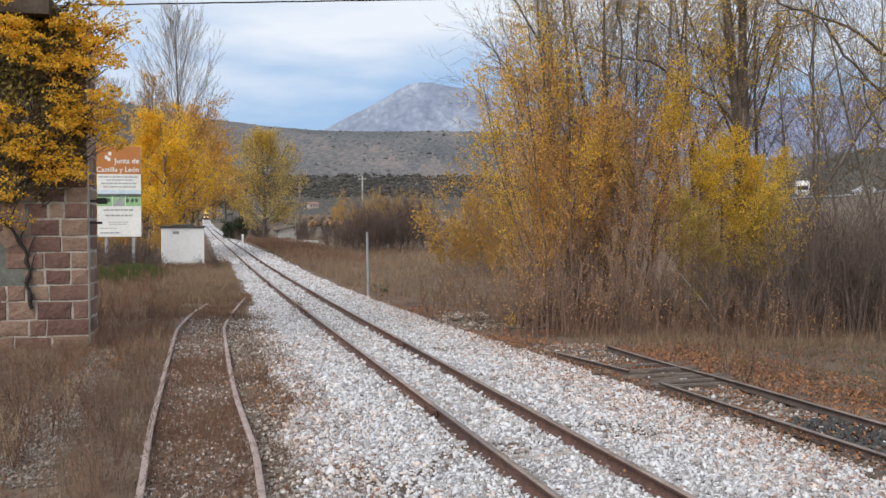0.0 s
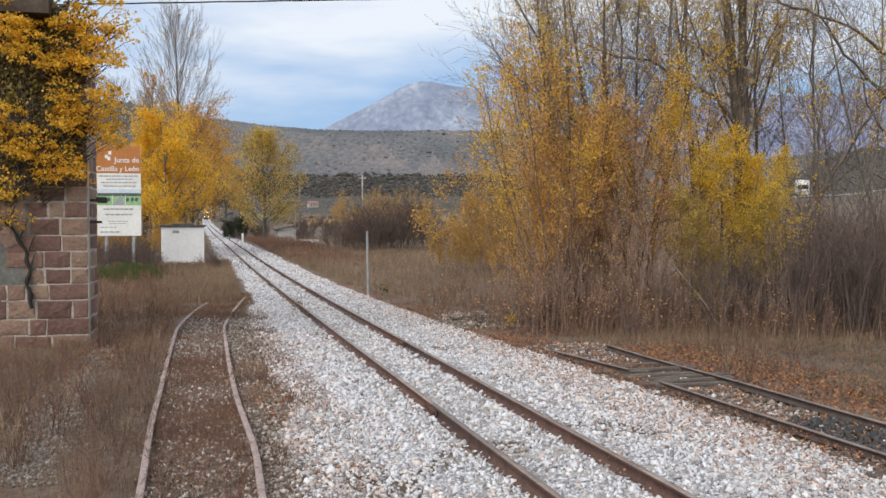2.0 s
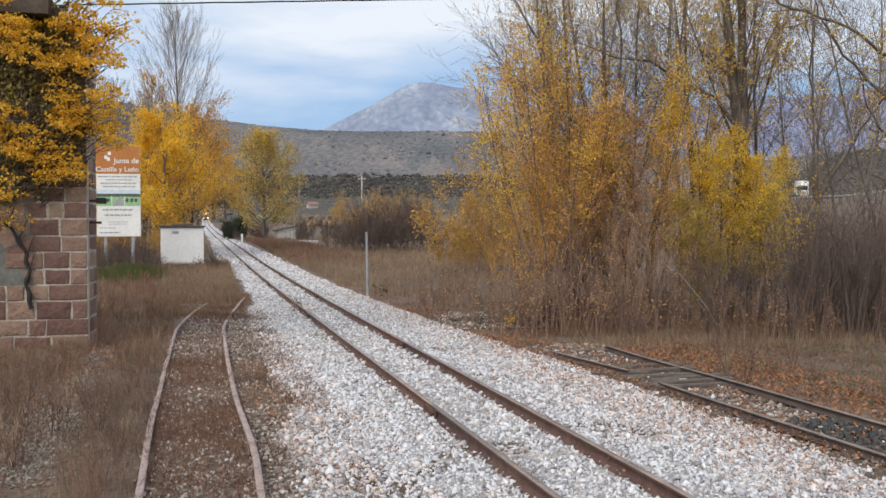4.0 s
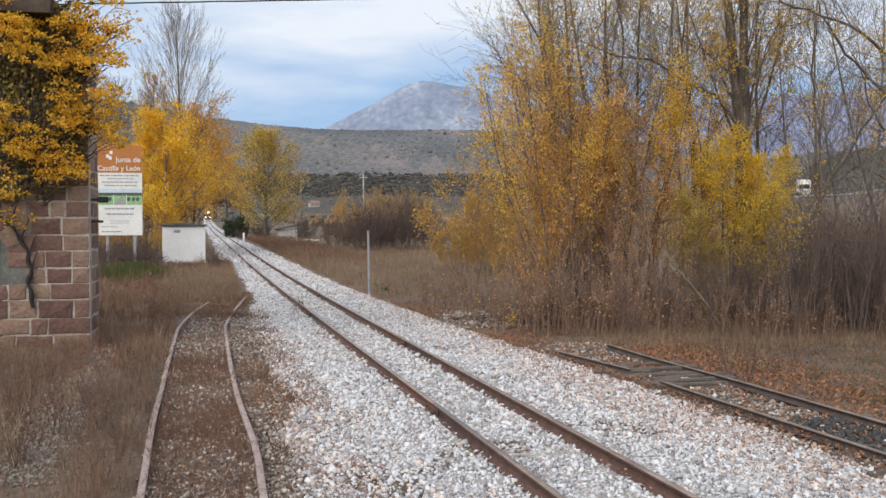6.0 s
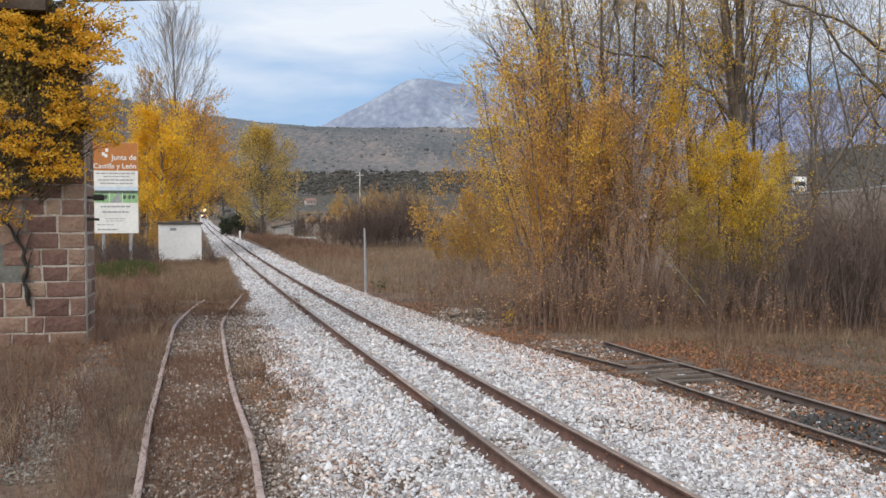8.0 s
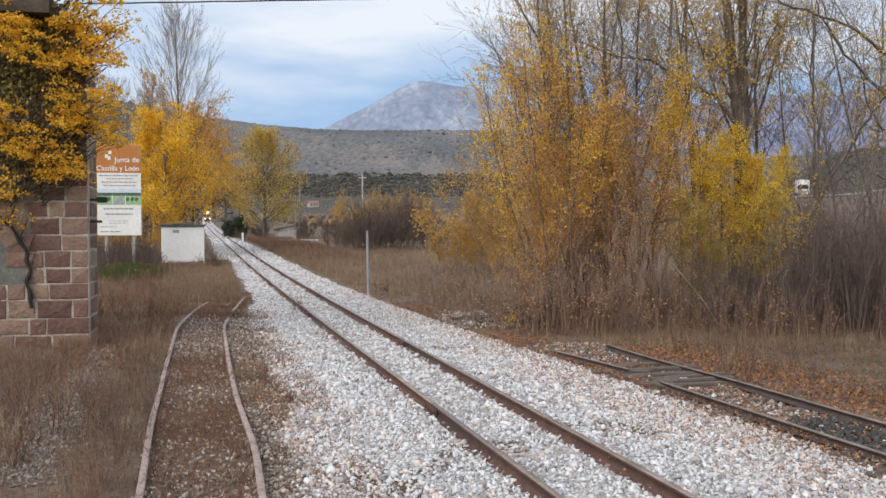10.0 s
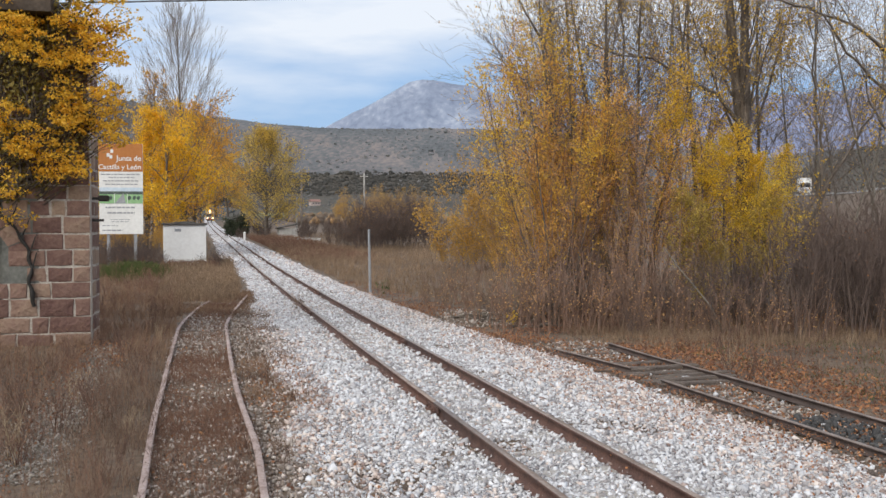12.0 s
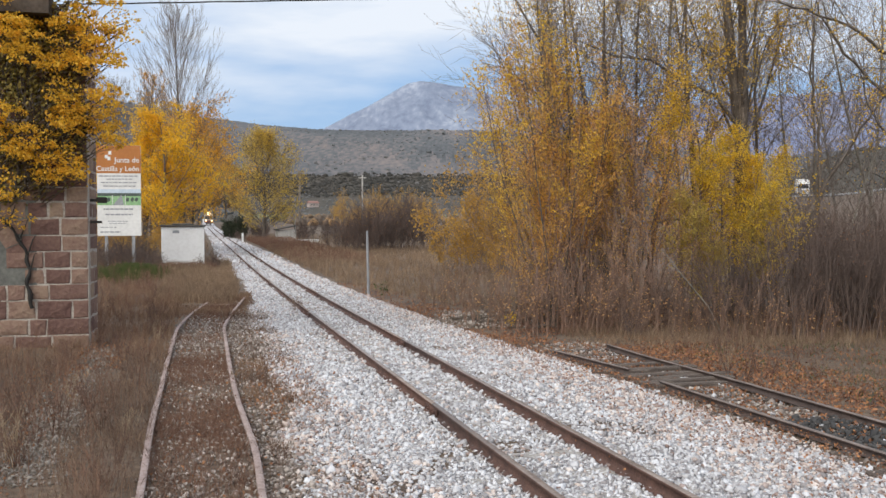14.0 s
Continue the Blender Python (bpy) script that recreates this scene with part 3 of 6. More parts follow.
    tagged(part_np("turnout_stones", *scatter(s[k], u[k], 0.034, 7, 0.010), M["dirty_stone"]), "dirty stones between the turnout's rails", "gravel", kind="stuff")
    n = 140
    s, u = r.uniform(-1.5, 9.0, n), r.uniform(3.05, 4.1, n)
    tagged(part_np("stray_stones", *scatter(s, u, 0.034, 27, 0.03), M["stone"]), "stray white stones between the turnout's rails", "gravel", kind="stuff")
    n = 1900
    s, u = -1.5 + 4.2 * r.uniform(0, 1, n) ** 1.5, r.uniform(3.1, 4.0, n)
    tagged(part_np("ash_fill", *scatter(s, u, 0.045, 17, 0.03), M["ash"]), "black clinker between the turnout's rails", "gravel", kind="stuff")
    n = 3200
    f = r.uniform(0, 1, n)
    P = np.stack([np.interp(f, [0, 0.4, 1], [-6.5, -4.95, -3.9]) + r.normal(0, 0.22, n), np.interp(f, [0, 0.4, 1], [17.7, 11.7, 8.2]), np.zeros(n)], -1)
    P[:, 2] = ground_z(P[:, 0], P[:, 1]) + 0.01
    tagged(part_np("path_stones", *chip_mesh(P, 0.021 * r.lognormal(0, 0.4, n), 8), M["path_stone"]), "grey stones of a narrow footpath", "gravel", kind="stuff")


build_chips()

# ---------------------------------------------------------------- tracks
RAIL = [(-0.065, -0.15), (0.065, -0.15), (0.065, -0.138), (0.012, -0.122), (0.010, -0.042), (0.034, -0.032), (0.034, -0.006), (0.026, 0.0),
        (-0.026, 0.0), (-0.034, -0.006), (-0.034, -0.032), (-0.010, -0.042), (-0.012, -0.122), (-0.065, -0.138)]


def rail_part(P, mat, parent, head=None, label="", height=1.0):
    P = np.asarray(P, float)
    T = np.gradient(P[:, :2], axis=0)
    T /= np.linalg.norm(T, axis=1)[:, None]
    across = np.stack([T[:, 1], -T[:, 0], np.zeros(len(P))], -1)
    prof = [(x, z * height) for x, z in RAIL]
    V, F = sweep(P, prof, across)
    ob = part_np("rail", V, F, mat, parent, label)
    if head:
        ob.data.materials.append(head)
        k, idx = len(prof), np.zeros(len(ob.data.polygons), np.int32)
        q = np.arange((len(P) - 1) * k) % k
        idx[: len(q)] = np.isin(q, (6, 7, 8)).astype(np.int32)
        ob.data.polygons.foreach_set("material_index", idx)
    return ob


def build_main_track():
    track = tagged(empty("railway_track"), "metre-gauge railway track with rust-brown rails on white ballast", "railway track", kind="structure")
    for side, first in ((-0.565, 4.25), (0.48, 10.6)):
        joints = np.concatenate([first + 12.6 * np.arange(-6, 6), [120, 220, 330, 430]])
        for a, b in zip(joints[:-1], joints[1:]):
            s = np.linspace(a + 0.004, b - 0.004, max(3, int((b - a) / 2.5)))
            rail_part(spot(s, np.full(len(s), side), 0.1), M["rail"], track, M["rail_head"])
        for j in joints[5:11]:
            for off in (-0.03, 0.03):
                bm = bmesh.new()
                box(bm, off - 0.012, off + 0.012, -0.25, 0.25, -0.115, -0.035, 0.006)
                for y in (-0.18, -0.07, 0.07, 0.18):
                    tube(bm, (off * 1.3, y, -0.075), (off * 2.6, y, -0.075), 0.016, sides=6)
                fish = part("fishplate", bm, M["rail"], track)
                p = spot(j, side, 0.1)
                fish.matrix_basis = Matrix.Translation(p) @ pose(0, 0, 0, 0, 0, 15.28)
    bm = box(bmesh.new(), -0.95, 0.95, -0.11, 0.11, -0.14, 0.0, 0.015)
    first = part("sleeper", bm, M["dusty"], track)
    for i in range(-24, 60):
        ob = first if i == -24 else new("sleeper", first.data)
        ob.parent = track
        ob.matrix_basis = Matrix.Translation(spot(-2.4 + 0.75 * i, -0.04, -0.046)) @ pose(0, 0, 0, 0, 0, 15.28 + rng.normal(0, 0.6))
    return track


build_main_track()


def curve_points(knots, step=0.4):
    """A smooth run of points through a few (s, u, z)."""
    K = np.array(knots, float)
    t = np.concatenate([[0], np.cumsum(np.linalg.norm(np.diff(K, axis=0), axis=1))])
    q = np.arange(0, t[-1] + step, step)
    q[-1] = t[-1]
    out = np.zeros((len(q), 3))
    for o in np.linspace(-0.8, 0.8, 7):
        out += np.stack([np.interp(np.clip(q + o, 0, t[-1]), t, K[:, i]) for i in range(3)], -1) / 7
    return spot(out[:, 0], out[:, 1], out[:, 2])


def build_left_siding():
    track = tagged(empty("disused_siding"), "disused siding of bent pale rusted rails among dry weeds", "railway track", kind="structure")
    rail_part(curve_points([(-45, -3.9, 0.02), (-4, -3.9, 0.02), (1.4, -3.86, 0.01), (4.5, -3.90, 0.03), (6.2, -3.88, 0.01), (9.4, -3.86, 0.02), (14.9, -3.80, 0.0), (17, -3.62, 0.0),
                            (19.6, -3.41, -0.03), (23, -2.94, -0.06)]), M["old_rail"], track, label="bent pale rusted rail")
    rail_part(curve_points([(-45, -2.9, 0.02), (-4, -2.92, 0.02), (1.15, -2.87, 0.01), (2.7, -2.81, 0.03), (4.3, -2.84, 0.0), (5.9, -2.88, 0.02), (9.1, -2.86, 0.01), (14.9, -2.77, 0.0),
                            (18.5, -2.44, 0.0), (23.9, -1.8, 0.0)]), M["old_rail"], track, label="bent pale rusted rail")
    data = part("sleeper", box(bmesh.new(), -0.85, 0.85, -0.1, 0.1, -0.12, 0.0, 0.02), M["timber"], track)
    for i in range(30):
        ob = data if i == 0 else new("sleeper", data.data)
        ob.parent = track
        s = -2 + 0.78 * i
        bend = float(np.interp(s, [0, 14, 23], [0, 0, 1.0]))
        ob.matrix_basis = Matrix.Translation(spot(s, -3.37 + bend, -0.115)) @ pose(0, 0, 0, 0, 0, 15.28 + rng.normal(0, 2.0) - bend * 5)


build_left_siding()


def build_right_siding():
    track = tagged(empty("disused_turnout"), "broken disused turnout of dark rusted rails on rotten timbers", "railway track", kind="structure")
    rail_part(curve_points([(-45, 3.05, 0.08), (-6, 3.05, 0.08), (0.7, 3.05, 0.08), (2.1, 3.02, 0.08), (5.34, 3.01, 0.07)]), M["dark_rail"], track, M["dull_head"], height=0.6)
    rail_part(curve_points([(6.0, 3.12, 0.07), (6.96, 2.95, 0.08), (8.93, 2.8, 0.05)]), M["dark_rail"], track, M["dull_head"], height=0.6, label="short loose rail of the turnout")
    rail_part(curve_points([(-45, 4.06, 0.08), (-6, 4.06, 0.08), (2, 4.05, 0.08), (5, 4.06, 0.08), (7.2, 3.97, 0.08), (9.2, 4.03, 0.08)]), M["dark_rail"], track, M["dull_head"], height=0.6)
    data = part("sleeper", box(bmesh.new(), -0.62, 0.78, -0.085, 0.085, -0.13, 0.0, 0.02), M["rotten"], track)
    r = np.random.default_rng(4)
    for i, s in enumerate(np.concatenate([np.arange(-3, 4.8, 0.7), (5.05, 5.36, 5.70, 5.98, 6.3, 6.6, 6.95), np.arange(7.7, 9.3, 0.7)])):
        ob = data if i == 0 else new("sleeper", data.data)
        ob.parent = track
        ob.matrix_basis = Matrix.Translation(spot(s, 3.5 + r.normal(0, 0.14), 0.005 + (0.028 + r.normal(0, 0.012) if 5 < s < 7.4 else -0.02))) @ pose(0, 0, 0, 0, r.normal(0, 0.6), 15.28 + r.normal(0, 3.0)) @ Matrix.Diagonal((r.uniform(0.85, 1.2), r.uniform(0.7, 1.1), 1, 1))


build_right_siding()


# ---------------------------------------------------------------- hut, sign, pillar, posts
def ground_at(x, y):
    return float(ground_z(x, y))


def build_hut():
    hut = tagged(empty("trackside_hut", pose(-13.54, 47.3, 0.0, 0, 0, 15.3)), "small whitewashed trackside hut with a flat dark slab roof", "hut")
    hut.location.z = ground_at(-13.42, 47.3)
    box_part("wall", (-1.06, 1.06, -0.8, 0.8, -0.1, 2.26, ), M["plaster"], hut, bevel=0.02)
    bm = bmesh.new()
    box(bm, -1.14, 1.14, -0.9, 0.9, 2.264, 2.36, 0.02)
    box(bm, -0.55, 0.55, -0.5, 0.5, 2.36, 2.43, 0.03)
    part("roof", bm, M["dark_slab"], hut, "dark cement slab roof")
    box_part("vent", (-0.5, -0.18, -0.815, -0.79, 1.93, 2.07), M["ink"], hut, "grey vent grille")


build_hut()


def letters(text, size, mat, name, parent, x, z, y, bold=0.0):
    cu = bpy.data.curves.new(name, "FONT")
    cu.body, cu.size, cu.align_x, cu.align_y, cu.extrude, cu.offset = text, size, "RIGHT", "CENTER", 0.002, bold
    cu.materials.append(mat)
    ob = new(name, cu)
    ob.parent = parent
    ob.matrix_basis = pose(x, y, z, 90, 0, 0)
    return ob


def build_sign():
    w, h0, h1 = 0.985, 1.84, 6.02
    sign = tagged(empty("works_sign", pose(-15.0, 42.1, 0, 0, 0, 6)), "tall works notice board with an orange head on two steel posts", "sign")
    sign.location.z = ground_at(-15.0, 42.1)
    for x in (-0.6, 0.62):
        part("post", tube(box(bmesh.new(), x - 0.07, x + 0.07, 0.05, 0.12, -0.3, h1 - 0.1), (x, 0.085, h1 - 0.1), (x, 0.085, h1 - 0.09), 0.02), M["post_grey"], sign)
    panel = box_part("panel", (-w, w, 0.0, 0.045, h0, h1), M["white"], sign, bevel=0.008)
    zo = h1 - 1.28
    head = box_part("head_panel", (-w + 0.004, w - 0.004, -0.008, 0.0, zo, h1 - 0.004), M["sign_orange"], panel, "orange-brown head panel")
    letters("Junta de", 0.34, M["white"], "lettering", panel, w - 0.06, zo + 0.60, -0.014, 0.004)
    letters("Castilla y León", 0.325, M["white"], "lettering", panel, w - 0.06, zo + 0.20, -0.014, 0.004)
    for i, (x, z) in enumerate(((-0.46, 0.86), (-0.62, 0.68), (-0.50, 0.60))):
        box_part("emblem", (x, x + 0.13, -0.014, -0.008, zo + z, zo + z + 0.16), M["white"], panel, "pale emblem squares")
    zp = h0 + 1.42
    box_part("picture_sky", (-w + 0.004, w - 0.004, -0.008, 0.0, zp + 0.48, zp + 0.74), M["sky_print"], panel)
    box_part("picture_trees", (-w + 0.004, w - 0.004, -0.010, -0.002, zp + 0.42, zp + 0.56), M["tree_print"], panel)
    box_part("picture_field", (-w + 0.004, w - 0.004, -0.008, 0.0, zp, zp + 0.46), M["grass_print"], panel)
    bm = bmesh.new()
    vs = [bm.verts.new(v) for v in ((-0.28, -0.012, zp + 0.005), (0.22, -0.012, zp + 0.005), (0.12, -0.012, zp + 0.45), (0.08, -0.012, zp + 0.45))]
    bm.faces.new(vs)
    part("picture_track", bm, M["ink"], panel)
    for x in (-0.30, 0.28):
        box_part("picture_divider", (x - 0.012, x + 0.012, -0.014, -0.001, zp, zp + 0.46), M["white"], panel)
    for x0 in (-0.85, -0.62, -0.46, 0.38, 0.60, 0.78):
        bm = bmesh.new()
        bmesh.ops.create_icosphere(bm, subdivisions=1, radius=1.0, matrix=Matrix.Translation((x0, -0.010, zp + 0.26)) @ Matrix.Diagonal((0.09, 0.006, 0.11, 1)))
        part("picture_tree", bm, M["tree_print"], panel)
    for z, x0, x1, hh in ((h0 + 2.74, -0.9, 0.86, 0.055), (h0 + 2.60, -0.55, 0.6, 0.05), (h0 + 2.44, -0.8, 0.8, 0.055), (h0 + 2.28, -0.7, 0.75, 0.05), (h0 + 1.20, -0.7, 0.62, 0.075), (h0 + 0.95, -0.62, 0.6, 0.075),
                        (h0 + 0.66, -0.5, 0.4, 0.03), (h0 + 0.56, -0.45, 0.35, 0.03), (h0 + 0.38, -0.85, -0.1, 0.035), (h0 + 0.15, -0.85, 0.05, 0.06)):
        bm = bmesh.new()
        x = x0
        while x < x1:
            wd = min(rng.uniform(0.07, 0.24), x1 - x)
            box(bm, x, x + wd, -0.008, 0.0, z, z + hh)
            x += wd + 0.035
        part("print_line", bm, M["ink"], panel)


M["sky_print"] = material("printed_sky", (0.42, 0.52, 0.62), (0.62, 0.70, 0.78), 2.0, 0.6, 0, 5)
M["tree_print"] = material("printed_trees", (0.03, 0.05, 0.04), (0.10, 0.13, 0.11), 9.0, 0.6, 0, 5)
M["grass_print"] = material("printed_meadow", (0.16, 0.36, 0.15), (0.36, 0.54, 0.30), 5.0, 0.6, 0, 5)
build_sign()


def stone(bm, x0, x1, y0, y1, z0, z1, r):
    """A dressed block with chamfered, slightly uneven front edges (front towards -y)."""
    c = min(0.014, (z1 - z0) * 0.2)
    j = lambda k=0.02: float(r.uniform(-k, k))
    ring = ((0, 0), (0.5, 0), (1, 0), (1, 0.5), (1, 1), (0.5, 1), (0, 1), (0, 0.5))
    w, h = x1 - x0, z1 - z0
    back = [bm.verts.new((x0 + w * a, y1, z0 + h * b)) for a, b in ring]
    mid, fr = [], []
    for a, b in ring:
        x, z = x0 + w * a + j(0.010), z0 + h * b + j(0.010)
        mid.append(bm.verts.new((x, y0 + c, z)))
        fr.append(bm.verts.new((x + (0.5 - a) * 2 * c + j(0.008), y0 + j(0.007), z + (0.5 - b) * 2 * c + j(0.008))))
    ctr = bm.verts.new(((x0 + x1) / 2 + j(0.05), y0 - 0.016 + j(0.012), (z0 + z1) / 2 + j(0.04)))
    for i in range(8):
        k = (i + 1) % 8
        bm.faces.new((back[i], back[k], mid[k], mid[i])), bm.faces.new((mid[i], mid[k], fr[k], fr[i])), bm.faces.new((fr[i], fr[k], ctr))
    bm.faces.new(back[::-1])
    return bm


PILLAR = pose(-6.97, 17.85, -0.15, 0, 0, 13)


def build_ruin():
    wall = tagged(empty("stone_building", PILLAR), "old sandstone building corner with an arched opening under creeper", "building")
    r = np.random.default_rng(12)
    # core of mortar behind the blocks, with the arched opening left free
    box_part("core", (-1.60, -0.004, 0.004, 1.15, 0.0, 6.4), M["mortar"], wall)
    box_part("upper_wall", (-4.2, -1.60, 0.004, 1.15, 2.95, 6.4), M["mortar"], wall)
    box_part("far_wall", (-6.0, -3.6, 0.05, 1.15, 0.0, 2.95), M["mortar"], wall)
    box_part("recess", (-3.62, -1.59, 0.45, 0.75, 0.0, 3.0), M["dull_wall"], wall, "grey rendered wall inside the arch")
    # added sheet in the recess's grey, hides mortar where blocks are missing
    box_part("gap_cover", (-1.61, -0.95, -0.0015, 0.003, 1.30, 2.95), M["dull_wall"], wall, "grey-green sheet covering bare mortar beside the arch")
    z, i = 0.0, 0
    while z < 6.2:
        h = float(r.uniform(0.29, 0.37))
        x = 0.0
        end = -1.74 if z < 1.5 else -4.2
        while x > end + 0.12:
            w = float(r.choice([0.3, 0.36, 0.45, 0.55, 0.72]) * r.uniform(0.9, 1.1))
            if x - w < end + 0.2:
                w = x - end
            arch = (x - w < -1.5) and z > 1.2 and ((x - w / 2 + 2.40) ** 2 + (z + h / 2 - 1.75) ** 2 < 1.14 ** 2)
            if not arch:
                part("block", stone(bmesh.new(), x - w + float(r.uniform(0.011, 0.022)), x - float(r.uniform(0.011, 0.022)), float(r.uniform(-0.016, -0.002)), 0.2, z + float(r.uniform(0.009, 0.020)), z + h - float(r.uniform(0.009, 0.020)), r), M["ashlar"], wall)
            x -= w
        # the blocks of the side towards the line
        y = 0.2
        while y < 1.1:
            w = float(r.uniform(0.3, 0.6))
            if y + w > 0.95:
                w = 1.15 - y
            ob = part("block", stone(bmesh.new(), y + 0.012, y + w - 0.012, 0.0, 0.12, z + 0.011, z + h - 0.011, r), M["ashlar"], wall)
            ob.matrix_basis = pose(0, 0, 0, 0, 0, 90)
            y += w
        z, i = z + h, i + 1
    for k in range(9):      # the arch's voussoirs
        a0, a1 = radians(4 + k * 20), radians(4 + (k + 1) * 20 - 1.2)
        bm = bmesh.new()
        ring = []
        for yy in (-0.015, 0.3):
            ring.append([bm.verts.new((-2.40 + rr * math.cos(a), yy, 1.62 + rr * math.sin(a))) for rr, a in ((0.98, a0), (1.30, a0), (1.30, a1), (0.98, a1))])
        bm.faces.new(ring[0][::-1]), bm.faces.new(ring[1])
        for q in range(4):
            bm.faces.new((ring[0][q], ring[0][(q + 1) % 4], ring[1][(q + 1) % 4], ring[1][q]))
        bmesh.ops.recalc_face_normals(bm, faces=bm.faces)
        part("voussoir", bm, M["ashlar"], wall)
    box_part("eave", (-4.4, -0.58, -0.55, 1.3, 6.45, 6.80), M["eave_wood"], wall, "overhanging timber eave, its shade in the dark brown")
    tb = Tubes()
    a = np.linspace(0, 1, 26)
    px = np.interp(a, [0, 0.15, 0.3, 0.45, 0.62, 0.8, 1], [-1.86, -1.55, -1.32, -1.15, -1.08, -1.11, -1.02])
    pz = np.interp(a, [0, 0.15, 0.3, 0.45, 0.62, 0.8, 1], [2.71, 2.6, 2.32, 1.97, 1.63, 1.29, 0.85])
    tb.add(np.stack([px + 0.02 * np.sin(a * 31), np.full(26, -0.06) - 0.02 * np.sin(a * 9), pz], -1), np.interp(a, [0, 0.6, 1], [0.022, 0.034, 0.045]) * (1 + 0.25 * np.sin(a * 37)), 7)
    for k in (5, 9, 13, 18):
        q = np.array([px[k], -0.06, pz[k]])
        tb.add(np.array([q, q + [0.12, -0.01, 0.10 + 0.02 * k], q + [0.16, 0.0, 0.3 + 0.01 * k]]), np.array([0.018, 0.012, 0.006]), 5)
    tb.part("creeper_stem", M["black"], wall, "black dead creeper stem")
    bm = bmesh.new()
    box(bm, 0.02, 0.30, 0.1, 0.16, 2.93, 2.98), box(bm, 0.14, 0.34, 0.06, 0.2, 2.9, 3.02, 0.02)
    part("bracket", bm, M["black"], wall, "black iron bracket")
    box_part("bracket", (0.02, 0.24, 0.1, 0.15, 2.5, 2.55), M["black"], wall, "black iron bracket")


build_ruin()


def straight_pole(name, x, y, top, r, mat, label, arm=False, lean=0.0):
    z = ground_at(x, y)
    ob = tagged(empty(name, pose(x, y, z, 0, lean, 0)), label, "pole")
    part("shaft", tube(bmesh.new(), (0, 0, -0.3), (0, 0, top - z), r, r * 0.8, 10), mat, ob)
    if arm:
        part("crossarm", box(bmesh.new(), -0.6, 0.6, -0.05, 0.05, top - z - 0.5, top - z - 0.38, 0.01), mat, ob)
    return ob


straight_pole("marker_post", -2.55, 31.0, 2.13, 0.05, M["post_grey"], "slim grey trackside post beside the ballast", lean=-1.0)
straight_pole("utility_pole", 120.0, 260.0, 19.5, 0.14, M["pole"], "wooden utility pole on the heath hill", arm=True)
straight_pole("utility_pole", -18.9, 120.0, 9.6, 0.16, M["pole"], "old wooden utility pole beside a poplar")
straight_pole("utility_pole", -18.6, 114.0, 5.9, 0.13, M["concrete"], "short pale concrete pole beside a poplar")
straight_pole("utility_pole", -12.4, 140.0, 10.2, 0.15, M["concrete"], "pale utility pole rising from dark brush", arm=True)


def build_distance_things():
    shed = tagged(empty("low_shed", pose(-19.2, 111.0, ground_at(-19.2, 111), 0, 0, 20) @ Matrix.Diagonal((0.62, 0.62, 0.8, 1))), "low ruined shed with a sagging grey roof", "shed")
    box_part("wall", (-1.8, 1.8, -1.5, 1.5, -0.2, 1.5), M["concrete"], shed, bevel=0.02)
    bm = box(bmesh.new(), -2.2, 2.2, -1.9, 1.9, 1.51, 1.66, 0.02)
    bmesh.ops.rotate(bm, verts=bm.verts, cent=(0, 0, 1.55), matrix=Matrix.Rotation(radians(-9), 3, "Y"))
    bmesh.ops.translate(bm, verts=bm.verts, vec=(0, 0, 0.26))
    part("roof", bm, M["dark_slab"], shed)
    slab = tagged(box_part("concrete_slab", (-2.2, 2.2, -0.8, 0.8, -0.1, 0.28), M["concrete"], None, bevel=0.02), "pale concrete loading slab by the shed", "slab")
    slab.matrix_basis = pose(-15.9, 100.0, ground_at(-15.9, 100), 0, 0, 5)
    for x, y, h in ((-26.6, 115.0, 1.25), (-22.5, 102.0, 0.9)):
        ob = tagged(empty("marker_stone", pose(x, y, ground_at(x, y))), "white-painted stone distance marker beside the line", "marker")
        box_part("stone", (-0.11, 0.11, -0.1, 0.1, -0.2, h), M["white"], ob, bevel=0.05)
    house = tagged(empty("farmhouse", pose(-103, 720, ground_at(-103, 720), 0, 0, 30) @ Matrix.Diagonal((0.78, 0.78, 0.8, 1))), "distant white farmhouse with a red tiled roof", "house")
    box_part("wall", (-5, 5, -3.5, 3.5, -3, 4.0), M["faded_plaster"], house)
    bm = bmesh.new()
    vs = [bm.verts.new(v) for v in ((-5.4, -4, 3.9), (5.4, -4, 3.9), (5.4, 4, 3.9), (-5.4, 4, 3.9), (-5.4, 0, 6.2), (5.4, 0, 6.2))]
    for f in ((0, 1, 5, 4), (2, 3, 4, 5), (1, 2, 5), (3, 0, 4), (3, 2, 1, 0)):
        bm.faces.new([vs[i] for i in f])
    part("roof", bm, M["tile"], house)
    for x in (-3, 0, 3):
        box_part("window", (x - 0.5, x + 0.5, -3.56, -3.48, 1.6, 2.9), M["glass"], house)


build_distance_things()


def build_road():
    t = np.linspace(0, 1, 60)
    # along the top of the bank, then away behind the trees
    X = np.interp(t, [0, 0.45, 0.6, 1.0], [128, 66, 54, 60])
    Y = np.interp(t, [0, 0.45, 0.6, 1.0], [166, 172, 182, 330])
    for _ in range(6):
        X[1:-1], Y[1:-1] = (X[:-2] + X[1:-1] * 2 + X[2:]) / 4, (Y[:-2] + Y[1:-1] * 2 + Y[2:]) / 4
    Z = ground_z(X, Y)
    P = np.stack([X, Y, Z + 0.25], -1)
    T = np.gradient(P[:, :2], axis=0)
    T /= np.linalg.norm(T, axis=1)[:, None]
    ac = np.stack([T[:, 1], -T[:, 0], np.zeros(60)], -1)
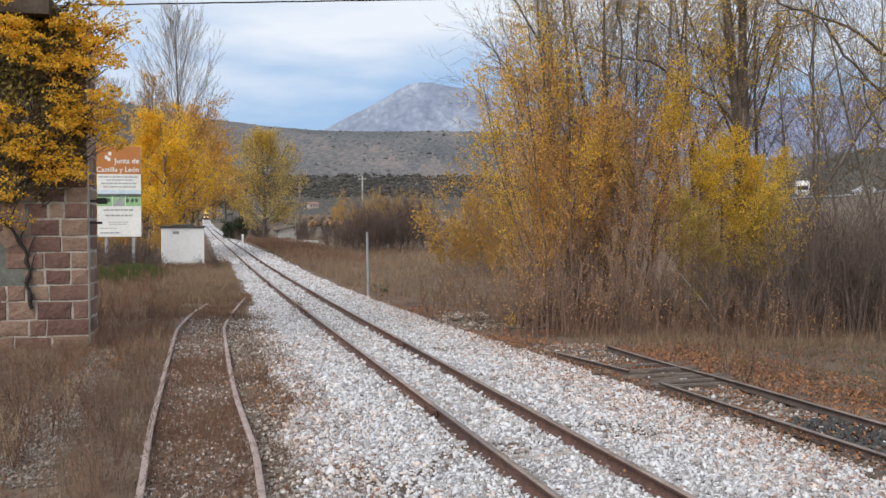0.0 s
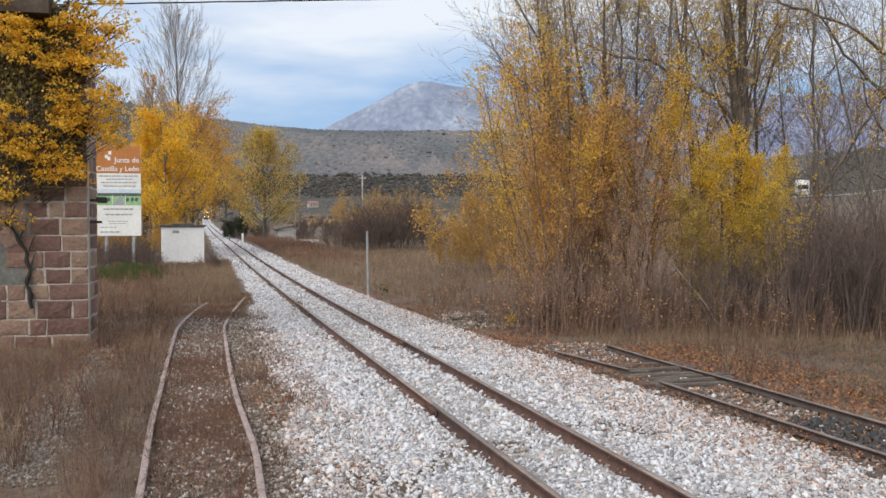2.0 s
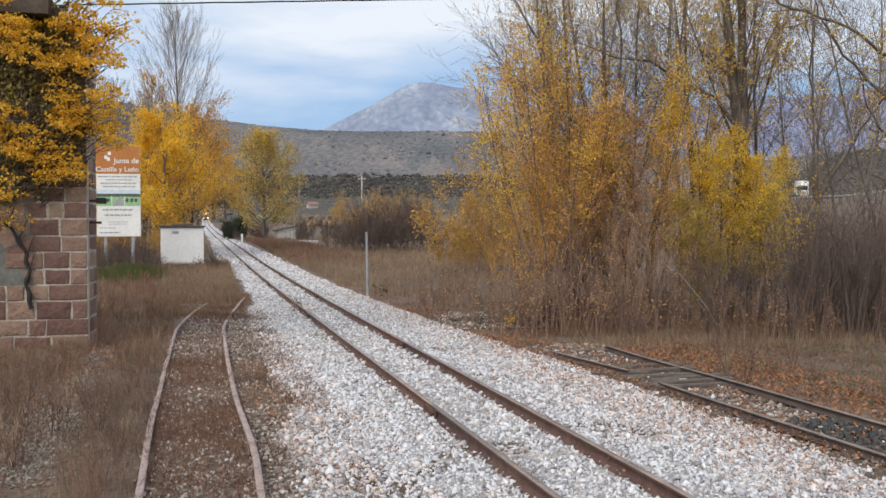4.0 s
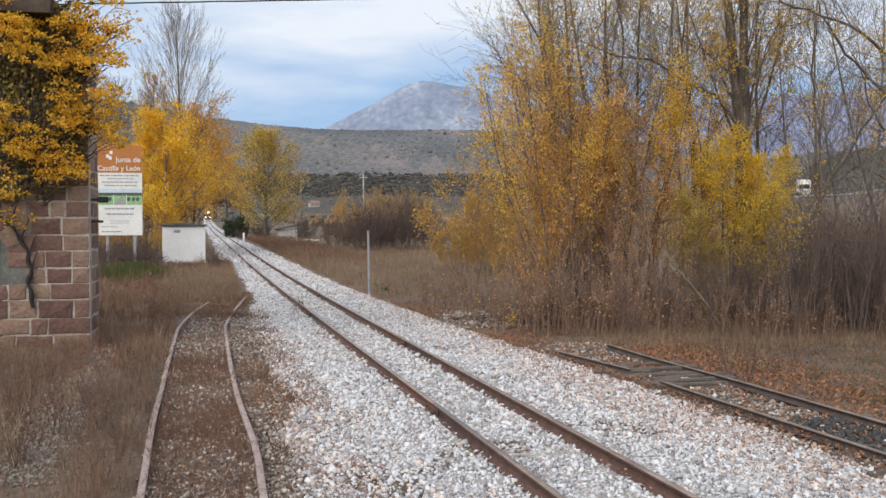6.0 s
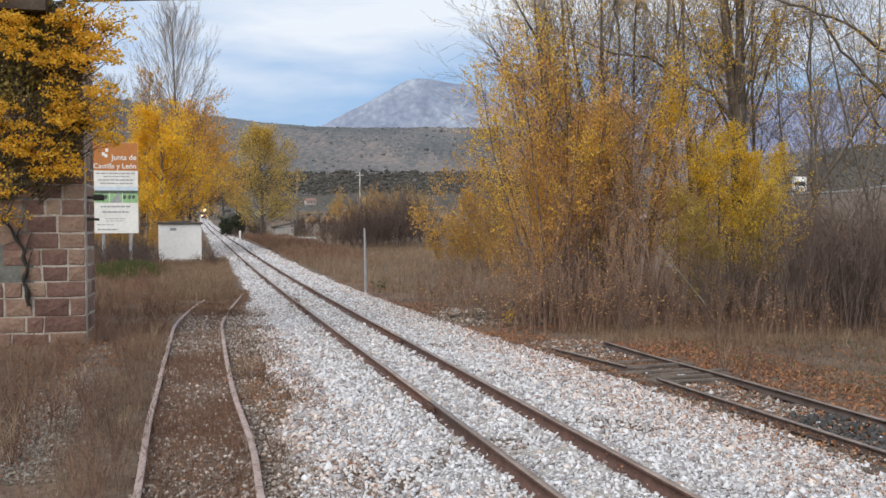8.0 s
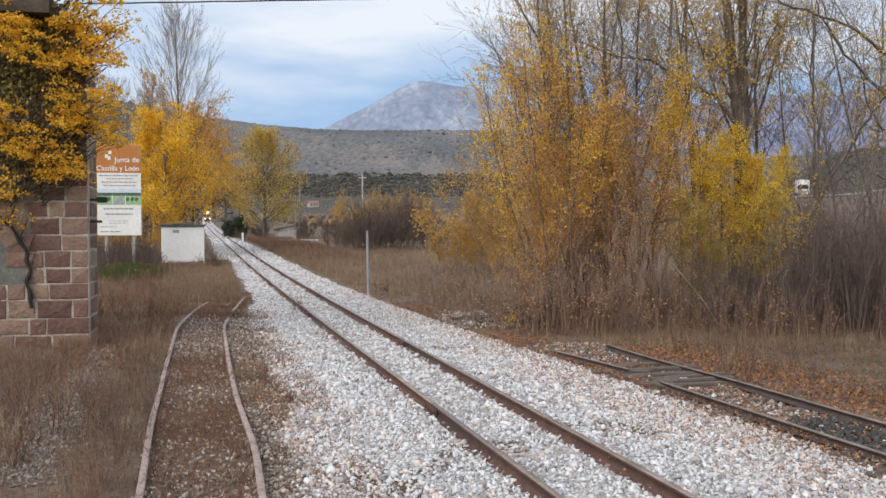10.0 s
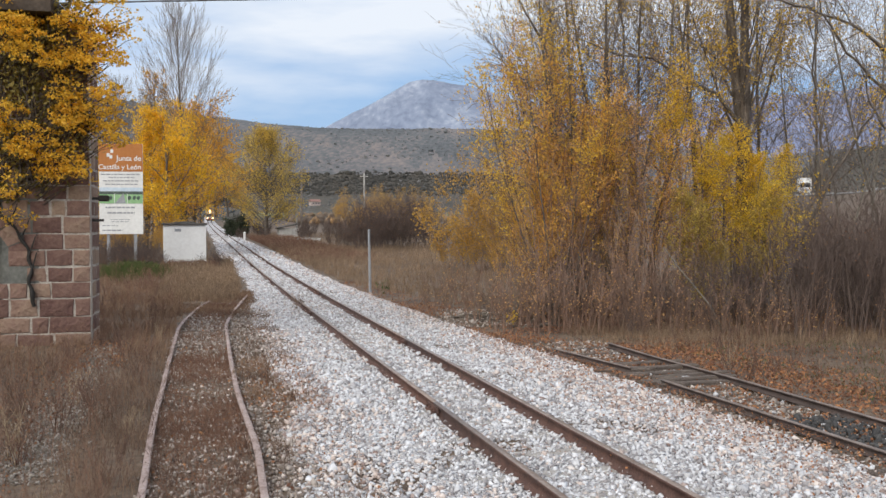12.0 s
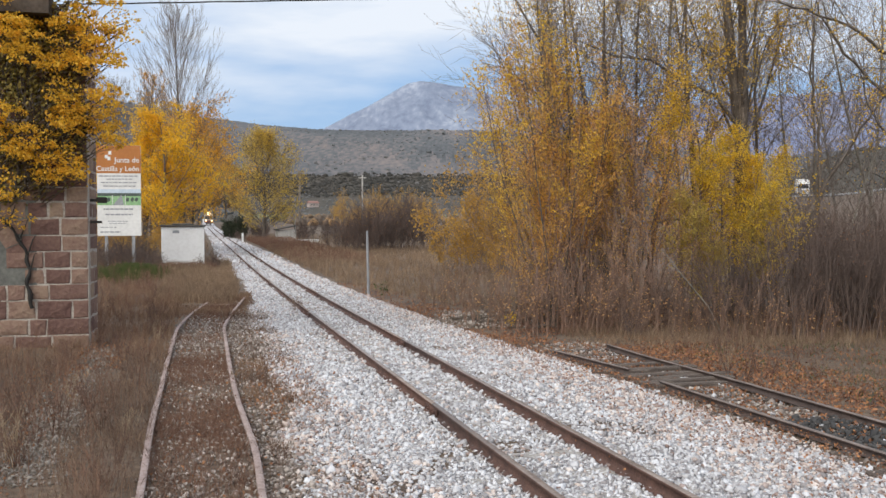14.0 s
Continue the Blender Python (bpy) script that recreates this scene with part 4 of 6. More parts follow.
    V, F = sweep(P, [(-3.6, -0.6), (3.6, -0.6), (3.6, 0.0), (-3.6, 0.0)], ac)
    tagged(part_np("road", V, F, M["tarmac"]), "grey asphalt road along the top of the bank", "road", kind="structure")
    rail = tagged(empty("guardrail"), "galvanised steel guardrail along the road", "guardrail", kind="structure")
    B = P - ac * 4.0 - [0, 0, 0.6]
    V, F = sweep(B + [0, 0, 0.75], [(-0.03, -0.17), (0.03, -0.17), (0.06, -0.09), (0.02, 0.0), (0.06, 0.09), (0.03, 0.17), (-0.03, 0.17), (0.0, 0.09), (-0.04, 0.0), (0.0, -0.09)], ac)
    part_np("beam", V, F, M["zinc"], rail)
    post = box(bmesh.new(), -0.06, 0.06, -0.05, 0.05, -0.8, 0.7)
    first = part("post", post, M["zinc"], rail)
    for i in range(0, 60, 1):
        ob = first if i == 0 else new("post", first.data)
        ob.parent = rail
        ob.matrix_basis = Matrix.Translation(B[i] + ac[i] * 0.12)
    return P, T


ROAD_P, ROAD_T = build_road()


def wheel(parent, x, y, z, r, w):
    bm = bmesh.new()
    tube(bm, (x, y - w / 2, z), (x, y + w / 2, z), r, sides=18)
    tyre = part("tyre", bm, M["tyre"], parent)
    part("rim", tube(bmesh.new(), (x, y - w / 2 - 0.01, z), (x, y + w / 2 + 0.01, z), r * 0.62, sides=14), M["zinc"], tyre)


def loft(bm, sections):
    """Skin over rings of equal length."""
    rings = [[bm.verts.new(v) for v in ring] for ring in sections]
    k = len(rings[0])
    for a, b in zip(rings[:-1], rings[1:]):
        for i in range(k):
            bm.faces.new((a[i], a[(i + 1) % k], b[(i + 1) % k], b[i]))
    bm.faces.new(rings[0][::-1]), bm.faces.new(rings[-1])
    bmesh.ops.recalc_face_normals(bm, faces=bm.faces)
    return bm


def build_car():
    car = tagged(empty("car"), "pale silver hatchback driving along the road", "car")
    side = [(-2.1, 0.35, 0.80), (-2.05, 0.3, 0.95), (-1.2, 0.25, 1.0), (1.0, 0.25, 0.98), (1.9, 0.3, 0.78), (2.1, 0.35, 0.62)]
    part("body", loft(bmesh.new(), [[(x, -0.85, z0), (x, 0.85, z0), (x, 0.85, z1 - 0.1), (x, 0.75, z1), (x, -0.75, z1), (x, -0.85, z1 - 0.1)] for x, z0, z1 in side]), M["silver"], car)
    part("cabin", loft(bmesh.new(), [[(x, -w, 0.96), (x, w, 0.96), (x + dx, w * 0.85, z), (x + dx, -w * 0.85, z)] for x, dx, w, z in
                                      ((-2.0, 0.35, 0.74, 1.3), (-1.4, 0.0, 0.76, 1.44), (0.1, 0.0, 0.76, 1.46), (1.05, -0.6, 0.74, 1.36))]), M["silver"], car)
    for y in (-0.735, 0.735):
        bm = bmesh.new()
        box(bm, -1.4, -0.25, y - 0.03, y + 0.03, 1.02, 1.32, 0.01), box(bm, -0.17, 0.6, y - 0.03, y + 0.03, 1.02, 1.32, 0.01)
        part("side_window", bm, M["glass"], car)
        box_part("tail_light", (-2.13, -2.0, min(y, y * 0.7), max(y, y * 0.7), 0.72, 0.92), M["tail"], car)
        box_part("headlight", (1.9, 2.08, min(y, y * 0.7), max(y, y * 0.7), 0.55, 0.68), M["white"], car)
        for x in (-1.3, 1.3):
            wheel(car, x, y * 1.08, 0.31, 0.31, 0.2)
    return car


CAR = build_car()


def build_van():
    van = tagged(empty("white_lorry", pose(67.3, 170.0, ground_at(67.3, 170) + 0.3, 0, 0, -19)), "white box lorry parked beyond the trees", "lorry")
    box_part("cargo_box", (-1.2, 1.2, 0.6, 5.5, 0.9, 3.3), M["white"], van, bevel=0.04)
    box_part("cab", (-1.05, 1.05, -1.1, 0.55, 0.5, 2.5), M["white"], van, bevel=0.12)
    box_part("windscreen", (-0.9, 0.9, -1.13, -1.09, 1.5, 2.3), M["glass"], van, bevel=0.01)
    box_part("grille", (-0.6, 0.6, -1.13, -1.09, 0.8, 1.2), M["ink"], van)
    for yy in (-0.4, 3.8):
        for xx in (-0.95, 0.95):
            part("wheel", tube(bmesh.new(), (xx - 0.14, yy, 0.45), (xx + 0.14, yy, 0.45), 0.45, sides=16), M["tyre"], van)


build_van()


def build_train():
    train = tagged(empty("railcar"), "approaching diesel railcar with three lit headlamps", "train")
    ring = lambda y, w, z0, z1, c: [(-w, y, z0), (w, y, z0), (w, y, z1 - c), (w - c, y, z1), (-w + c, y, z1), (-w, y, z1 - c)]
    part("body", loft(bmesh.new(), [ring(-0.35, 1.1, 0.9, 3.0, 0.4), ring(0.0, 1.25, 0.8, 3.45, 0.45), ring(16, 1.25, 0.8, 3.45, 0.45)]), M["cream"], train)
    part("lower_front", box(bmesh.new(), -1.15, 1.15, -0.42, 0.2, 0.75, 1.45, 0.06), M["maroon"], train, "dull maroon lower front panel")
    for x0, x1 in ((-1.0, -0.36), (-0.3, 0.3), (0.36, 1.0)):
        box_part("windscreen", (x0, x1, -0.40, -0.2, 1.75, 2.65), M["glass"], train, bevel=0.02)
    for y in (2, 5, 8, 11, 14):
        for x in (-1.26, 1.22):
            box_part("side_window", (x, x + 0.04, y, y + 1.8, 1.7, 2.6), M["glass"], train)
    # disc wider than the lamp itself: its glare is put into the shape
    part("top_lamp", tube(bmesh.new(), (0, -0.42, 3.3), (0, -0.25, 3.3), 0.46, sides=16), M["lamp"], train, "lit headlamp above the cab, widened for its glare")
    for x in (-0.78, 0.78):
        part("lower_lamp", tube(bmesh.new(), (x, -0.48, 1.28), (x, -0.3, 1.28), 0.20, sides=14), M["lamp"], train, "small lit headlamp")
    for y in (2.5, 13.5):
        bogie = box_part("bogie", (-0.8, 0.8, y - 1.4, y + 1.4, 0.42, 0.75), M["rail"], train, bevel=0.03)
        for dy in (-0.9, 0.9):
            for x in (-0.53, 0.53):
                part("wheel", tube(bmesh.new(), (x - 0.06, y + dy, 0.4), (x + 0.06, y + dy, 0.4), 0.4, sides=18), M["dark_rail"], bogie)
    part("coupler", tube(box(bmesh.new(), -1.0, 1.0, -0.5, -0.36, 0.5, 0.72, 0.02), (0, -0.8, 0.62), (0, -0.4, 0.62), 0.1), M["dark_rail"], train)
    return train


TRAIN = build_train()


def build_wire():
    tb = Tubes()
    x = np.linspace(-11.0, 6.5, 40)
    t = (x + 11) / 17.5
    tb.add(np.stack([x, np.full(40, 19.0), 6.85 + 0.0165 * (x + 11) + 0.004 * np.sin(x * 5)], -1), np.full(40, 0.016), 5)
    wire = tb.part("overhead_cable", M["black"])
    return tagged(wire, "dark twisted overhead cable slung from the building", "cable")


build_wire()

# ---------------------------------------------------------------- trees
class Tree:
    def __init__(self, seed, least=0.0036):
        self.r = np.random.default_rng(seed)
        self.wood, self.twigs, self.tips, self.least = Tubes(), Tubes(), [], least

    def limb(self, p, d, length, radius, level, spec):
        """One limb and its side shoots. spec per level: shoots, spread (degrees), length share, pull upwards, crook."""
        r = self.r
        n = 8 if level == 0 else (6 if level == 1 else 4)
        pull, crook = spec[level]["pull"], spec[level]["crook"]
        P, d = [np.array(p, float)], np.array(d, float)
        for _ in range(n - 1):
            d = d + r.normal(0, crook, 3) + np.array([0, 0, pull])
            d /= np.linalg.norm(d)
            P.append(P[-1] + d * length / (n - 1))
        P = np.array(P)
        R = radius * (1 - 0.82 * np.linspace(0, 1, n))
        (self.wood if radius > 0.022 else self.twigs).add(P, np.maximum(R, self.least), 7 if level == 0 else (5 if radius > 0.022 else 3))
        if level >= len(spec) - 1 or not spec[level]["shoots"]:
            for f in r.uniform(0.15, 1.0, spec[level].get("leaves", 6)):
                i = min(int(f * (n - 1)), n - 2)
                self.tips.append(P[i] + (P[i + 1] - P[i]) * (f * (n - 1) - i) + r.normal(0, spec[level].get("fuzz", 0.05), 3))
            return
        k = spec[level]["shoots"]
        lo = spec[level].get("from", 0.15)
        for q in range(k):
            f = lo + (0.98 - lo) * (q + r.uniform(0, 1)) / k
            i = min(int(f * (n - 1)), n - 2)
            at = P[i] + (P[i + 1] - P[i]) * (f * (n - 1) - i)
            t = P[i + 1] - P[i]
            t /= np.linalg.norm(t)
            a = r.uniform(0, 2 * math.pi)
            side = np.cross(t, [math.cos(a), math.sin(a), 0.01])
            side /= np.linalg.norm(side) + 1e-9
            w = radians(spec[level]["spread"] * r.uniform(0.6, 1.3))
            ln = length * spec[level]["share"] * (1.15 - spec[level].get("taper", 0.7) * f) * r.uniform(0.6, 1.2)
            self.limb(at, t * math.cos(w) + side * math.sin(w), ln, max(R[i] * spec[level].get("thin", 0.5), 0.004), level + 1, spec)

    def finish(self, name, label, m, bark, twig, leaf=None, size=0.06, low=-1.0, high=99.0, keep=1.0, soft=0.8, category="tree", group=""):
        ob = tagged(empty(name, m), label, category, group)
        if self.wood.V:
            self.wood.part("trunk", bark, ob)
        if self.twigs.V:
            self.twigs.part("branchwork", twig, ob)
        if leaf and self.tips:
            C = np.array(self.tips)
            pr = keep * np.clip((high - C[:, 2]) / soft, 0.04, 1) * np.clip((C[:, 2] - low) / soft, 0, 1)
            pr = pr * np.clip(0.85 + 1.25 * wave(C[:, 0] + 0.6 * C[:, 2], C[:, 1] + 0.9 * C[:, 2], 2.0 if C[:, 2].max() < 12 else 1.2, 3.0), 0.06, 1.7)
            C = C[self.r.uniform(0, 1, len(C)) < pr]
            tagged(part_np("foliage", *leaf_mesh(C, size, 3), leaf, ob), kind="stuff")
        return ob


def at(x, y, turn=0.0, scale=1.0, sink=0.05):
    return pose(x, y, ground_at(x, y) - sink, 0, 0, turn) @ Matrix.Diagonal((scale, scale, scale, 1))


SAPLING = [dict(shoots=22, spread=33, share=0.27, pull=0.035, crook=0.05, taper=0.6, thin=0.45, **{"from": 0.16}),
           dict(shoots=6, spread=36, share=0.48, pull=0.07, crook=0.11, taper=0.5, leaves=4),
           dict(shoots=0, pull=0.04, crook=0.13, leaves=17, fuzz=0.075)]
SUCKER = [dict(shoots=12, spread=24, share=0.26, pull=0.05, crook=0.045, taper=0.5, thin=0.5, **{"from": 0.12}),
          dict(shoots=4, spread=28, share=0.48, pull=0.06, crook=0.10, taper=0.4),
          dict(shoots=0, pull=0.03, crook=0.12, leaves=6, fuzz=0.05)]
TALL = [dict(shoots=24, spread=36, share=0.42, pull=0.02, crook=0.045, taper=0.72, thin=0.30, **{"from": 0.16}),
        dict(shoots=9, spread=32, share=0.42, pull=0.06, crook=0.09, taper=0.5, thin=0.5),
        dict(shoots=4, spread=32, share=0.48, pull=0.06, crook=0.11, taper=0.5),
        dict(shoots=0, pull=0.04, crook=0.12, leaves=5, fuzz=0.06)]


def bush_of(seed, spec, height, radius, stems, splay):
    """Several stems of one young tree from a common foot."""
    t = Tree(seed)
    for q in range(stems):
        a = 2.4 * q + seed
        d = np.array([splay * math.cos(a), splay * math.sin(a), 1.0])
        t.limb((0.14 * math.cos(a), 0.14 * math.sin(a), 0), d / np.linalg.norm(d), height * (1.0, 0.86, 0.72, 0.6, 0.8, 0.66)[q], radius, 0, spec)
    return t


def build_clump():
    r = np.random.default_rng(21)
    group = "poplar thicket"
    orange = [bush_of(40 + i, SAPLING, h, 0.034, 3, 0.22).finish("young_poplar", "slender young poplar with bright orange-yellow autumn leaves", at(3.2 + 0.8 * i, 23.0), M["bark"], M["red_twig"],
                                                           M[leaf], 0.056, 0.9, 99.0, 1.0, 3.6, group=group) for i, (leaf, h) in enumerate((("orange", 7.4), ("gold", 7.2)))]
    rust = [bush_of(50 + i, SUCKER, h, 0.024, 4, 0.13).finish("young_poplar", "thin young poplar suckers with sparse withered brown leaves", at(3.4 + 0.6 * i, 22.6), M["red_twig"], M["sucker_twig"],
                                                         M[("rust", "orange", "rust")[i]], 0.054, 0.2, 99.0, 0.85, 1.6, group=group) for i, h in enumerate((6.4, 5.2, 5.8))]
    for a, y, k, sc, lean in ((0.098, 21.6, 0, 0.46, 0), (0.114, 22.4, 1, 0.70, 0), (0.120, 21.4, 1, 0.84, 0), (0.130, 22.6, 1, 0.96, -1), (0.134, 23.2, 0, 0.98, -2), (0.125, 21.2, 0, 0.84, -2),
                             (0.150, 22.0, 0, 0.80, 0), (0.172, 23.4, 1, 0.94, 2), (0.196, 22.4, 0, 0.86, 0), (0.222, 23.0, 1, 0.86, 3), (0.14, 24.0, 1, 1.02, 0)):
        copy_thing(orange[k], at(a * y, y, 0, sc) @ pose(0, 0, 0, r.normal(0, 3), lean + r.normal(0, 2), r.uniform(0, 360)))
    for a in np.arange(0.070, 0.30, 0.0185):
        y = 20.6 + 2.6 * r.uniform(0, 1)
        sc = r.uniform(0.52, 0.98) * (0.6 + 0.4 * float(smooth(0.05, 0.11, a))) * (1.0 if a < 0.25 else 0.72)
        copy_thing(rust[int(r.choice([0, 1, 2]))], at(a * y + r.normal(0, 0.1), y, 0, sc) @ pose(0, 0, 0, r.normal(0, 3.5), r.normal(-3 * (1 - float(smooth(0.05, 0.13, a))), 3.5), r.uniform(0, 360)))


build_clump()


def build_thick_poplar():
    """A stout old poplar that forks above head height, with one long bough arching over the thicket."""
    t = Tree(71)
    q = np.linspace(0, 1, 9)
    foot = np.stack([0.10 * np.sin(q * 2.2), 0 * q, 4.4 * q], -1)
    t.wood.add(foot, np.interp(q, [0, 0.12, 1], [0.34, 0.25, 0.21]) * (1 + 0.06 * np.sin(q * 23)), 12)
    top = foot[-1]
    up = [dict(TALL[0], shoots=22, share=0.30, spread=30, thin=0.22, **{"from": 0.06})] + TALL[1:]
    for d, ln, rad in (((-0.10, 0.05, 1), 8.5, 0.17), ((0.06, -0.03, 1), 9.0, 0.15), ((0.36, 0.15, 1), 5.5, 0.045), ((-0.4, 0.2, 1), 5.0, 0.04)):
        t.limb(top - [0, 0, 0.12], np.array(d) / np.linalg.norm(d), ln, rad, 0, up)
    knots = np.array([(-0.1, -0.1, 5.0), (-0.7, -0.3, 5.7), (-1.5, -0.5, 6.0), (-2.4, -0.6, 6.55), (-3.3, -0.7, 6.62), (-4.2, -0.7, 7.0)])
    t.wood.add(knots, np.array([0.06, 0.05, 0.042, 0.032, 0.022, 0.012]), 7)
    for i in range(22):
        f = t.r.uniform(0.6, 4.9)
        p = knots[int(f)] + (knots[int(f) + 1] - knots[int(f)]) * (f % 1)
        d = np.array([t.r.normal(-0.5, 0.4), t.r.normal(0, 0.3), t.r.uniform(-0.1, 0.9)])
        t.limb(p, d / np.linalg.norm(d), t.r.uniform(0.8, 1.8), 0.016, 2, TALL)
    return t.finish("poplar_tree", "stout old grey poplar, forked, with a few yellow leaves", at(7.55, 23.2), M["furrowed_bark"], M["grey_twig"], M["gold"], 0.056, 1.0, 14.0, 0.62, 3.0,
                    group="tall poplars behind the thicket")


def bough(t, knots, radii, shoots, length, lift=0.5):
    """A crooked bough through a few places, with side shoots that turn upwards."""
    K = np.array(knots, float)
    f = np.linspace(0, len(K) - 1, 4 * len(K))
    P = np.stack([np.interp(f, np.arange(len(K)), K[:, i]) for i in range(3)], -1)
    P[1:-1] = (P[:-2] + 2 * P[1:-1] + P[2:]) / 4
    P[1:] += t.r.normal(0, 0.035, (len(P) - 1, 3))
    t.wood.add(P, np.interp(f, np.linspace(0, len(K) - 1, len(radii)), radii), 6)
    for _ in range(shoots):
        i = int(t.r.uniform(0.15, 0.98) * (len(P) - 1))
        way = P[min(i + 1, len(P) - 1)] - P[max(i - 1, 0)]
        d = way / (np.linalg.norm(way) + 1e-9) * 0.7 + t.r.normal(0, 0.55, 3) + [0, 0, lift]
        t.limb(P[i], d / np.linalg.norm(d), length * t.r.uniform(0.5, 1.2), 0.018, 1, TALL)


def build_leaning_poplars():
    group = "tall poplars behind the thicket"
    t = Tree(81)
    bough(t, ((0, 0, 0), (0.1, 0, 2.2), (0.0, 0.1, 4.4), (-0.3, 0.2, 6.4), (-0.5, 0.2, 8.5), (-0.6, 0.2, 11.0)), (0.15, 0.13, 0.10, 0.06, 0.03), 14, 2.0)
    bough(t, ((0.0, 0.1, 4.2), (-0.9, 0, 5.2), (-1.9, -0.1, 6.1), (-2.8, -0.2, 7.2), (-3.4, -0.2, 8.4)), (0.05, 0.04, 0.03, 0.012), 18, 1.6, 0.2)
    bough(t, ((0.0, 0.1, 4.8), (-1.0, -0.3, 6.3), (-2.4, -0.6, 7.2), (-4.0, -0.7, 7.7), (-5.2, -0.6, 8.6)), (0.055, 0.045, 0.03, 0.012), 22, 1.6, 0.1)
    bough(t, ((0.05, 0, 3.4), (-0.8, -0.2, 3.9), (-1.7, -0.4, 4.9), (-2.2, -0.4, 6.2)), (0.06, 0.05, 0.03, 0.012), 9, 1.4, 0.2)
    t.finish("poplar_tree", "grey poplar with long crooked boughs and a few leaves", at(12.4, 22.8), M["bark"], M["grey_twig"], M["gold"], 0.056, 1.0, 14, 0.22, 3.0, group=group)
    t = Tree(82)
    bough(t, ((0, 0, 0), (0.25, 0, 1.6), (0.8, 0, 3.1), (1.6, 0, 4.5), (2.6, 0.1, 5.7), (3.8, 0.2, 6.6)), (0.05, 0.044, 0.036, 0.026, 0.010), 20, 1.5, 0.5)
    bough(t, ((0.8, 0, 3.1), (0.9, 0.2, 4.6), (0.7, 0.3, 6.2), (0.8, 0.3, 8.0)), (0.045, 0.035, 0.025, 0.01), 12, 1.4, 0.6)
    t.finish("poplar_tree", "thin grey poplar leaning far out of the thicket", at(8.55, 22.6), M["bark"], M["grey_twig"], M["gold"], 0.054, 1.0, 14, 0.3, 3.0, group=group)
    t = Tree(83)
    bough(t, ((0, 0, 0), (-0.1, 0, 2.2), (-0.45, 0, 4.4), (-1.2, 0, 6.4), (-2.2, 0.1, 8.2), (-3.0, 0.1, 9.4)), (0.085, 0.07, 0.05, 0.03, 0.012), 26, 1.6, 0.35)
    bough(t, ((-0.3, 0, 3.6), (-1.0, 0.1, 5.0), (-2.0, 0.2, 6.2), (-3.0, 0.2, 7.0)), (0.04, 0.03, 0.02, 0.01), 14, 1.3, 0.3)
    bough(t, ((-0.2, 0, 3.0), (0.3, 0.1, 5.0), (0.5, 0.2, 7.2), (0.4, 0.2, 9.5)), (0.05, 0.04, 0.03, 0.012), 16, 1.5, 0.6)
    t.finish("poplar_tree", "bare-topped poplar arching out over the meadow", at(4.25, 24.0), M["bark"], M["grey_twig"], M["gold"], 0.054, 2.0, 8.0, 0.35, 2.0, group=group)


def build_tall_poplars():
    group = "tall poplars behind the thicket"
    build_thick_poplar()
    build_leaning_poplars()
    t = Tree(72)
    t.limb((0, 0, 0), (-0.02, 0, 1), 12.5, 0.075, 0, TALL)
    b = t.finish("poplar_tree", "tall slim poplar with scattered orange leaves", at(4.1, 25.5), M["bark"], M["grey_twig"], M["gold"], 0.056, 1.0, 12.0, 0.75, 3.0, group=group)
    t = Tree(75)
    t.limb((0, 0, 0), (0.02, 0, 1), 12.0, 0.062, 0, [dict(TALL[0], spread=42, shoots=26, crook=0.07)] + TALL[1:])
    c = t.finish("poplar_tree", "tall leafless grey poplar behind the thicket", at(11.45, 27.4), M["pale_bark"], M["grey_twig"], M["rust"], 0.06, 1.0, 14.0, 0.06, 3.0, group=group)
    for a, y, turn, sc, lean, k in ((0.136, 25.8, 200, 0.92, -8, c), (0.150, 26.5, 300, 0.90, -3, b), (0.200, 25.0, 140, 0.86, 3, b),
                                   (0.228, 26.6, 250, 0.98, 0, c), (0.262, 25.4, 100, 0.92, -2, c), (0.285, 27.5, 330, 1.04, 2, b), (0.352, 27.0, 280, 0.96, 4, b),
                                   (0.395, 25.6, 75, 0.84, 16, c), (0.470, 30.0, 255, 1.1, -8, c),
                                   (0.500, 26.0, 35, 0.92, -18, c), (0.555, 26.5, 165, 0.98, -36, c), (0.142, 26.8, 45, 0.86, -9, c), (0.420, 24.4, 20, 0.7, 26, c), (0.455, 27.0, 300, 0.8, -14, c)):
        copy_thing(k, at(a * y, y, 0, sc) @ pose(0, 0, 0, 0, lean, turn))
    t = Tree(76)
    t.limb((0, 0, 0), (0.0, 0.0, 1), 9.6, 0.085, 0, [dict(TALL[0], shoots=22, spread=50, share=0.52, thin=0.34, **{"from": 0.34}), dict(TALL[1], shoots=8, spread=40), dict(TALL[2], shoots=4, spread=38), TALL[3]])
    e = t.finish("poplar_tree", "spreading poplar with a twiggy crown and scattered yellow leaves", at(4.6, 24.4), M["bark"], M["grey_twig"], M["gold"], 0.054, 1.0, 12.0, 0.45, 3.0, group=group)
    for a, y, turn, sc, lean in ((0.150, 23.8, 70, 0.88, -7), (0.178, 24.8, 160, 1.0, 0), (0.196, 26.0, 30, 1.08, -6), (0.222, 24.0, 290, 0.94, 4), (0.305, 25.5, 110, 1.0, 6), (0.470, 25.0, 230, 0.95, -22)):
        copy_thing(e, at(a * y, y, 0, sc) @ pose(0, 0, 0, 0, lean, turn))
    full = [dict(shoots=18, spread=44, share=0.40, pull=0.03, crook=0.055, taper=0.6, thin=0.4, **{"from": 0.12}),
            dict(shoots=9, spread=36, share=0.44, pull=0.05, crook=0.11, taper=0.5), dict(shoots=5, spread=34, share=0.48, pull=0.06, crook=0.12, taper=0.5),
            dict(shoots=0, pull=0.03, crook=0.12, leaves=16, fuzz=0.085)]
    t = Tree(73)
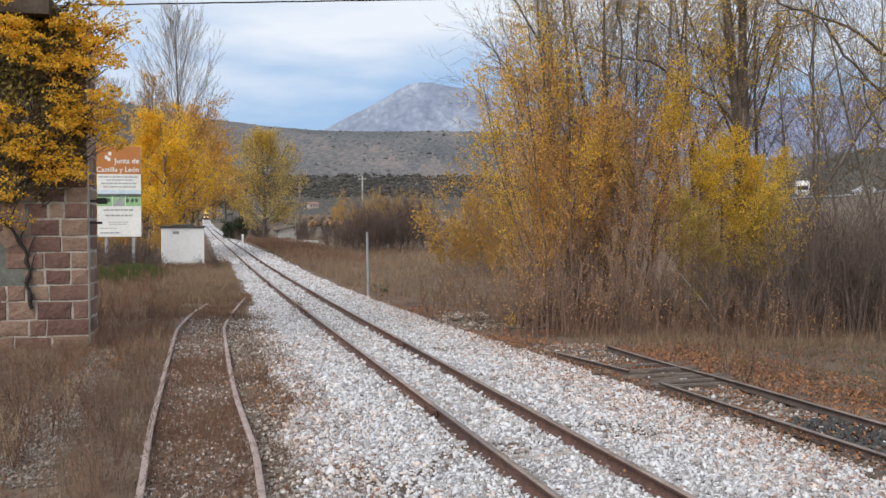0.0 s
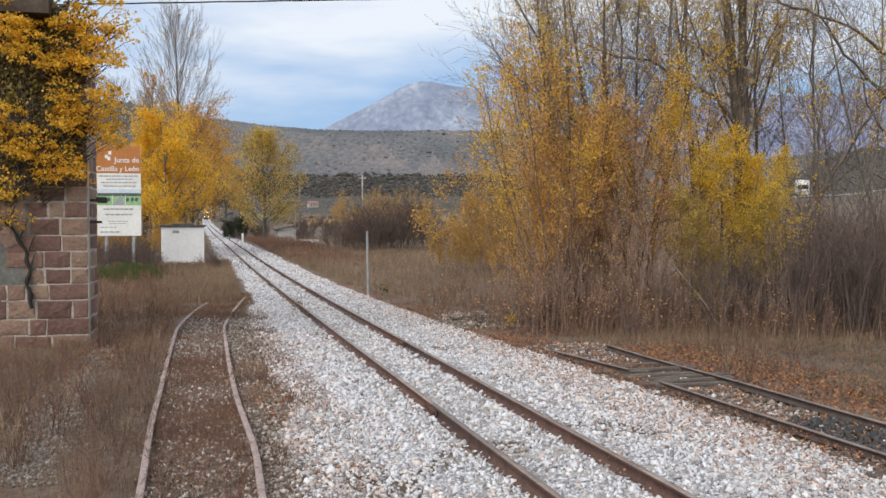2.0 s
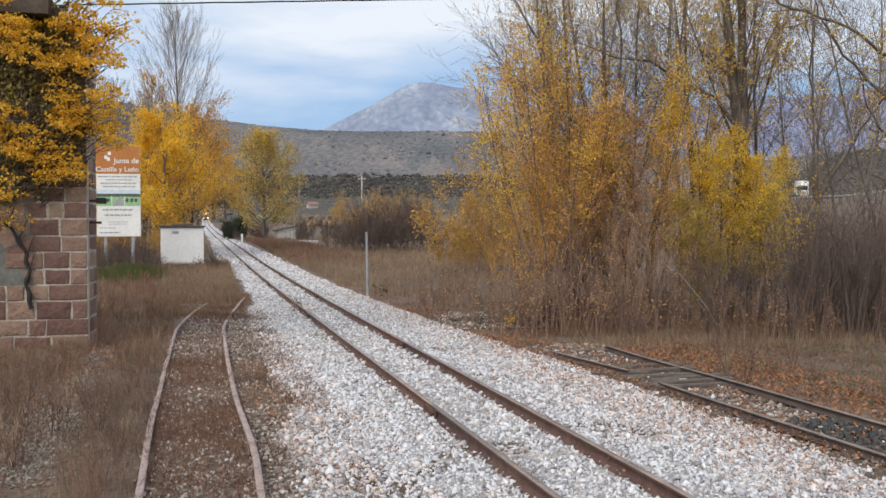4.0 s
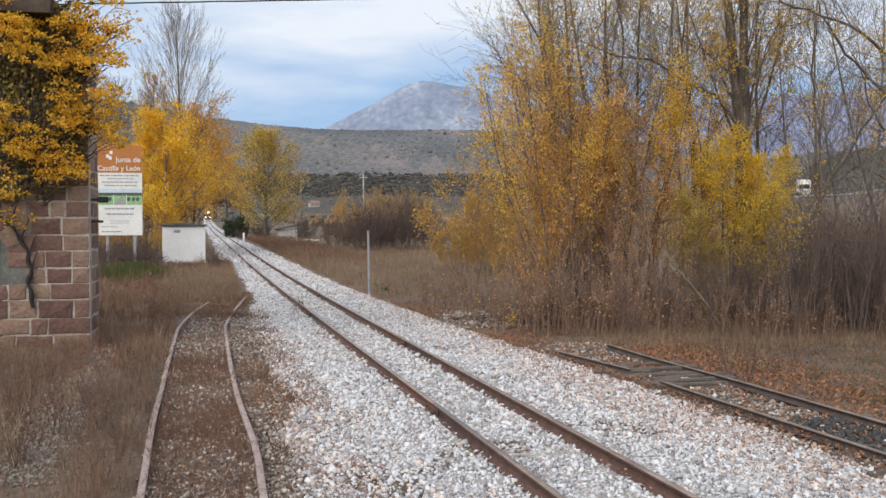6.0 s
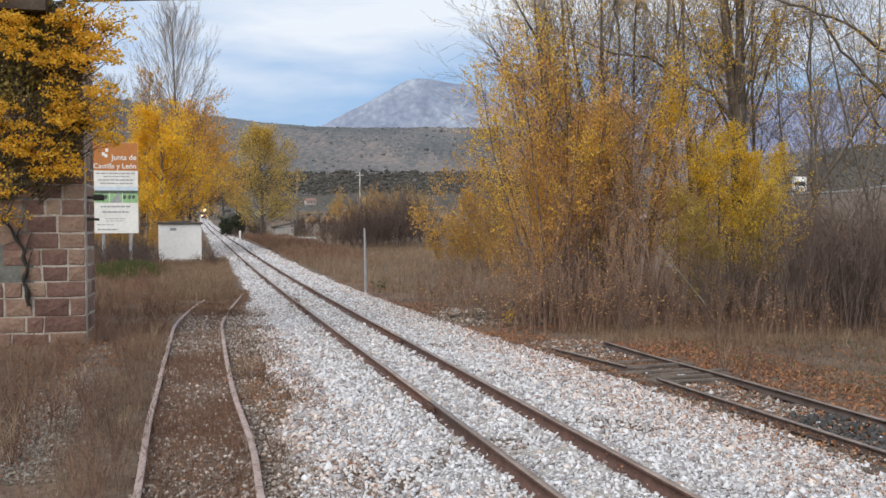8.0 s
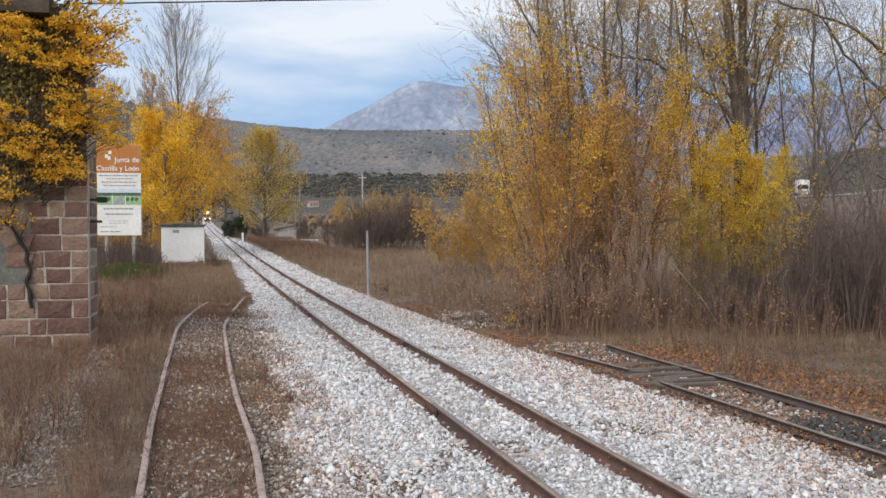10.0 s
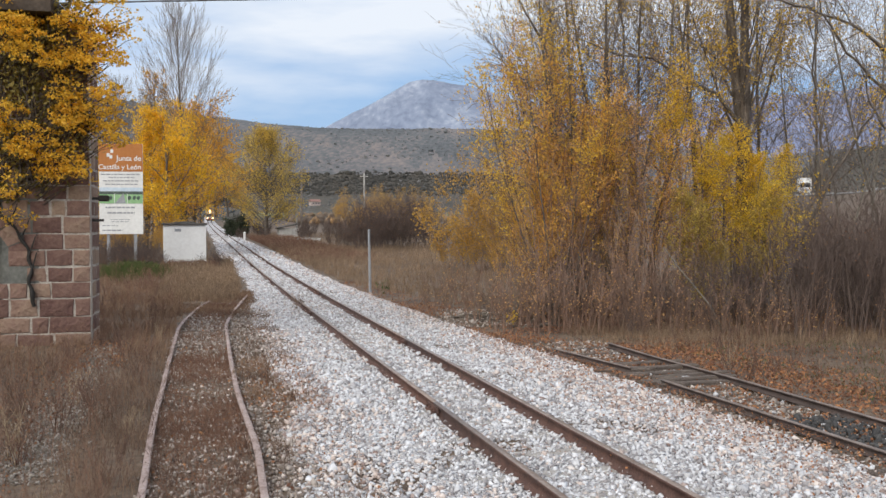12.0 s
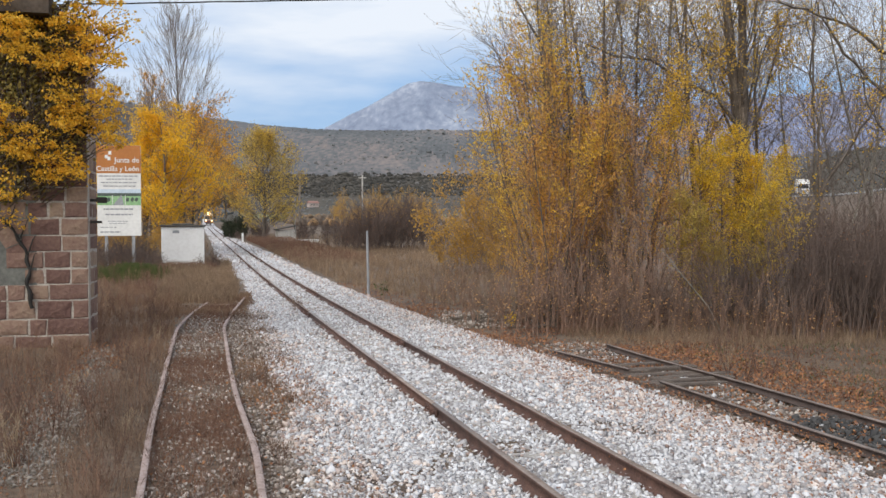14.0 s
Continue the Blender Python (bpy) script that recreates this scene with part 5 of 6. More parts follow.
    t.limb((0, 0, 0), (0, 0, 1), 5.9, 0.06, 0, full)
    y1 = t.finish("yellow_poplar", "young poplar full of bright yellow leaves", at(6.3, 22.0, 0, 0.84), M["bark"], M["red_twig"], M["bright_gold"], 0.055, 0.7, 9.5, 0.66, 1.5)
    for a, y, turn, sc in ((0.306, 22.4, 120, 0.86), (0.340, 21.6, 250, 0.74), (0.354, 22.2, 40, 0.74), (0.350, 23.6, 170, 0.80), (0.318, 24.8, 70, 0.86)):
        copy_thing(y1, at(a * y, y, turn, sc))
    t = Tree(74)
    t.limb((0, 0, 0), (0, 0, 1), 3.9, 0.045, 0, [dict(full[0], **{"from": 0.05})] + full[1:])
    g = t.finish("green_poplar", "young poplar with yellow-green leaves at the thicket's edge", at(5.75, 21.0, 0, 0.74), M["bark"], M["red_twig"], M["olive"], 0.062, 0.5, 9.0, 0.4, 0.8)
    copy_thing(g, at(6.3, 21.0, 130, 0.62))
    copy_thing(g, at(7.35, 21.6, 220, 1.0))


build_tall_poplars()

BRUSH = [dict(shoots=7, spread=30, share=0.45, pull=0.06, crook=0.08, taper=0.4, thin=0.55, **{"from": 0.15}),
         dict(shoots=5, spread=34, share=0.5, pull=0.06, crook=0.12, taper=0.4),
         dict(shoots=0, pull=0.03, crook=0.15, leaves=1, fuzz=0.05)]


def brush(seed, stems, height, wide, name, label, m, twig, leaf=None, size=0.05, keep=0.3, high=99.0, leaves=1, least=0.0036):
    t = Tree(seed, least)
    spec = BRUSH[:2] + [dict(BRUSH[2], leaves=leaves, fuzz=0.05 if leaves == 1 else 0.14)]
    for _ in range(stems):
        a, q = t.r.uniform(0, 6.28), wide * math.sqrt(t.r.uniform(0, 1))
        lean = np.array([math.cos(a) * q * 0.28, math.sin(a) * q * 0.28, 1.0])
        t.limb((math.cos(a) * q * 0.7, math.sin(a) * q * 0.7, 0), lean / np.linalg.norm(lean), height * t.r.uniform(0.6, 1.05) * (1 - 0.25 * q / wide), 0.016, 0, spec)
    return t.finish(name, label, m, twig, twig, leaf, size, -1, high, keep, 0.5, "shrub")


def build_brush():
    r = np.random.default_rng(8)
    d = brush(90, 15, 3.0, 0.9, "bare_shrub", "leafless dark brown shrub at the wood's edge", at(7.4, 19.0), M["dark_twig"], M["litter"], 0.05, 0.04)
    for x, y, sc in ((6.2, 19.6, 0.75), (8.6, 19.0, 0.95), (9.6, 19.6, 1.0), (8.0, 20.6, 0.9), (9.0, 21.5, 1.0), (10.4, 21.5, 1.1), (10.6, 19.4, 1.0), (7.0, 20.4, 0.7), (11.6, 20.4, 1.1), (12.2, 22.5, 1.2), (5.4, 20.6, 0.6), (9.8, 22.8, 1.05), (11.2, 23.4, 1.0), (12.6, 24.0, 0.95), (8.6, 22.6, 1.1), (10.4, 25.0, 1.05), (11.4, 19.0, 0.9), (1.15, 25.0, 0.24), (3.9, 18.7, 0.26), (9.3, 20.3, 0.95), (8.7, 21.2, 1.0), (10.0, 20.8, 1.0)):
        copy_thing(d, at(x, y, r.uniform(0, 360), sc))
    f = brush(93, 10, 1.7, 0.7, "bare_shrub", "tangled brown undergrowth at the thicket's foot", at(2.2, 19.6), M["red_twig"], M["rust"], 0.05, 0.5)
    for x, y, sc in ((1.5, 20.3, 0.8), (2.9, 19.3, 0.9), (3.6, 19.9, 1.0), (4.0, 19.1, 0.6), (4.8, 19.8, 1.0), (5.2, 19.1, 0.55), (6.0, 19.5, 0.8), (3.2, 20.4, 1.1), (4.4, 20.2, 1.1),
                     (6.6, 18.9, 0.8), (1.9, 21.3, 1.0), (7.6, 18.5, 0.7), (9.1, 18.3, 0.7), (0.9, 21.6, 0.8), (-0.2, 24.5, 0.7), (0.6, 27.0, 0.9)):
        copy_thing(f, at(x, y, r.uniform(0, 360), sc))
    o = brush(91, 15, 4.6, 1.5, "orange_shrub", "rounded poplar shrub with orange autumn leaves", at(2.1, 42.4), M["twig"], M["shrub_gold"], 0.10, 0.85, leaves=13, least=0.006)
    for x, y, sc in ((1.15, 43.2, 1.16), (3.0, 43.5, 0.9), (0.6, 44.2, 0.6), (1.7, 41.6, 0.55), (-10.5, 150, 1.25), (-13.5, 155, 1.1), (-8.0, 152, 1.0), (-16.5, 235, 2.0), (-12, 240, 1.9), (-20.5, 245, 1.7), (-27, 250, 1.9), (-8, 250, 2.0), (-3.5, 236, 1.6), (-19.2, 57.0, 0.75), (-17.4, 58.0, 0.65), (-21.6, 57.5, 0.8), (-16.6, 59.0, 0.5), (-23.5, 60.0, 0.8), (-25.5, 62.0, 0.9)):
        copy_thing(o, at(x, y, r.uniform(0, 360), sc))
    b = brush(92, 26, 3.9, 2.0, "bare_thicket", "dark brown leafless thicket in the meadow", at(-5.2, 72.0), M["dark_twig"], M["litter"], 0.07, 0.35, least=0.011)
    for x, y, sc in ((-3.1, 74.0, 0.95), (-6.9, 73, 0.85), (-1.2, 76, 0.75), (-8.8, 75, 0.55), (-5.2, 75, 1.15), (-4.0, 77, 1.05), (-6.1, 70.5, 0.8), (-17.0, 113, 0.7), (-14.5, 116, 0.75), (-23.6, 117, 0.6), (-27.5, 126, 0.7), (-12, 120, 0.6), (-15.9, 45.0, 0.42), (-17.4, 44.5, 0.45), (-15.6, 41.0, 0.40), (-14.5, 40.8, 0.36), (-13.5, 41.6, 0.34), (-16.6, 41.2, 0.42), (-14.9, 43.4, 0.5), (-11.6, 45.2, 0.26), (-21.2, 107.0, 0.32), (-22.6, 113.0, 0.5), (-23.2, 104.0, 0.34), (-16.2, 105.0, 0.45), (-10.2, 236.0, 2.1), (-6.4, 240.0, 1.9), (-14.0, 246.0, 1.8)):
        copy_thing(b, at(x, y, r.uniform(0, 360), sc))


build_brush()


def oval_poplar(seed, least, foot, top, half, limbs, radius, spec, steep=(40, 15)):
    """A poplar whose upswept limbs end on an egg-shaped outline, between the heights foot and top."""
    t = Tree(seed, least)
    q = np.linspace(0, 1, 14)
    stem = np.stack([0.12 * np.sin(q * 5), 0.12 * np.sin(q * 4), top * 0.97 * q], -1)
    t.wood.add(stem, np.maximum(radius * (1 - q) ** 0.8, least), 7)
    mid = foot + 0.45 * (top - foot)
    for i in range(limbs):
        f = (i + t.r.uniform(0, 1)) / limbs
        z0 = foot * 0.72 + (top * 0.88 - foot * 0.72) * f ** 1.25
        w, a = radians(float(np.interp(f, [0, 1], steep)) * t.r.uniform(0.7, 1.2)), i * 2.4 + t.r.normal(0, 0.3)
        reach = np.linspace(0.3, top, 60)
        x, z = reach * math.sin(w), z0 + reach * math.cos(w)
        ok = (x / half) ** 2 + ((z - mid) / np.where(z > mid, top - mid, mid - foot * 0.6)) ** 2 < 1
        ln = float(reach[ok].max()) if ok.any() else 0.5
        start = [float(np.interp(z0, stem[:, 2], stem[:, i])) for i in range(3)]
        t.limb(start, (math.sin(w) * math.cos(a), math.sin(w) * math.sin(a), math.cos(w)), ln * t.r.uniform(0.72, 1.0), min(max(0.30 * radius * (1 - 0.7 * f), 0.012), 3.3 * least), 1, spec)
    return t


def build_left_trees():
    full = [dict(shoots=24, spread=56, share=0.42, pull=0.05, crook=0.05, taper=0.55, thin=0.4, **{"from": 0.12}),
            dict(shoots=8, spread=42, share=0.46, pull=0.06, crook=0.1, taper=0.4),
            dict(shoots=5, spread=42, share=0.5, pull=0.03, crook=0.12, taper=0.4),
            dict(shoots=0, pull=0.0, crook=0.12, leaves=22, fuzz=0.17)]
    t = Tree(101, 0.008)
    t.limb((0, 0, 0), (0, 0, 1), 9.0, 0.16, 0, full)
    y = t.finish("yellow_tree", "broad poplar in bright yellow autumn leaf behind the hut", at(-18.4, 60.0), M["bark"], M["twig"], M["deep_gold"], 0.125, 0.2, 99, 1.0)
    for x, yy, turn, sc in ((-20.6, 62.5, 100, 0.90), (-24.6, 65.0, 20, 0.84), (-24.4, 74.0, 50, 0.86), (-28.0, 70.0, 300, 0.85)):
        copy_thing(y, at(x, yy, turn, sc))
    t = Tree(106, 0.010)
    t.limb((0, 0, 0), (0, 0, 1), 8.8, 0.13, 0, [dict(full[0], spread=48, share=0.46, **{"from": 0.12})] + full[1:3] + [dict(full[3], leaves=10)])
    o2 = t.finish("orange_tree", "open-crowned poplar with thinning orange leaves beside the line", at(-18.3, 66.0, 0, 1.05), M["bark"], M["twig"], M["amber"], 0.13, 0.2, 99, 1.2, 0.8)
    copy_thing(o2, at(-21.6, 76.0, 140, 1.1))
    copy_thing(o2, at(-31.8, 118.0, 250, 1.3))
    copy_thing(o2, at(-38.0, 140.0, 20, 1.5))
    t = Tree(105, 0.012)
    t.limb((0, 0, 0), (0, 0, 1), 7.0, 0.14, 0, full[:3] + [dict(full[3], leaves=10)])
    o = t.finish("orange_tree", "far poplar in golden orange autumn leaf at the line's end", at(-100.0, 446.0) @ Matrix.Diagonal((2.0, 2.0, 2.0, 1)), M["bark"], M["twig"], M["yellow_far"], 0.17, 0.3, 99, 0.8)
    for x, yy, turn, sc in ((-127.0, 432.0, 200, 2.7), (-119.0, 440.0, 20, 2.5), (-112.0, 445.0, 70, 2.4), (-105.0, 440.0, 120, 2.0), (-135.0, 450.0, 150, 3.0)):
        copy_thing(o, at(x, yy, turn, sc))
    leafy = [None, dict(shoots=9, spread=34, share=0.34, pull=0.04, crook=0.07, taper=0.5, **{"from": 0.2}),
             dict(shoots=4, spread=36, share=0.5, pull=0.03, crook=0.1, taper=0.5), dict(shoots=0, pull=0.02, crook=0.1, leaves=9, fuzz=0.28)]
    oval_poplar(102, 0.014, 1.6, 13.4, 6.0, 64, 0.24, leafy, (66, 26)).finish(
        "olive_poplar", "poplar in dull ochre-yellow autumn leaf beside the line", at(-21.7, 110.0), M["bark"], M["grey_twig"], M["tarnished"], 0.16, 0.4, 99, 1.6)
    fan = [None, dict(shoots=9, spread=20, share=0.32, pull=0.035, crook=0.035, taper=0.5, **{"from": 0.2}),
           dict(shoots=4, spread=22, share=0.45, pull=0.03, crook=0.06, taper=0.5), dict(shoots=0, pull=0.02, crook=0.08, leaves=3, fuzz=0.1)]
    b = oval_poplar(103, 0.0056, 7.5, 18.6, 4.0, 88, 0.14, fan).finish("bare_poplar", "tall leafless poplar with an oval crown of fine upswept branches", at(-19.2, 66.0), M["bark"], M["grey_twig"])
    for x, yy, turn, sc in ((-27.8, 77.0, 90, 0.80), (-31.0, 80.0, 190, 0.86), (-27.0, 84.0, 250, 0.80)):
        copy_thing(b, at(x, yy, turn, sc))
    oval_poplar(107, 0.0066, 5.0, 14.2, 2.4, 34, 0.12, fan).finish("bare_poplar", "slim poplar with its last few orange leaves", at(-22.2, 70.0), M["bark"], M["grey_twig"], M["orange"], 0.14, 2.0, 99, 0.5)
    brush(104, 34, 2.5, 1.3, "evergreen_bush", "round dark green bush beside the line", at(-26.0, 114.0), M["dark_twig"], M["evergreen"], 0.15, 1.0, leaves=16)


build_left_trees()


def build_creeper():
    """Yellow creeper and boughs hanging over the building's corner."""
    r = np.random.default_rng(55)
    ob = tagged(empty("yellow_creeper", PILLAR), "bright yellow creeper hanging over the stone corner", "creeper")
    C, dark, tb = [], [], Tubes()
    # leafy sprays, mass by mass: heights, reach across, how many, leaves in each
    for z0, z1, x0, x1, n, m in ((6.25, 7.4, -0.55, 0.60, 22, 90), (6.0, 6.6, 0.35, 0.88, 9, 26), (5.35, 6.3, -0.60, 0.55, 26, 100), (5.5, 6.0, 0.45, 0.72, 5, 50), (5.3, 6.35, -1.45, -0.75, 19, 100),
                                 (6.3, 7.0, -1.9, -1.3, 7, 60), (4.45, 5.3, -0.45, 0.12, 16, 90), (4.35, 4.95, 0.05, 0.62, 12, 60), (4.7, 5.45, 0.1, 0.68, 10, 60), (3.95, 4.5, 0.05, 0.6, 9, 60), (4.0, 4.7, -1.75, -1.05, 13, 80), (3.3, 4.4, -1.35, -0.10, 26, 85),
                                 (3.0, 3.6, -1.75, -1.2, 7, 50), (2.45, 2.75, -1.45, -1.1, 3, 40), (3.1, 3.6, -0.2, 0.05, 4, 26)):
        for _ in range(n):
            x, z = r.uniform(x0, x1), r.uniform(z0, z1)
            y = -0.25 - 0.75 * r.uniform(0, 1) ** 1.4
            k = int(r.uniform(0.4, 1.5) * m)
            tilt = r.uniform(-0.55, 0.15)
            f = r.uniform(-1, 1, k)
            C.append(np.array([x, y, z]) + np.outer(f * 0.24, [1, 0, tilt]) + r.normal(0, 1, (k, 3)) * [0.05, 0.09, 0.055] * (1.25 - np.abs(f))[:, None])
            q = np.linspace(0, 1, 7)
            tb.add(np.stack([x - 0.8 * (1 - q) + 0.10 * q, -0.02 + (y + 0.02) * q, z - 0.5 * (1 - q) ** 1.4 + 0.10 * tilt * q], -1) + r.normal(0, 0.02, (7, 3)), np.linspace(0.016, 0.004, 7), 3)
    # inner leaves: the creeper's inner shade is put into their darker colour
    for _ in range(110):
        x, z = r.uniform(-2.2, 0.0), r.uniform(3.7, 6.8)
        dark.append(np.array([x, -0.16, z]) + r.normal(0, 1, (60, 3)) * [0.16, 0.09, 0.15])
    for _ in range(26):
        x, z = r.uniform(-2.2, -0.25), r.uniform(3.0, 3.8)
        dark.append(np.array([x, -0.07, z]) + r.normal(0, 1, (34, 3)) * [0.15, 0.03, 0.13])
    for _ in range(46):
        x, z, q = r.uniform(-2.2, -0.1), r.uniform(3.6, 6.2), np.linspace(0, 1, 8)
        tb.add(np.stack([x + r.normal(0, 0.25) * q, -0.08 - 0.12 * np.sin(q * 3), z - 0.7 + 1.5 * q], -1) + r.normal(0, 0.03, (8, 3)), np.linspace(0.026, 0.007, 8), 4)
    tagged(tb.part("branchwork", M["creeper_wood"], ob), kind="stuff")
    tagged(part_np("foliage", *leaf_mesh(np.concatenate(C), 0.058, 9), M["ivy"], ob), kind="stuff")
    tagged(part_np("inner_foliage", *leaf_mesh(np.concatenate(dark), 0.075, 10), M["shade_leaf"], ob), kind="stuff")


# shaded copy of the creeper leaves, darkened in the colour itself
M["shade_leaf"] = material("shaded_inner_leaves", (0.09, 0.085, 0.03), (0.42, 0.31, 0.07), 0.9, 0.75, 0.0, 5, island=0.6, thin=0.2)
build_creeper()


# ---------------------------------------------------------------- far scrub
def bush_mesh(P, R, seed, tall=1.0):
    """A rough faceted bush at each place."""
    r = np.random.default_rng(seed)
    k = 5
    w = np.arange(k) * 2 * math.pi / k
    rows = []
    for f, q in ((-0.1, 0.75), (0.35, 1.0), (0.75, 0.65)):
        rr = R[:, None] * q * r.uniform(0.65, 1.25, (len(P), k))
        rows.append(np.stack([P[:, 0, None] + rr * np.cos(w), P[:, 1, None] + rr * np.sin(w), P[:, 2, None] + tall * R[:, None] * f * 1.5 * r.uniform(0.8, 1.2, (len(P), k))], -1))
    top = (P + np.stack([0 * R, 0 * R, tall * R * 1.55], -1))[:, None]
    V = np.concatenate(rows + [top], 1)
    j = np.arange(k)
    quads = np.concatenate([np.stack([o + j, o + (j + 1) % k, o + k + (j + 1) % k, o + k + j], -1) for o in (0, k)])
    tris = np.stack([2 * k + j, 2 * k + (j + 1) % k, np.full(k, 3 * k)], -1)
    b = np.arange(len(P))[:, None, None] * (3 * k + 1)
    return V.reshape(-1, 3), [(b + quads).reshape(-1, 4), (b + tris).reshape(-1, 3)]


def land(a, r):
    x, y = np.sin(a) * r, np.cos(a) * r
    return np.stack([x, y, ground_z(x, y)], -1)


def build_far_scrub():
    r = np.random.default_rng(77)
    n = 13000
    a, d = r.uniform(-0.40, 0.20, n), 620 + 1000 * r.uniform(0, 1, n) ** 0.8
    k = wave(np.sin(a) * d, d, 0.012, 1.0) + 0.8 * wave(np.sin(a) * d, d, 0.035, 4.0) + r.normal(0, 0.35, n) > 0.0
    a, d = a[k], d[k]
    tagged(part_np("hill_scrub", *bush_mesh(land(a, d), r.lognormal(-0.35, 0.55, len(a)), 1, 0.6), M["scrub"]), "grey-green scrub scattered over the far hillside", "scrub", kind="stuff")
    n = 3600
    a = r.uniform(-0.24, 0.16, n)
    tagged(part_np("dark_tree_belt", *bush_mesh(land(a, 815 + 150 * r.uniform(0, 1, n) + 18 * wave(a * 40, a * 9, 1.0)), r.lognormal(0.2, 0.4, n), 2, 0.7), M["belt"]), "dark belt of evergreen trees across the valley", "trees", kind="stuff")
    n = 2600
    a, d = r.uniform(0.25, 0.5, n), r.uniform(195, 430, n)
    tagged(part_np("dark_heath", *bush_mesh(land(a, d), r.uniform(0.15, 0.42, n), 3, 0.7), M["heath"]), "dark heath on the hill above the road", "scrub", kind="stuff")
    n = 700
    a, d = r.uniform(-0.17, 0.05, n), r.uniform(260, 640, n)
    tagged(part_np("valley_bushes", *bush_mesh(land(a, d), r.uniform(0.5, 1.6, n), 4), M["valley"]), "mixed brown bushes on the valley floor", "scrub", kind="stuff")


def build_meadow():
    A, R = np.meshgrid(np.linspace(-0.205, 0.02, 20), np.linspace(545, 640, 8))
    P = land(A, R) + [0, 0, 0.35]
    i, j = np.arange(7)[:, None] * 20, np.arange(19)[None]
    tagged(part_np("green_meadow", P, np.stack([i + j, i + j + 1, i + 21 + j, i + 20 + j], -1).reshape(-1, 4), M["meadow"]), "strip of green meadow across the valley", "meadow", kind="structure")


M["meadow"] = material("meadow_grass", (0.15, 0.17, 0.07), (0.29, 0.27, 0.13), 0.05, 0.95, 0.0, 8)
build_meadow()
# scrub greyed towards blue: distance haze is put into its colour
M["scrub"] = material("hill_scrub_leaves", (0.075, 0.085, 0.09), (0.15, 0.135, 0.125), 0.006, 0.95, 0.0, 5, third=(0.14, 0.14, 0.143), island=0.35)
M["belt"] = material("dark_belt_leaves", (0.030, 0.030, 0.028), (0.064, 0.057, 0.048), 0.02, 0.95, 0.0, 5, island=0.3)
M["heath"] = material("dark_heather", (0.038, 0.037, 0.030), (0.085, 0.072, 0.054), 0.05, 0.95, 0.0, 5, island=0.5)
M["valley"] = material("valley_bush_leaves", (0.07, 0.055, 0.045), (0.34, 0.19, 0.07), 0.05, 0.95, 0.0, 5, third=(0.15, 0.11, 0.08), island=0.7)
build_far_scrub()


# ---------------------------------------------------------------- weeds and litter
def weeds(name, label, S, U, height, mat, seed, spread=0.28, blades=3, sprigs=4):
    """Dry stalks, several at each place: a bent, tapering ribbon that carries short side sprigs."""
    r = np.random.default_rng(seed)
    S, U = np.repeat(S, blades), np.repeat(U, blades)
    height = np.repeat(np.asarray(height) * np.ones(len(S) // blades), blades)
    n = len(S)
    P = spot(S, U, 0.0)
    P[:, :2] += r.normal(0, 0.06, (n, 2))
    P[:, 2] = ground_z(P[:, 0], P[:, 1]) - 0.02
    h = np.maximum(height, 0.04) * r.uniform(0.35, 1.25, n)
    d = r.normal(0, spread, (n, 2)) * h[:, None]
    dist = np.hypot(P[:, 0], P[:, 1])
    w = np.clip(0.0012 + dist * 0.00016, 0.0022, 0.02)
    a = r.uniform(0, math.pi, n)
    ac = np.stack([np.cos(a), np.sin(a) * 0.4, np.zeros(n)], -1) * w[:, None]

    def along(f):
        c = P.copy()
        f = f * np.ones(n)
        c[:, :2] += d * f[:, None] ** 1.7
        c[:, 2] += h * f * (1 - 0.12 * f)
        return c

    rows = []
    for f, k in ((0, 1.0), (0.5, 0.9), (1.0, 0.2)):
        c = along(f)
        rows += [c - ac * k, c + ac * k]
    V = [np.stack(rows, 1).reshape(-1, 3)]
    i = np.arange(n)[:, None] * 6
    F = np.concatenate([i + [[0, 1, 3, 2]], i + [[2, 3, 5, 4]]])
    T, base = [], n * 6
    for q in range(sprigs):
        c = along(r.uniform(0.25, 0.98, n))
        e = r.normal(0, 1, (n, 3)) * [1, 1, 0.35] + [0, 0, 0.75]
        e *= (h * r.uniform(0.10, 0.32, n) / np.linalg.norm(e, axis=1))[:, None]
        V.append(np.stack([c - ac * 0.9, c + ac * 0.9, c + e], 1).reshape(-1, 3))
        T.append(base + np.arange(n * 3).reshape(-1, 3))
        base += n * 3
    return tagged(part_np(name, np.concatenate(V), [F] + ([np.concatenate(T)] if T else []), mat), label, "weeds", kind="stuff")


def clumpy(s, u, h):
    """Heights that rise and fall from tuft to tuft."""
    return h * np.clip(1 + 0.5 * wave(s, u, 1.3, 1.0) + 0.45 * wave(s, u, 3.7, 2.0), 0.25, 2.2)


def build_weeds():
    r = np.random.default_rng(31)
    n = 20000
    s = 0.2 + 42 * r.uniform(0, 1, n) ** 1.6
    u = -3.9 - 7.5 * r.uniform(0, 1, n) ** 1.2
    p = spot(s, u)
    path = np.abs(p[:, 0] - np.interp(p[:, 1], [8.2, 11.7, 17.7], [-3.9, -4.95, -6.5])) < 0.28 + r.normal(0, 0.1, n)
    s, u = s[~(path & (p[:, 1] < 18))], u[~(path & (p[:, 1] < 18))]
    k = wave(s, u, 1.7, 7.0) + 0.6 * wave(s, u, 4.1, 3.0) + r.normal(0, 0.35, len(s)) > -0.55
    s, u = s[k], u[k]
    near = s < 10 + r.normal(0, 1.5, len(s))
    weeds("dry_weeds", "dry brown knee-high weeds beside the siding", s[near], u[near], clumpy(s[near], u[near], 0.27), M["straw"], 1, 0.34, 3, 4)
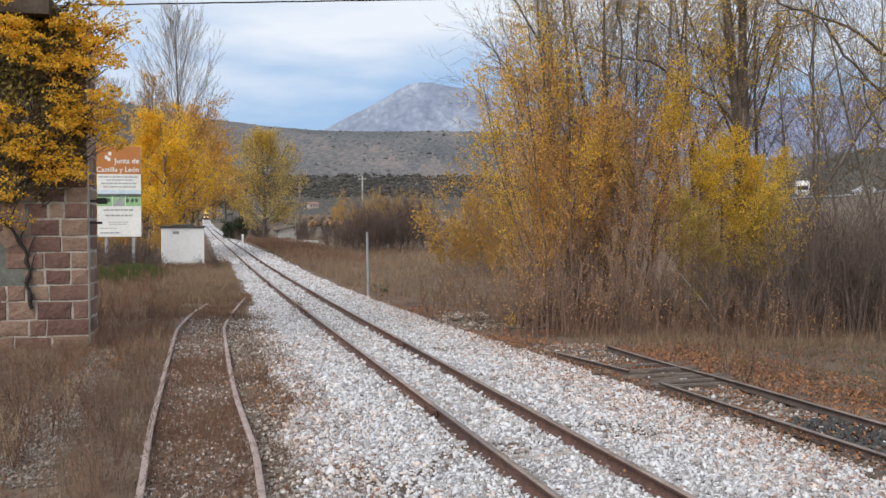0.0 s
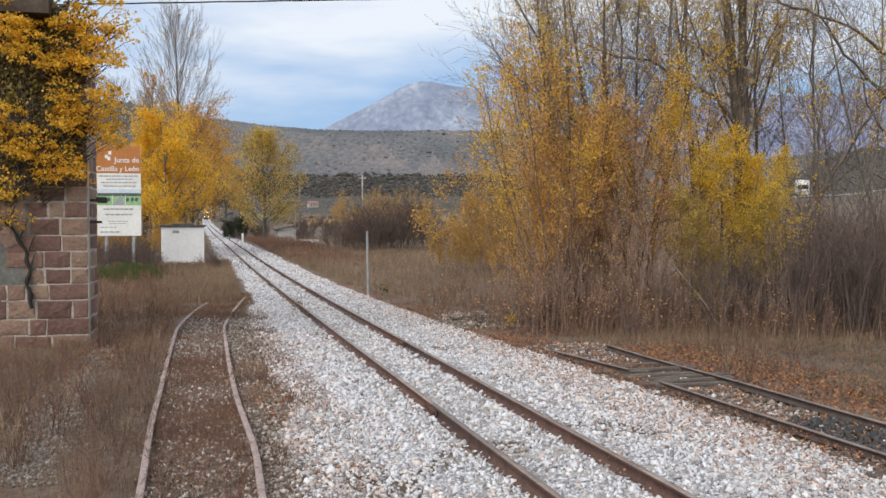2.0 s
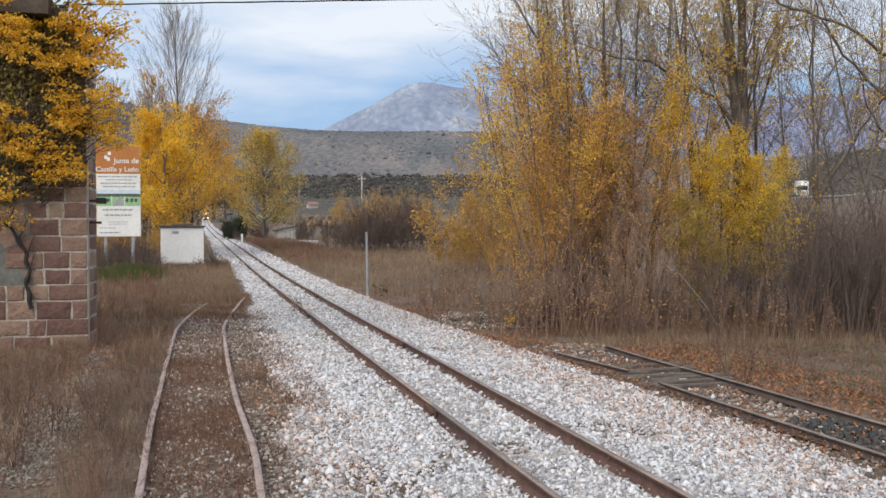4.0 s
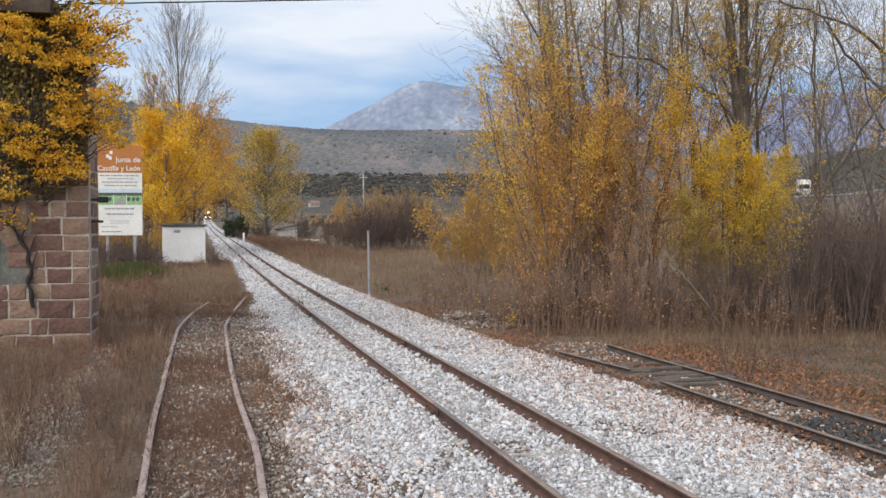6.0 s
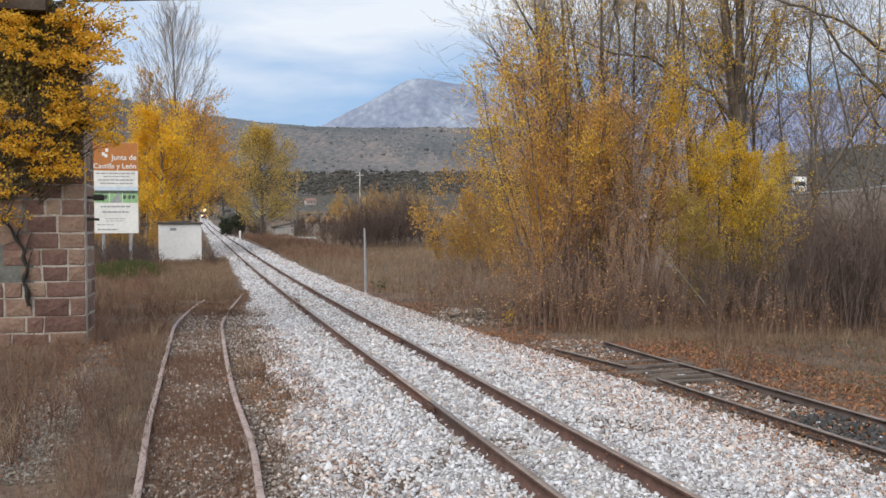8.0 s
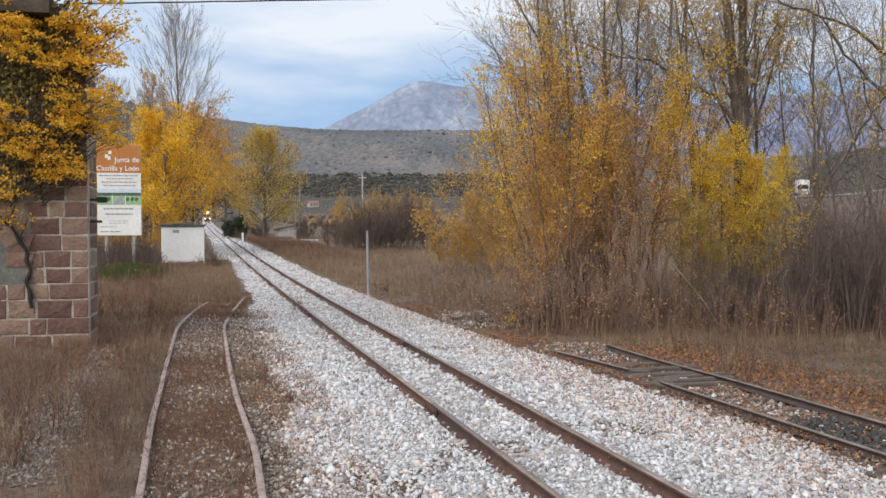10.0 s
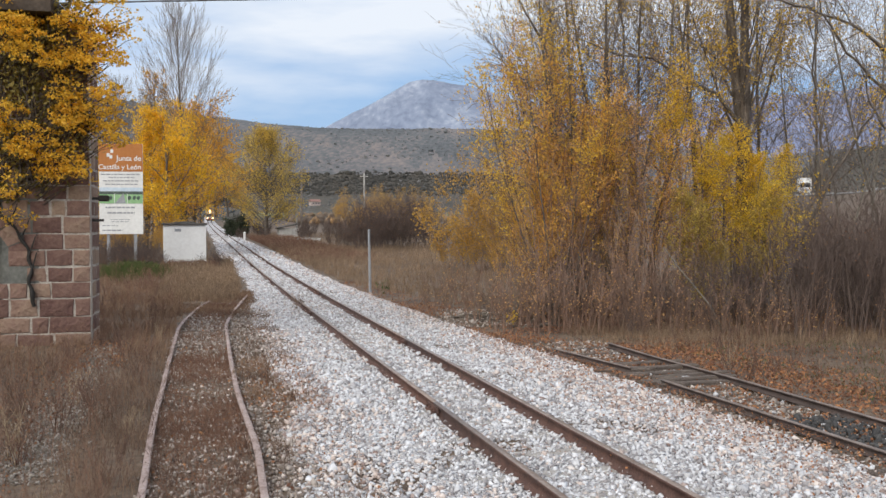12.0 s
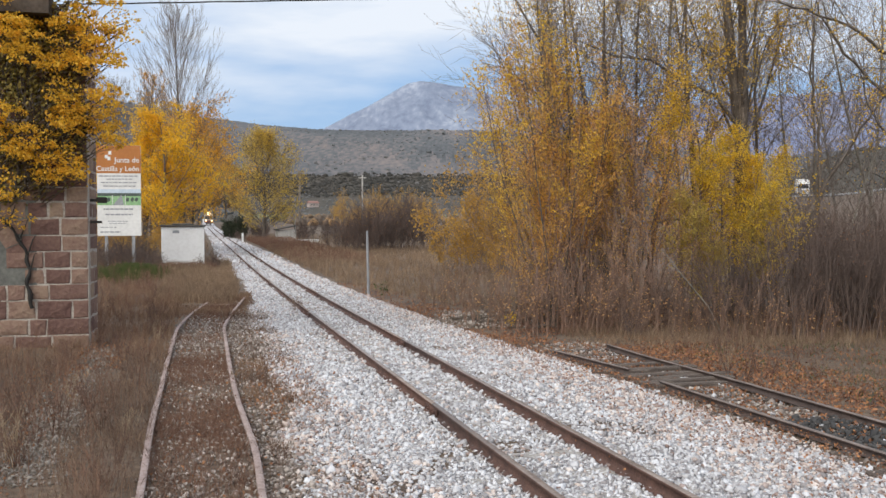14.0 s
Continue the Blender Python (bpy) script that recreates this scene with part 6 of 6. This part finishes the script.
    weeds("dry_weeds", "dry fawn-coloured weeds round the old building", s[~near], u[~near], clumpy(s[~near], u[~near], 0.29), M["fawn_weeds"], 21, 0.34, 3, 2)
    n = 1500
    s, u = 0.2 + 42 * r.uniform(0, 1, n) ** 1.4, -4.1 - 7 * r.uniform(0, 1, n)
    weeds("tall_stalks", "tall dead weed stalks standing among dry grass", s, u, 0.6, M["russet"], 11, 0.2, 3, 9)
    n = 11000
    s, u = 21 * r.uniform(0, 1, n) ** 1.5, r.uniform(-3.85, -2.85, n)
    k = (wave(s, u, 1.5, 6.0) + r.normal(0, 0.5, n) > -0.35) & ~((s > 10.5) & (s < 17) & (r.uniform(0, 1, n) < 0.75))
    s, u = s[k], u[k]
    weeds("siding_weeds", "low russet weeds between the siding's rails", s, u + np.interp(s, [0, 14, 23], [0, 0, 1]), 0.13, M["russet"], 2)
    n = 3600
    s, u = r.uniform(0, 18, n), r.uniform(-2.8, -1.7, n)
    k = wave(s, u, 1.9, 2.0) + r.normal(0, 0.3, n) > 0.2
    weeds("siding_weeds", "low withered weeds on the ballast's edge", s[k], u[k], 0.16, M["straw"], 12)
    n = 900
    s, u = r.uniform(5.5, 9.8, n), r.uniform(-2.75, -1.75, n)
    k = wave(s, u, 1.7, 4.0) + r.normal(0, 0.3, n) > 0.0
    weeds("siding_weeds", "ochre tufts of dry grass between siding and ballast", s[k], u[k], 0.13, M["fawn_weeds"], 25)
    n = 4500
    s = r.uniform(22, 46, n)
    u = np.interp(s, [20, 26, 46], [-2.4, -2.0, -1.6]) - 2.6 * r.uniform(0, 1, n) ** 1.3
    weeds("dry_weeds", "dry straw-coloured weeds along the ballast's foot", s, u, clumpy(s, u, 0.42), M["meadow_straw"], 3)
    n = 11000
    s, u = r.uniform(8, 70, n), 2.4 + 16 * r.uniform(0, 1, n) ** 1.3
    u += np.interp(s, [8, 12, 17, 24, 30], [2.4, 2.4, 2.0, 0.6, 0.0])
    weeds("dry_grass", "dry straw-coloured meadow grass along the line", s, u, clumpy(s, u, 0.40), M["meadow_straw"], 4, sprigs=2)
    n = 1800
    x, y = r.uniform(1.6, 13, n), r.uniform(18.8, 24.0, n)
    d = np.stack([x, y], -1) - O
    weeds("brush_stalks", "dense dry stalks and suckers at the thicket's foot", d @ D, d @ NR, np.clip(0.36 + 0.42 * wave(x, y, 1.7, 2.0), 0.08, 0.8), M["russet"], 14, 0.4, 3)
    n = 4200
    x, y = r.uniform(2.6, 13, n), 17.4 + 3.2 * r.uniform(0, 1, n) ** 0.8
    d = np.stack([x, y], -1) - O
    weeds("dry_grass", "dry tufted grass before the thicket", d @ D, d @ NR, clumpy(x, y, 0.15), M["meadow_straw"], 18, 0.45, 3, 3)
    n = 7000
    s, u = r.uniform(-2, 11, n), 4.4 + 8 * r.uniform(0, 1, n)
    weeds("short_grass", "short dry grass under the trees", s, u, 0.05 + 0.07 * smooth(4.8, 6.5, u), M["straw"], 5, sprigs=1)
    n = 1900
    s, u = r.uniform(0, 9, n), 5.0 + 4 * r.uniform(0, 1, n)
    k = wave(s, u, 1.3, 9.0) + r.normal(0, 0.3, n) > 0.0
    weeds("green_grass", "patches of short green grass under the trees", s[k], u[k], 0.10, M["green"], 15)
    n = 2600
    s, u = r.uniform(17.5, 26, n), r.uniform(-4.6, -2.5, n)
    u += np.interp(s, [14, 24], [0, 0.9])
    k = wave(s, u, 1.4, 5.0) + r.normal(0, 0.4, n) > -0.1
    weeds("siding_weeds", "dry weeds over the end of the old siding", s[k], u[k], 0.17, M["fawn_weeds"], 20)
    n = 1500
    x, y = r.uniform(-15.5, -11.2, n), r.uniform(43.5, 46.2, n)
    d = np.stack([x, y], -1) - O
    weeds("tall_stalks", "tall dead weed stalks before the hut", d @ D, d @ NR, 0.5, M["russet"], 19, 0.2, 2, 6)
    n = 1500
    x, y = r.normal(-13.2, 0.75, n), r.normal(38.3, 1.0, n)
    d = np.stack([x, y], -1) - O
    weeds("green_grass", "tuft of lush green grass before the notice board", d @ D, d @ NR, 0.42, M["lush"], 16)
    n = 3000
    s, u = r.uniform(48, 104, n), 2.5 + 5 * r.uniform(0, 1, n) ** 1.3
    weeds("russet_weeds", "russet dry weeds beside the far ballast", s, u, 0.55, M["russet"], 24, 0.3, 3, 3)
    n = 14000
    s, u = 44 + 90 * r.uniform(0, 1, n) ** 1.4, r.uniform(-45, 45, n)
    k = (u < -2.2) | (u > 2.6)
    weeds("far_grass", "dry meadow grass in the valley", s[k], u[k], 0.5, M["meadow_straw"], 6, blades=2, sprigs=1)
    n = 3500
    s, u = r.uniform(-25, 0.5, n), np.where(r.uniform(0, 1, n) < 0.6, r.uniform(-16, -4.1, n), r.uniform(4.6, 14, n))
    weeds("dry_weeds", "dry brown weeds either side of the line", s, u, clumpy(s, u, 0.25), M["straw"], 23, 0.34, 2, 0)
    # fallen leaves: under the trees, along the turnout, thin on the ballast, by the stone corner and in the siding
    sp, wide = [], []
    for n, s0, s1, u0, u1, e in ((9000, -2, 11, 3.1, 5.6, 0.9), (9500, -2, 13, 4.1, 9.5, 0.8), (4800, -1, 9.5, 4.1, 6.4, 1.0), (2400, -0.5, 12, 1.0, 3.0, 0.4), (120, -0.5, 12, -2.2, 1.2, 1.0), (1500, 0, 20, -3.9, -1.9, 1.0), (700, 4.5, 9.5, -2.7, -1.7, 1.0), (700, 9, 13, -5.6, -4.6, 1.0), (900, 2, 10, -6.1, -5.0, 1.0), (2600, -1.5, 9.5, 2.7, 4.1, 1.0), (5200, 9, 20, 2.1, 4.6, 1.0), (1500, 18, 30, 2.0, 3.6, 1.0)):
        s, u = r.uniform(s0, s1, n), u0 + (u1 - u0) * r.uniform(0, 1, n) ** e
        if n > 5000:
            k = wave(s, u, 1.1, 6.0) + r.normal(0, 0.35, n) > -0.15
            s, u, n = s[k], u[k], int(k.sum())
        q = spot(s, u, 0)
        on_bed = (u > bed_left(s)) & (u < bed_right(s))
        q[:, 2] = np.where(on_bed, 0.005, ground_z(q[:, 0], q[:, 1])) + r.uniform(0.01, 0.05, n)
        sp.append(q)
        wide.append(np.where(on_bed, 0.030, 0.042))
    tagged(part_np("fallen_leaves", *leaf_mesh(np.concatenate(sp), np.concatenate(wide), 2, 0.0), M["litter"]), "fallen russet leaves on the ground by the turnout", "leaves", kind="stuff")


build_weeds()


# ---------------------------------------------------------------- fallen wood and small plants
def build_debris():
    r = np.random.default_rng(61)
    for i in range(26):
        x, y = r.uniform(0.2, 3.0), r.uniform(20.6, 23.6)
        tb = Tubes()
        ln, a, q = r.uniform(0.5, 1.6), r.uniform(-0.5, 0.5), np.linspace(0, 1, 6)
        P = np.stack([x + ln * (q - 0.5) * math.cos(a), y + ln * (q - 0.5) * math.sin(a), 0.02 + 0.10 * r.uniform(0, 1) * q], -1) + r.normal(0, 0.02, (6, 3))
        P[:, 2] += ground_z(P[:, 0], P[:, 1])
        tb.add(P, np.linspace(0.025, 0.008, 6) * r.uniform(0.6, 1.4), 5)
        tb.add(np.array([P[3], P[3] + [0.1, 0.05, 0.12], P[3] + [0.22, 0.1, 0.2]]), np.array([0.01, 0.008, 0.004]), 4)
        tagged(tb.part("fallen_branch", M["bark"]), "dead fallen branch on leaf litter by the thicket", "branch", "fallen branches")
    q = np.linspace(0, 1, 9)
    P = np.stack([1.78 + 0.58 * q, 23.6 - 3.4 * q, 0.10 + 0.06 * np.sin(q * 7)], -1)
    P[:, 2] += ground_z(P[:, 0], P[:, 1])
    tb = Tubes()
    tb.add(P, np.interp(q, [0, 0.1, 1], [0.075, 0.055, 0.028]), 8)
    tb.add(np.array([P[0], P[0] + [-0.25, 0.05, 0.06], P[0] + [-0.5, 0.0, 0.02]]), np.array([0.05, 0.035, 0.02]), 6)
    tb.add(np.array([P[1], P[1] + [0.05, 0.1, 0.16], P[1] + [0.0, 0.15, 0.26]]), np.array([0.035, 0.025, 0.015]), 6)
    tagged(tb.part("fallen_log", M["bark"]), "dark fallen log on leaf litter beside the ballast", "branch")
    g = ground_at(0.8, 24.0)
    tb = Tubes()
    tb.add(np.array([(0.78, 24.0, g + 0.36), (0.76, 24.0, g + 0.18), (0.84, 23.95, g + 0.06), (1.05, 23.9, g + 0.02)]), np.array([0.012, 0.022, 0.026, 0.02]), 6)
    tb.add(np.array([(0.84, 23.95, g + 0.06), (0.96, 23.9, g + 0.14), (1.0, 23.9, g + 0.24)]), np.array([0.02, 0.014, 0.008]), 6)
    tagged(tb.part("broken_branch", M["pale_bark"]), "pale broken branch standing out of leaf litter", "branch")
    n = 620
    P = np.stack([r.uniform(-0.2, 2.4, n), r.uniform(20.8, 25.2, n), np.zeros(n)], -1)
    d = P[:, :2] - O
    k = d @ NR > bed_right(d @ D) - 0.2
    P = P[k]
    P[:, 2] = ground_z(P[:, 0], P[:, 1]) + 0.02
    tagged(part_np("dumped_stones", *chip_mesh(P, 0.055 * r.lognormal(0, 0.35, len(P)), 44), M["dirty_stone"]), "dumped stones among leaf litter by the thicket", "gravel", kind="stuff")
    tb = Tubes()
    g = ground_at(5.6, 19.4)
    tb.add(np.array([(5.65, 19.3, g + 0.75), (5.3, 19.2, g + 1.15), (4.95, 19.15, g + 1.55), (4.6, 19.1, g + 2.0)]) - [0, 0, 0.1], np.array([0.016, 0.015, 0.013, 0.008]), 6)
    tb.add(np.array([(5.65, 19.3, g + 0.65), (5.85, 19.35, g + 0.3), (6.0, 19.4, g - 0.05)]), np.array([0.016, 0.013, 0.010]), 6)
    tagged(tb.part("leaning_branch", M["pale_bark"]), "pale broken branch leaning out of the thicket", "branch")
    for x, y, h, leaf, size, label in ((1.55, 21.0, 0.38, "yellow", 0.06, "tiny seedling with yellow leaves by the ballast"), (-2.0, 30.0, 0.6, "green", 0.07, "small green sprig beside the ballast"),
                                       (-4.05, 25.0, 0.6, "straw", 0.05, "thin dry weed growing in the ballast")):
        t = Tree(int(h * 1000))
        for _ in range(4):
            d = np.array([t.r.normal(0, 0.25), t.r.normal(0, 0.25), 1.0])
            t.limb((0, 0, 0), d / np.linalg.norm(d), h * 0.8, 0.006, 1, SUCKER)
        t.finish("small_plant", label, at(x, y), M["twig"], M["twig"], M[leaf], size, -1, 9, 0.5, 0.1, "plant")


def build_weed_plants():
    r = np.random.default_rng(66)
    kinds = []
    for i, (key, h) in enumerate((("weed_stem", 0.62), ("weed_stem", 0.48), ("pale_stem", 0.55))):
        t = Tree(300 + i, 0.0022)
        for _ in range(6):
            d = np.array([t.r.normal(0, 0.3), t.r.normal(0, 0.3), 1.0])
            t.limb((t.r.normal(0, 0.04), t.r.normal(0, 0.04), 0), d / np.linalg.norm(d), h * t.r.uniform(0.6, 1.1), 0.005, 0,
                   [dict(shoots=7, spread=36, share=0.34, pull=0.06, crook=0.06, taper=0.5, **{"from": 0.3}), dict(shoots=0, pull=0.05, crook=0.1, leaves=5, fuzz=0.012)])
        kinds.append(t.finish("dry_weed_plant", ("reddish-brown dead weed with branching seed heads", "low brown dead weed with branching seed heads", "pale straw-coloured dead weed")[i],
                              at(-4.3 - 0.3 * i, 10.0 + i), M[key], M[key], M["seed"], 0.014, -1, 9, 1.0, 0.1, "plant", "dead weeds by the siding"))
    for i in range(210):
        s = 1.0 + 30 * r.uniform(0, 1) ** 1.4
        u = -4.1 - 5.0 * r.uniform(0, 1) ** 1.2
        if i % 6 == 0:
            u = r.uniform(-3.8, -2.2) + float(np.interp(s, [0, 14, 22], [0, 0, 0.8]))
        if i % 7 == 3:
            s, u = r.uniform(-0.5, 9), r.uniform(4.5, 9)
        x, y, _ = spot(s, u)
        copy_thing(kinds[int(r.choice([0, 0, 1, 1, 2]))], at(x, y, r.uniform(0, 360), r.uniform(0.55, 1.2) * (0.6 if -4 < u < 0 else 1.0)))


M["weed_stem"] = material("red_brown_stalks", (0.075, 0.042, 0.032), (0.22, 0.13, 0.095), 3.0, 0.95, 0.0, 5)
M["pale_stem"] = material("pale_stalks", (0.22, 0.16, 0.10), (0.46, 0.36, 0.25), 3.0, 0.95, 0.0, 5)
M["seed"] = material("seed_heads", (0.10, 0.058, 0.042), (0.33, 0.22, 0.15), 3.0, 0.95, 0.0, 5, island=0.7)
build_weed_plants()
build_debris()

# ---------------------------------------------------------------- what moves
def motions():
    rows = []
    for t in np.arange(0, 14.01, 1.0):
        s = 404.0 - 10.3 * t
        p, q = spot(s, -0.04, 0.1), spot(s + 14, -0.04, 0.1)
        grade = math.degrees(math.atan2(q[2] - p[2], 14))
        rows.append((float(t), pose(*p, grade, 0, 15.28)))
    walk(TRAIN, rows)
    cut = ROAD_P[:26, 0]
    seg = np.concatenate([[0], np.cumsum(np.linalg.norm(np.diff(ROAD_P[:, :2], axis=0), axis=1))])
    start = float(np.interp(-78.9, -cut, seg[:26]))
    rows = []
    for t in np.arange(0, 14.01, 0.5):
        d = start + 12.6 * t
        x, y, z = (float(np.interp(d, seg, ROAD_P[:, i])) for i in range(3))
        tx, ty = (float(np.interp(d, seg, ROAD_T[:, i])) for i in range(2))
        rows.append((float(t), pose(x, y, z, 0, 0, math.degrees(math.atan2(ty, tx)))))
    walk(CAR, rows)


motions()
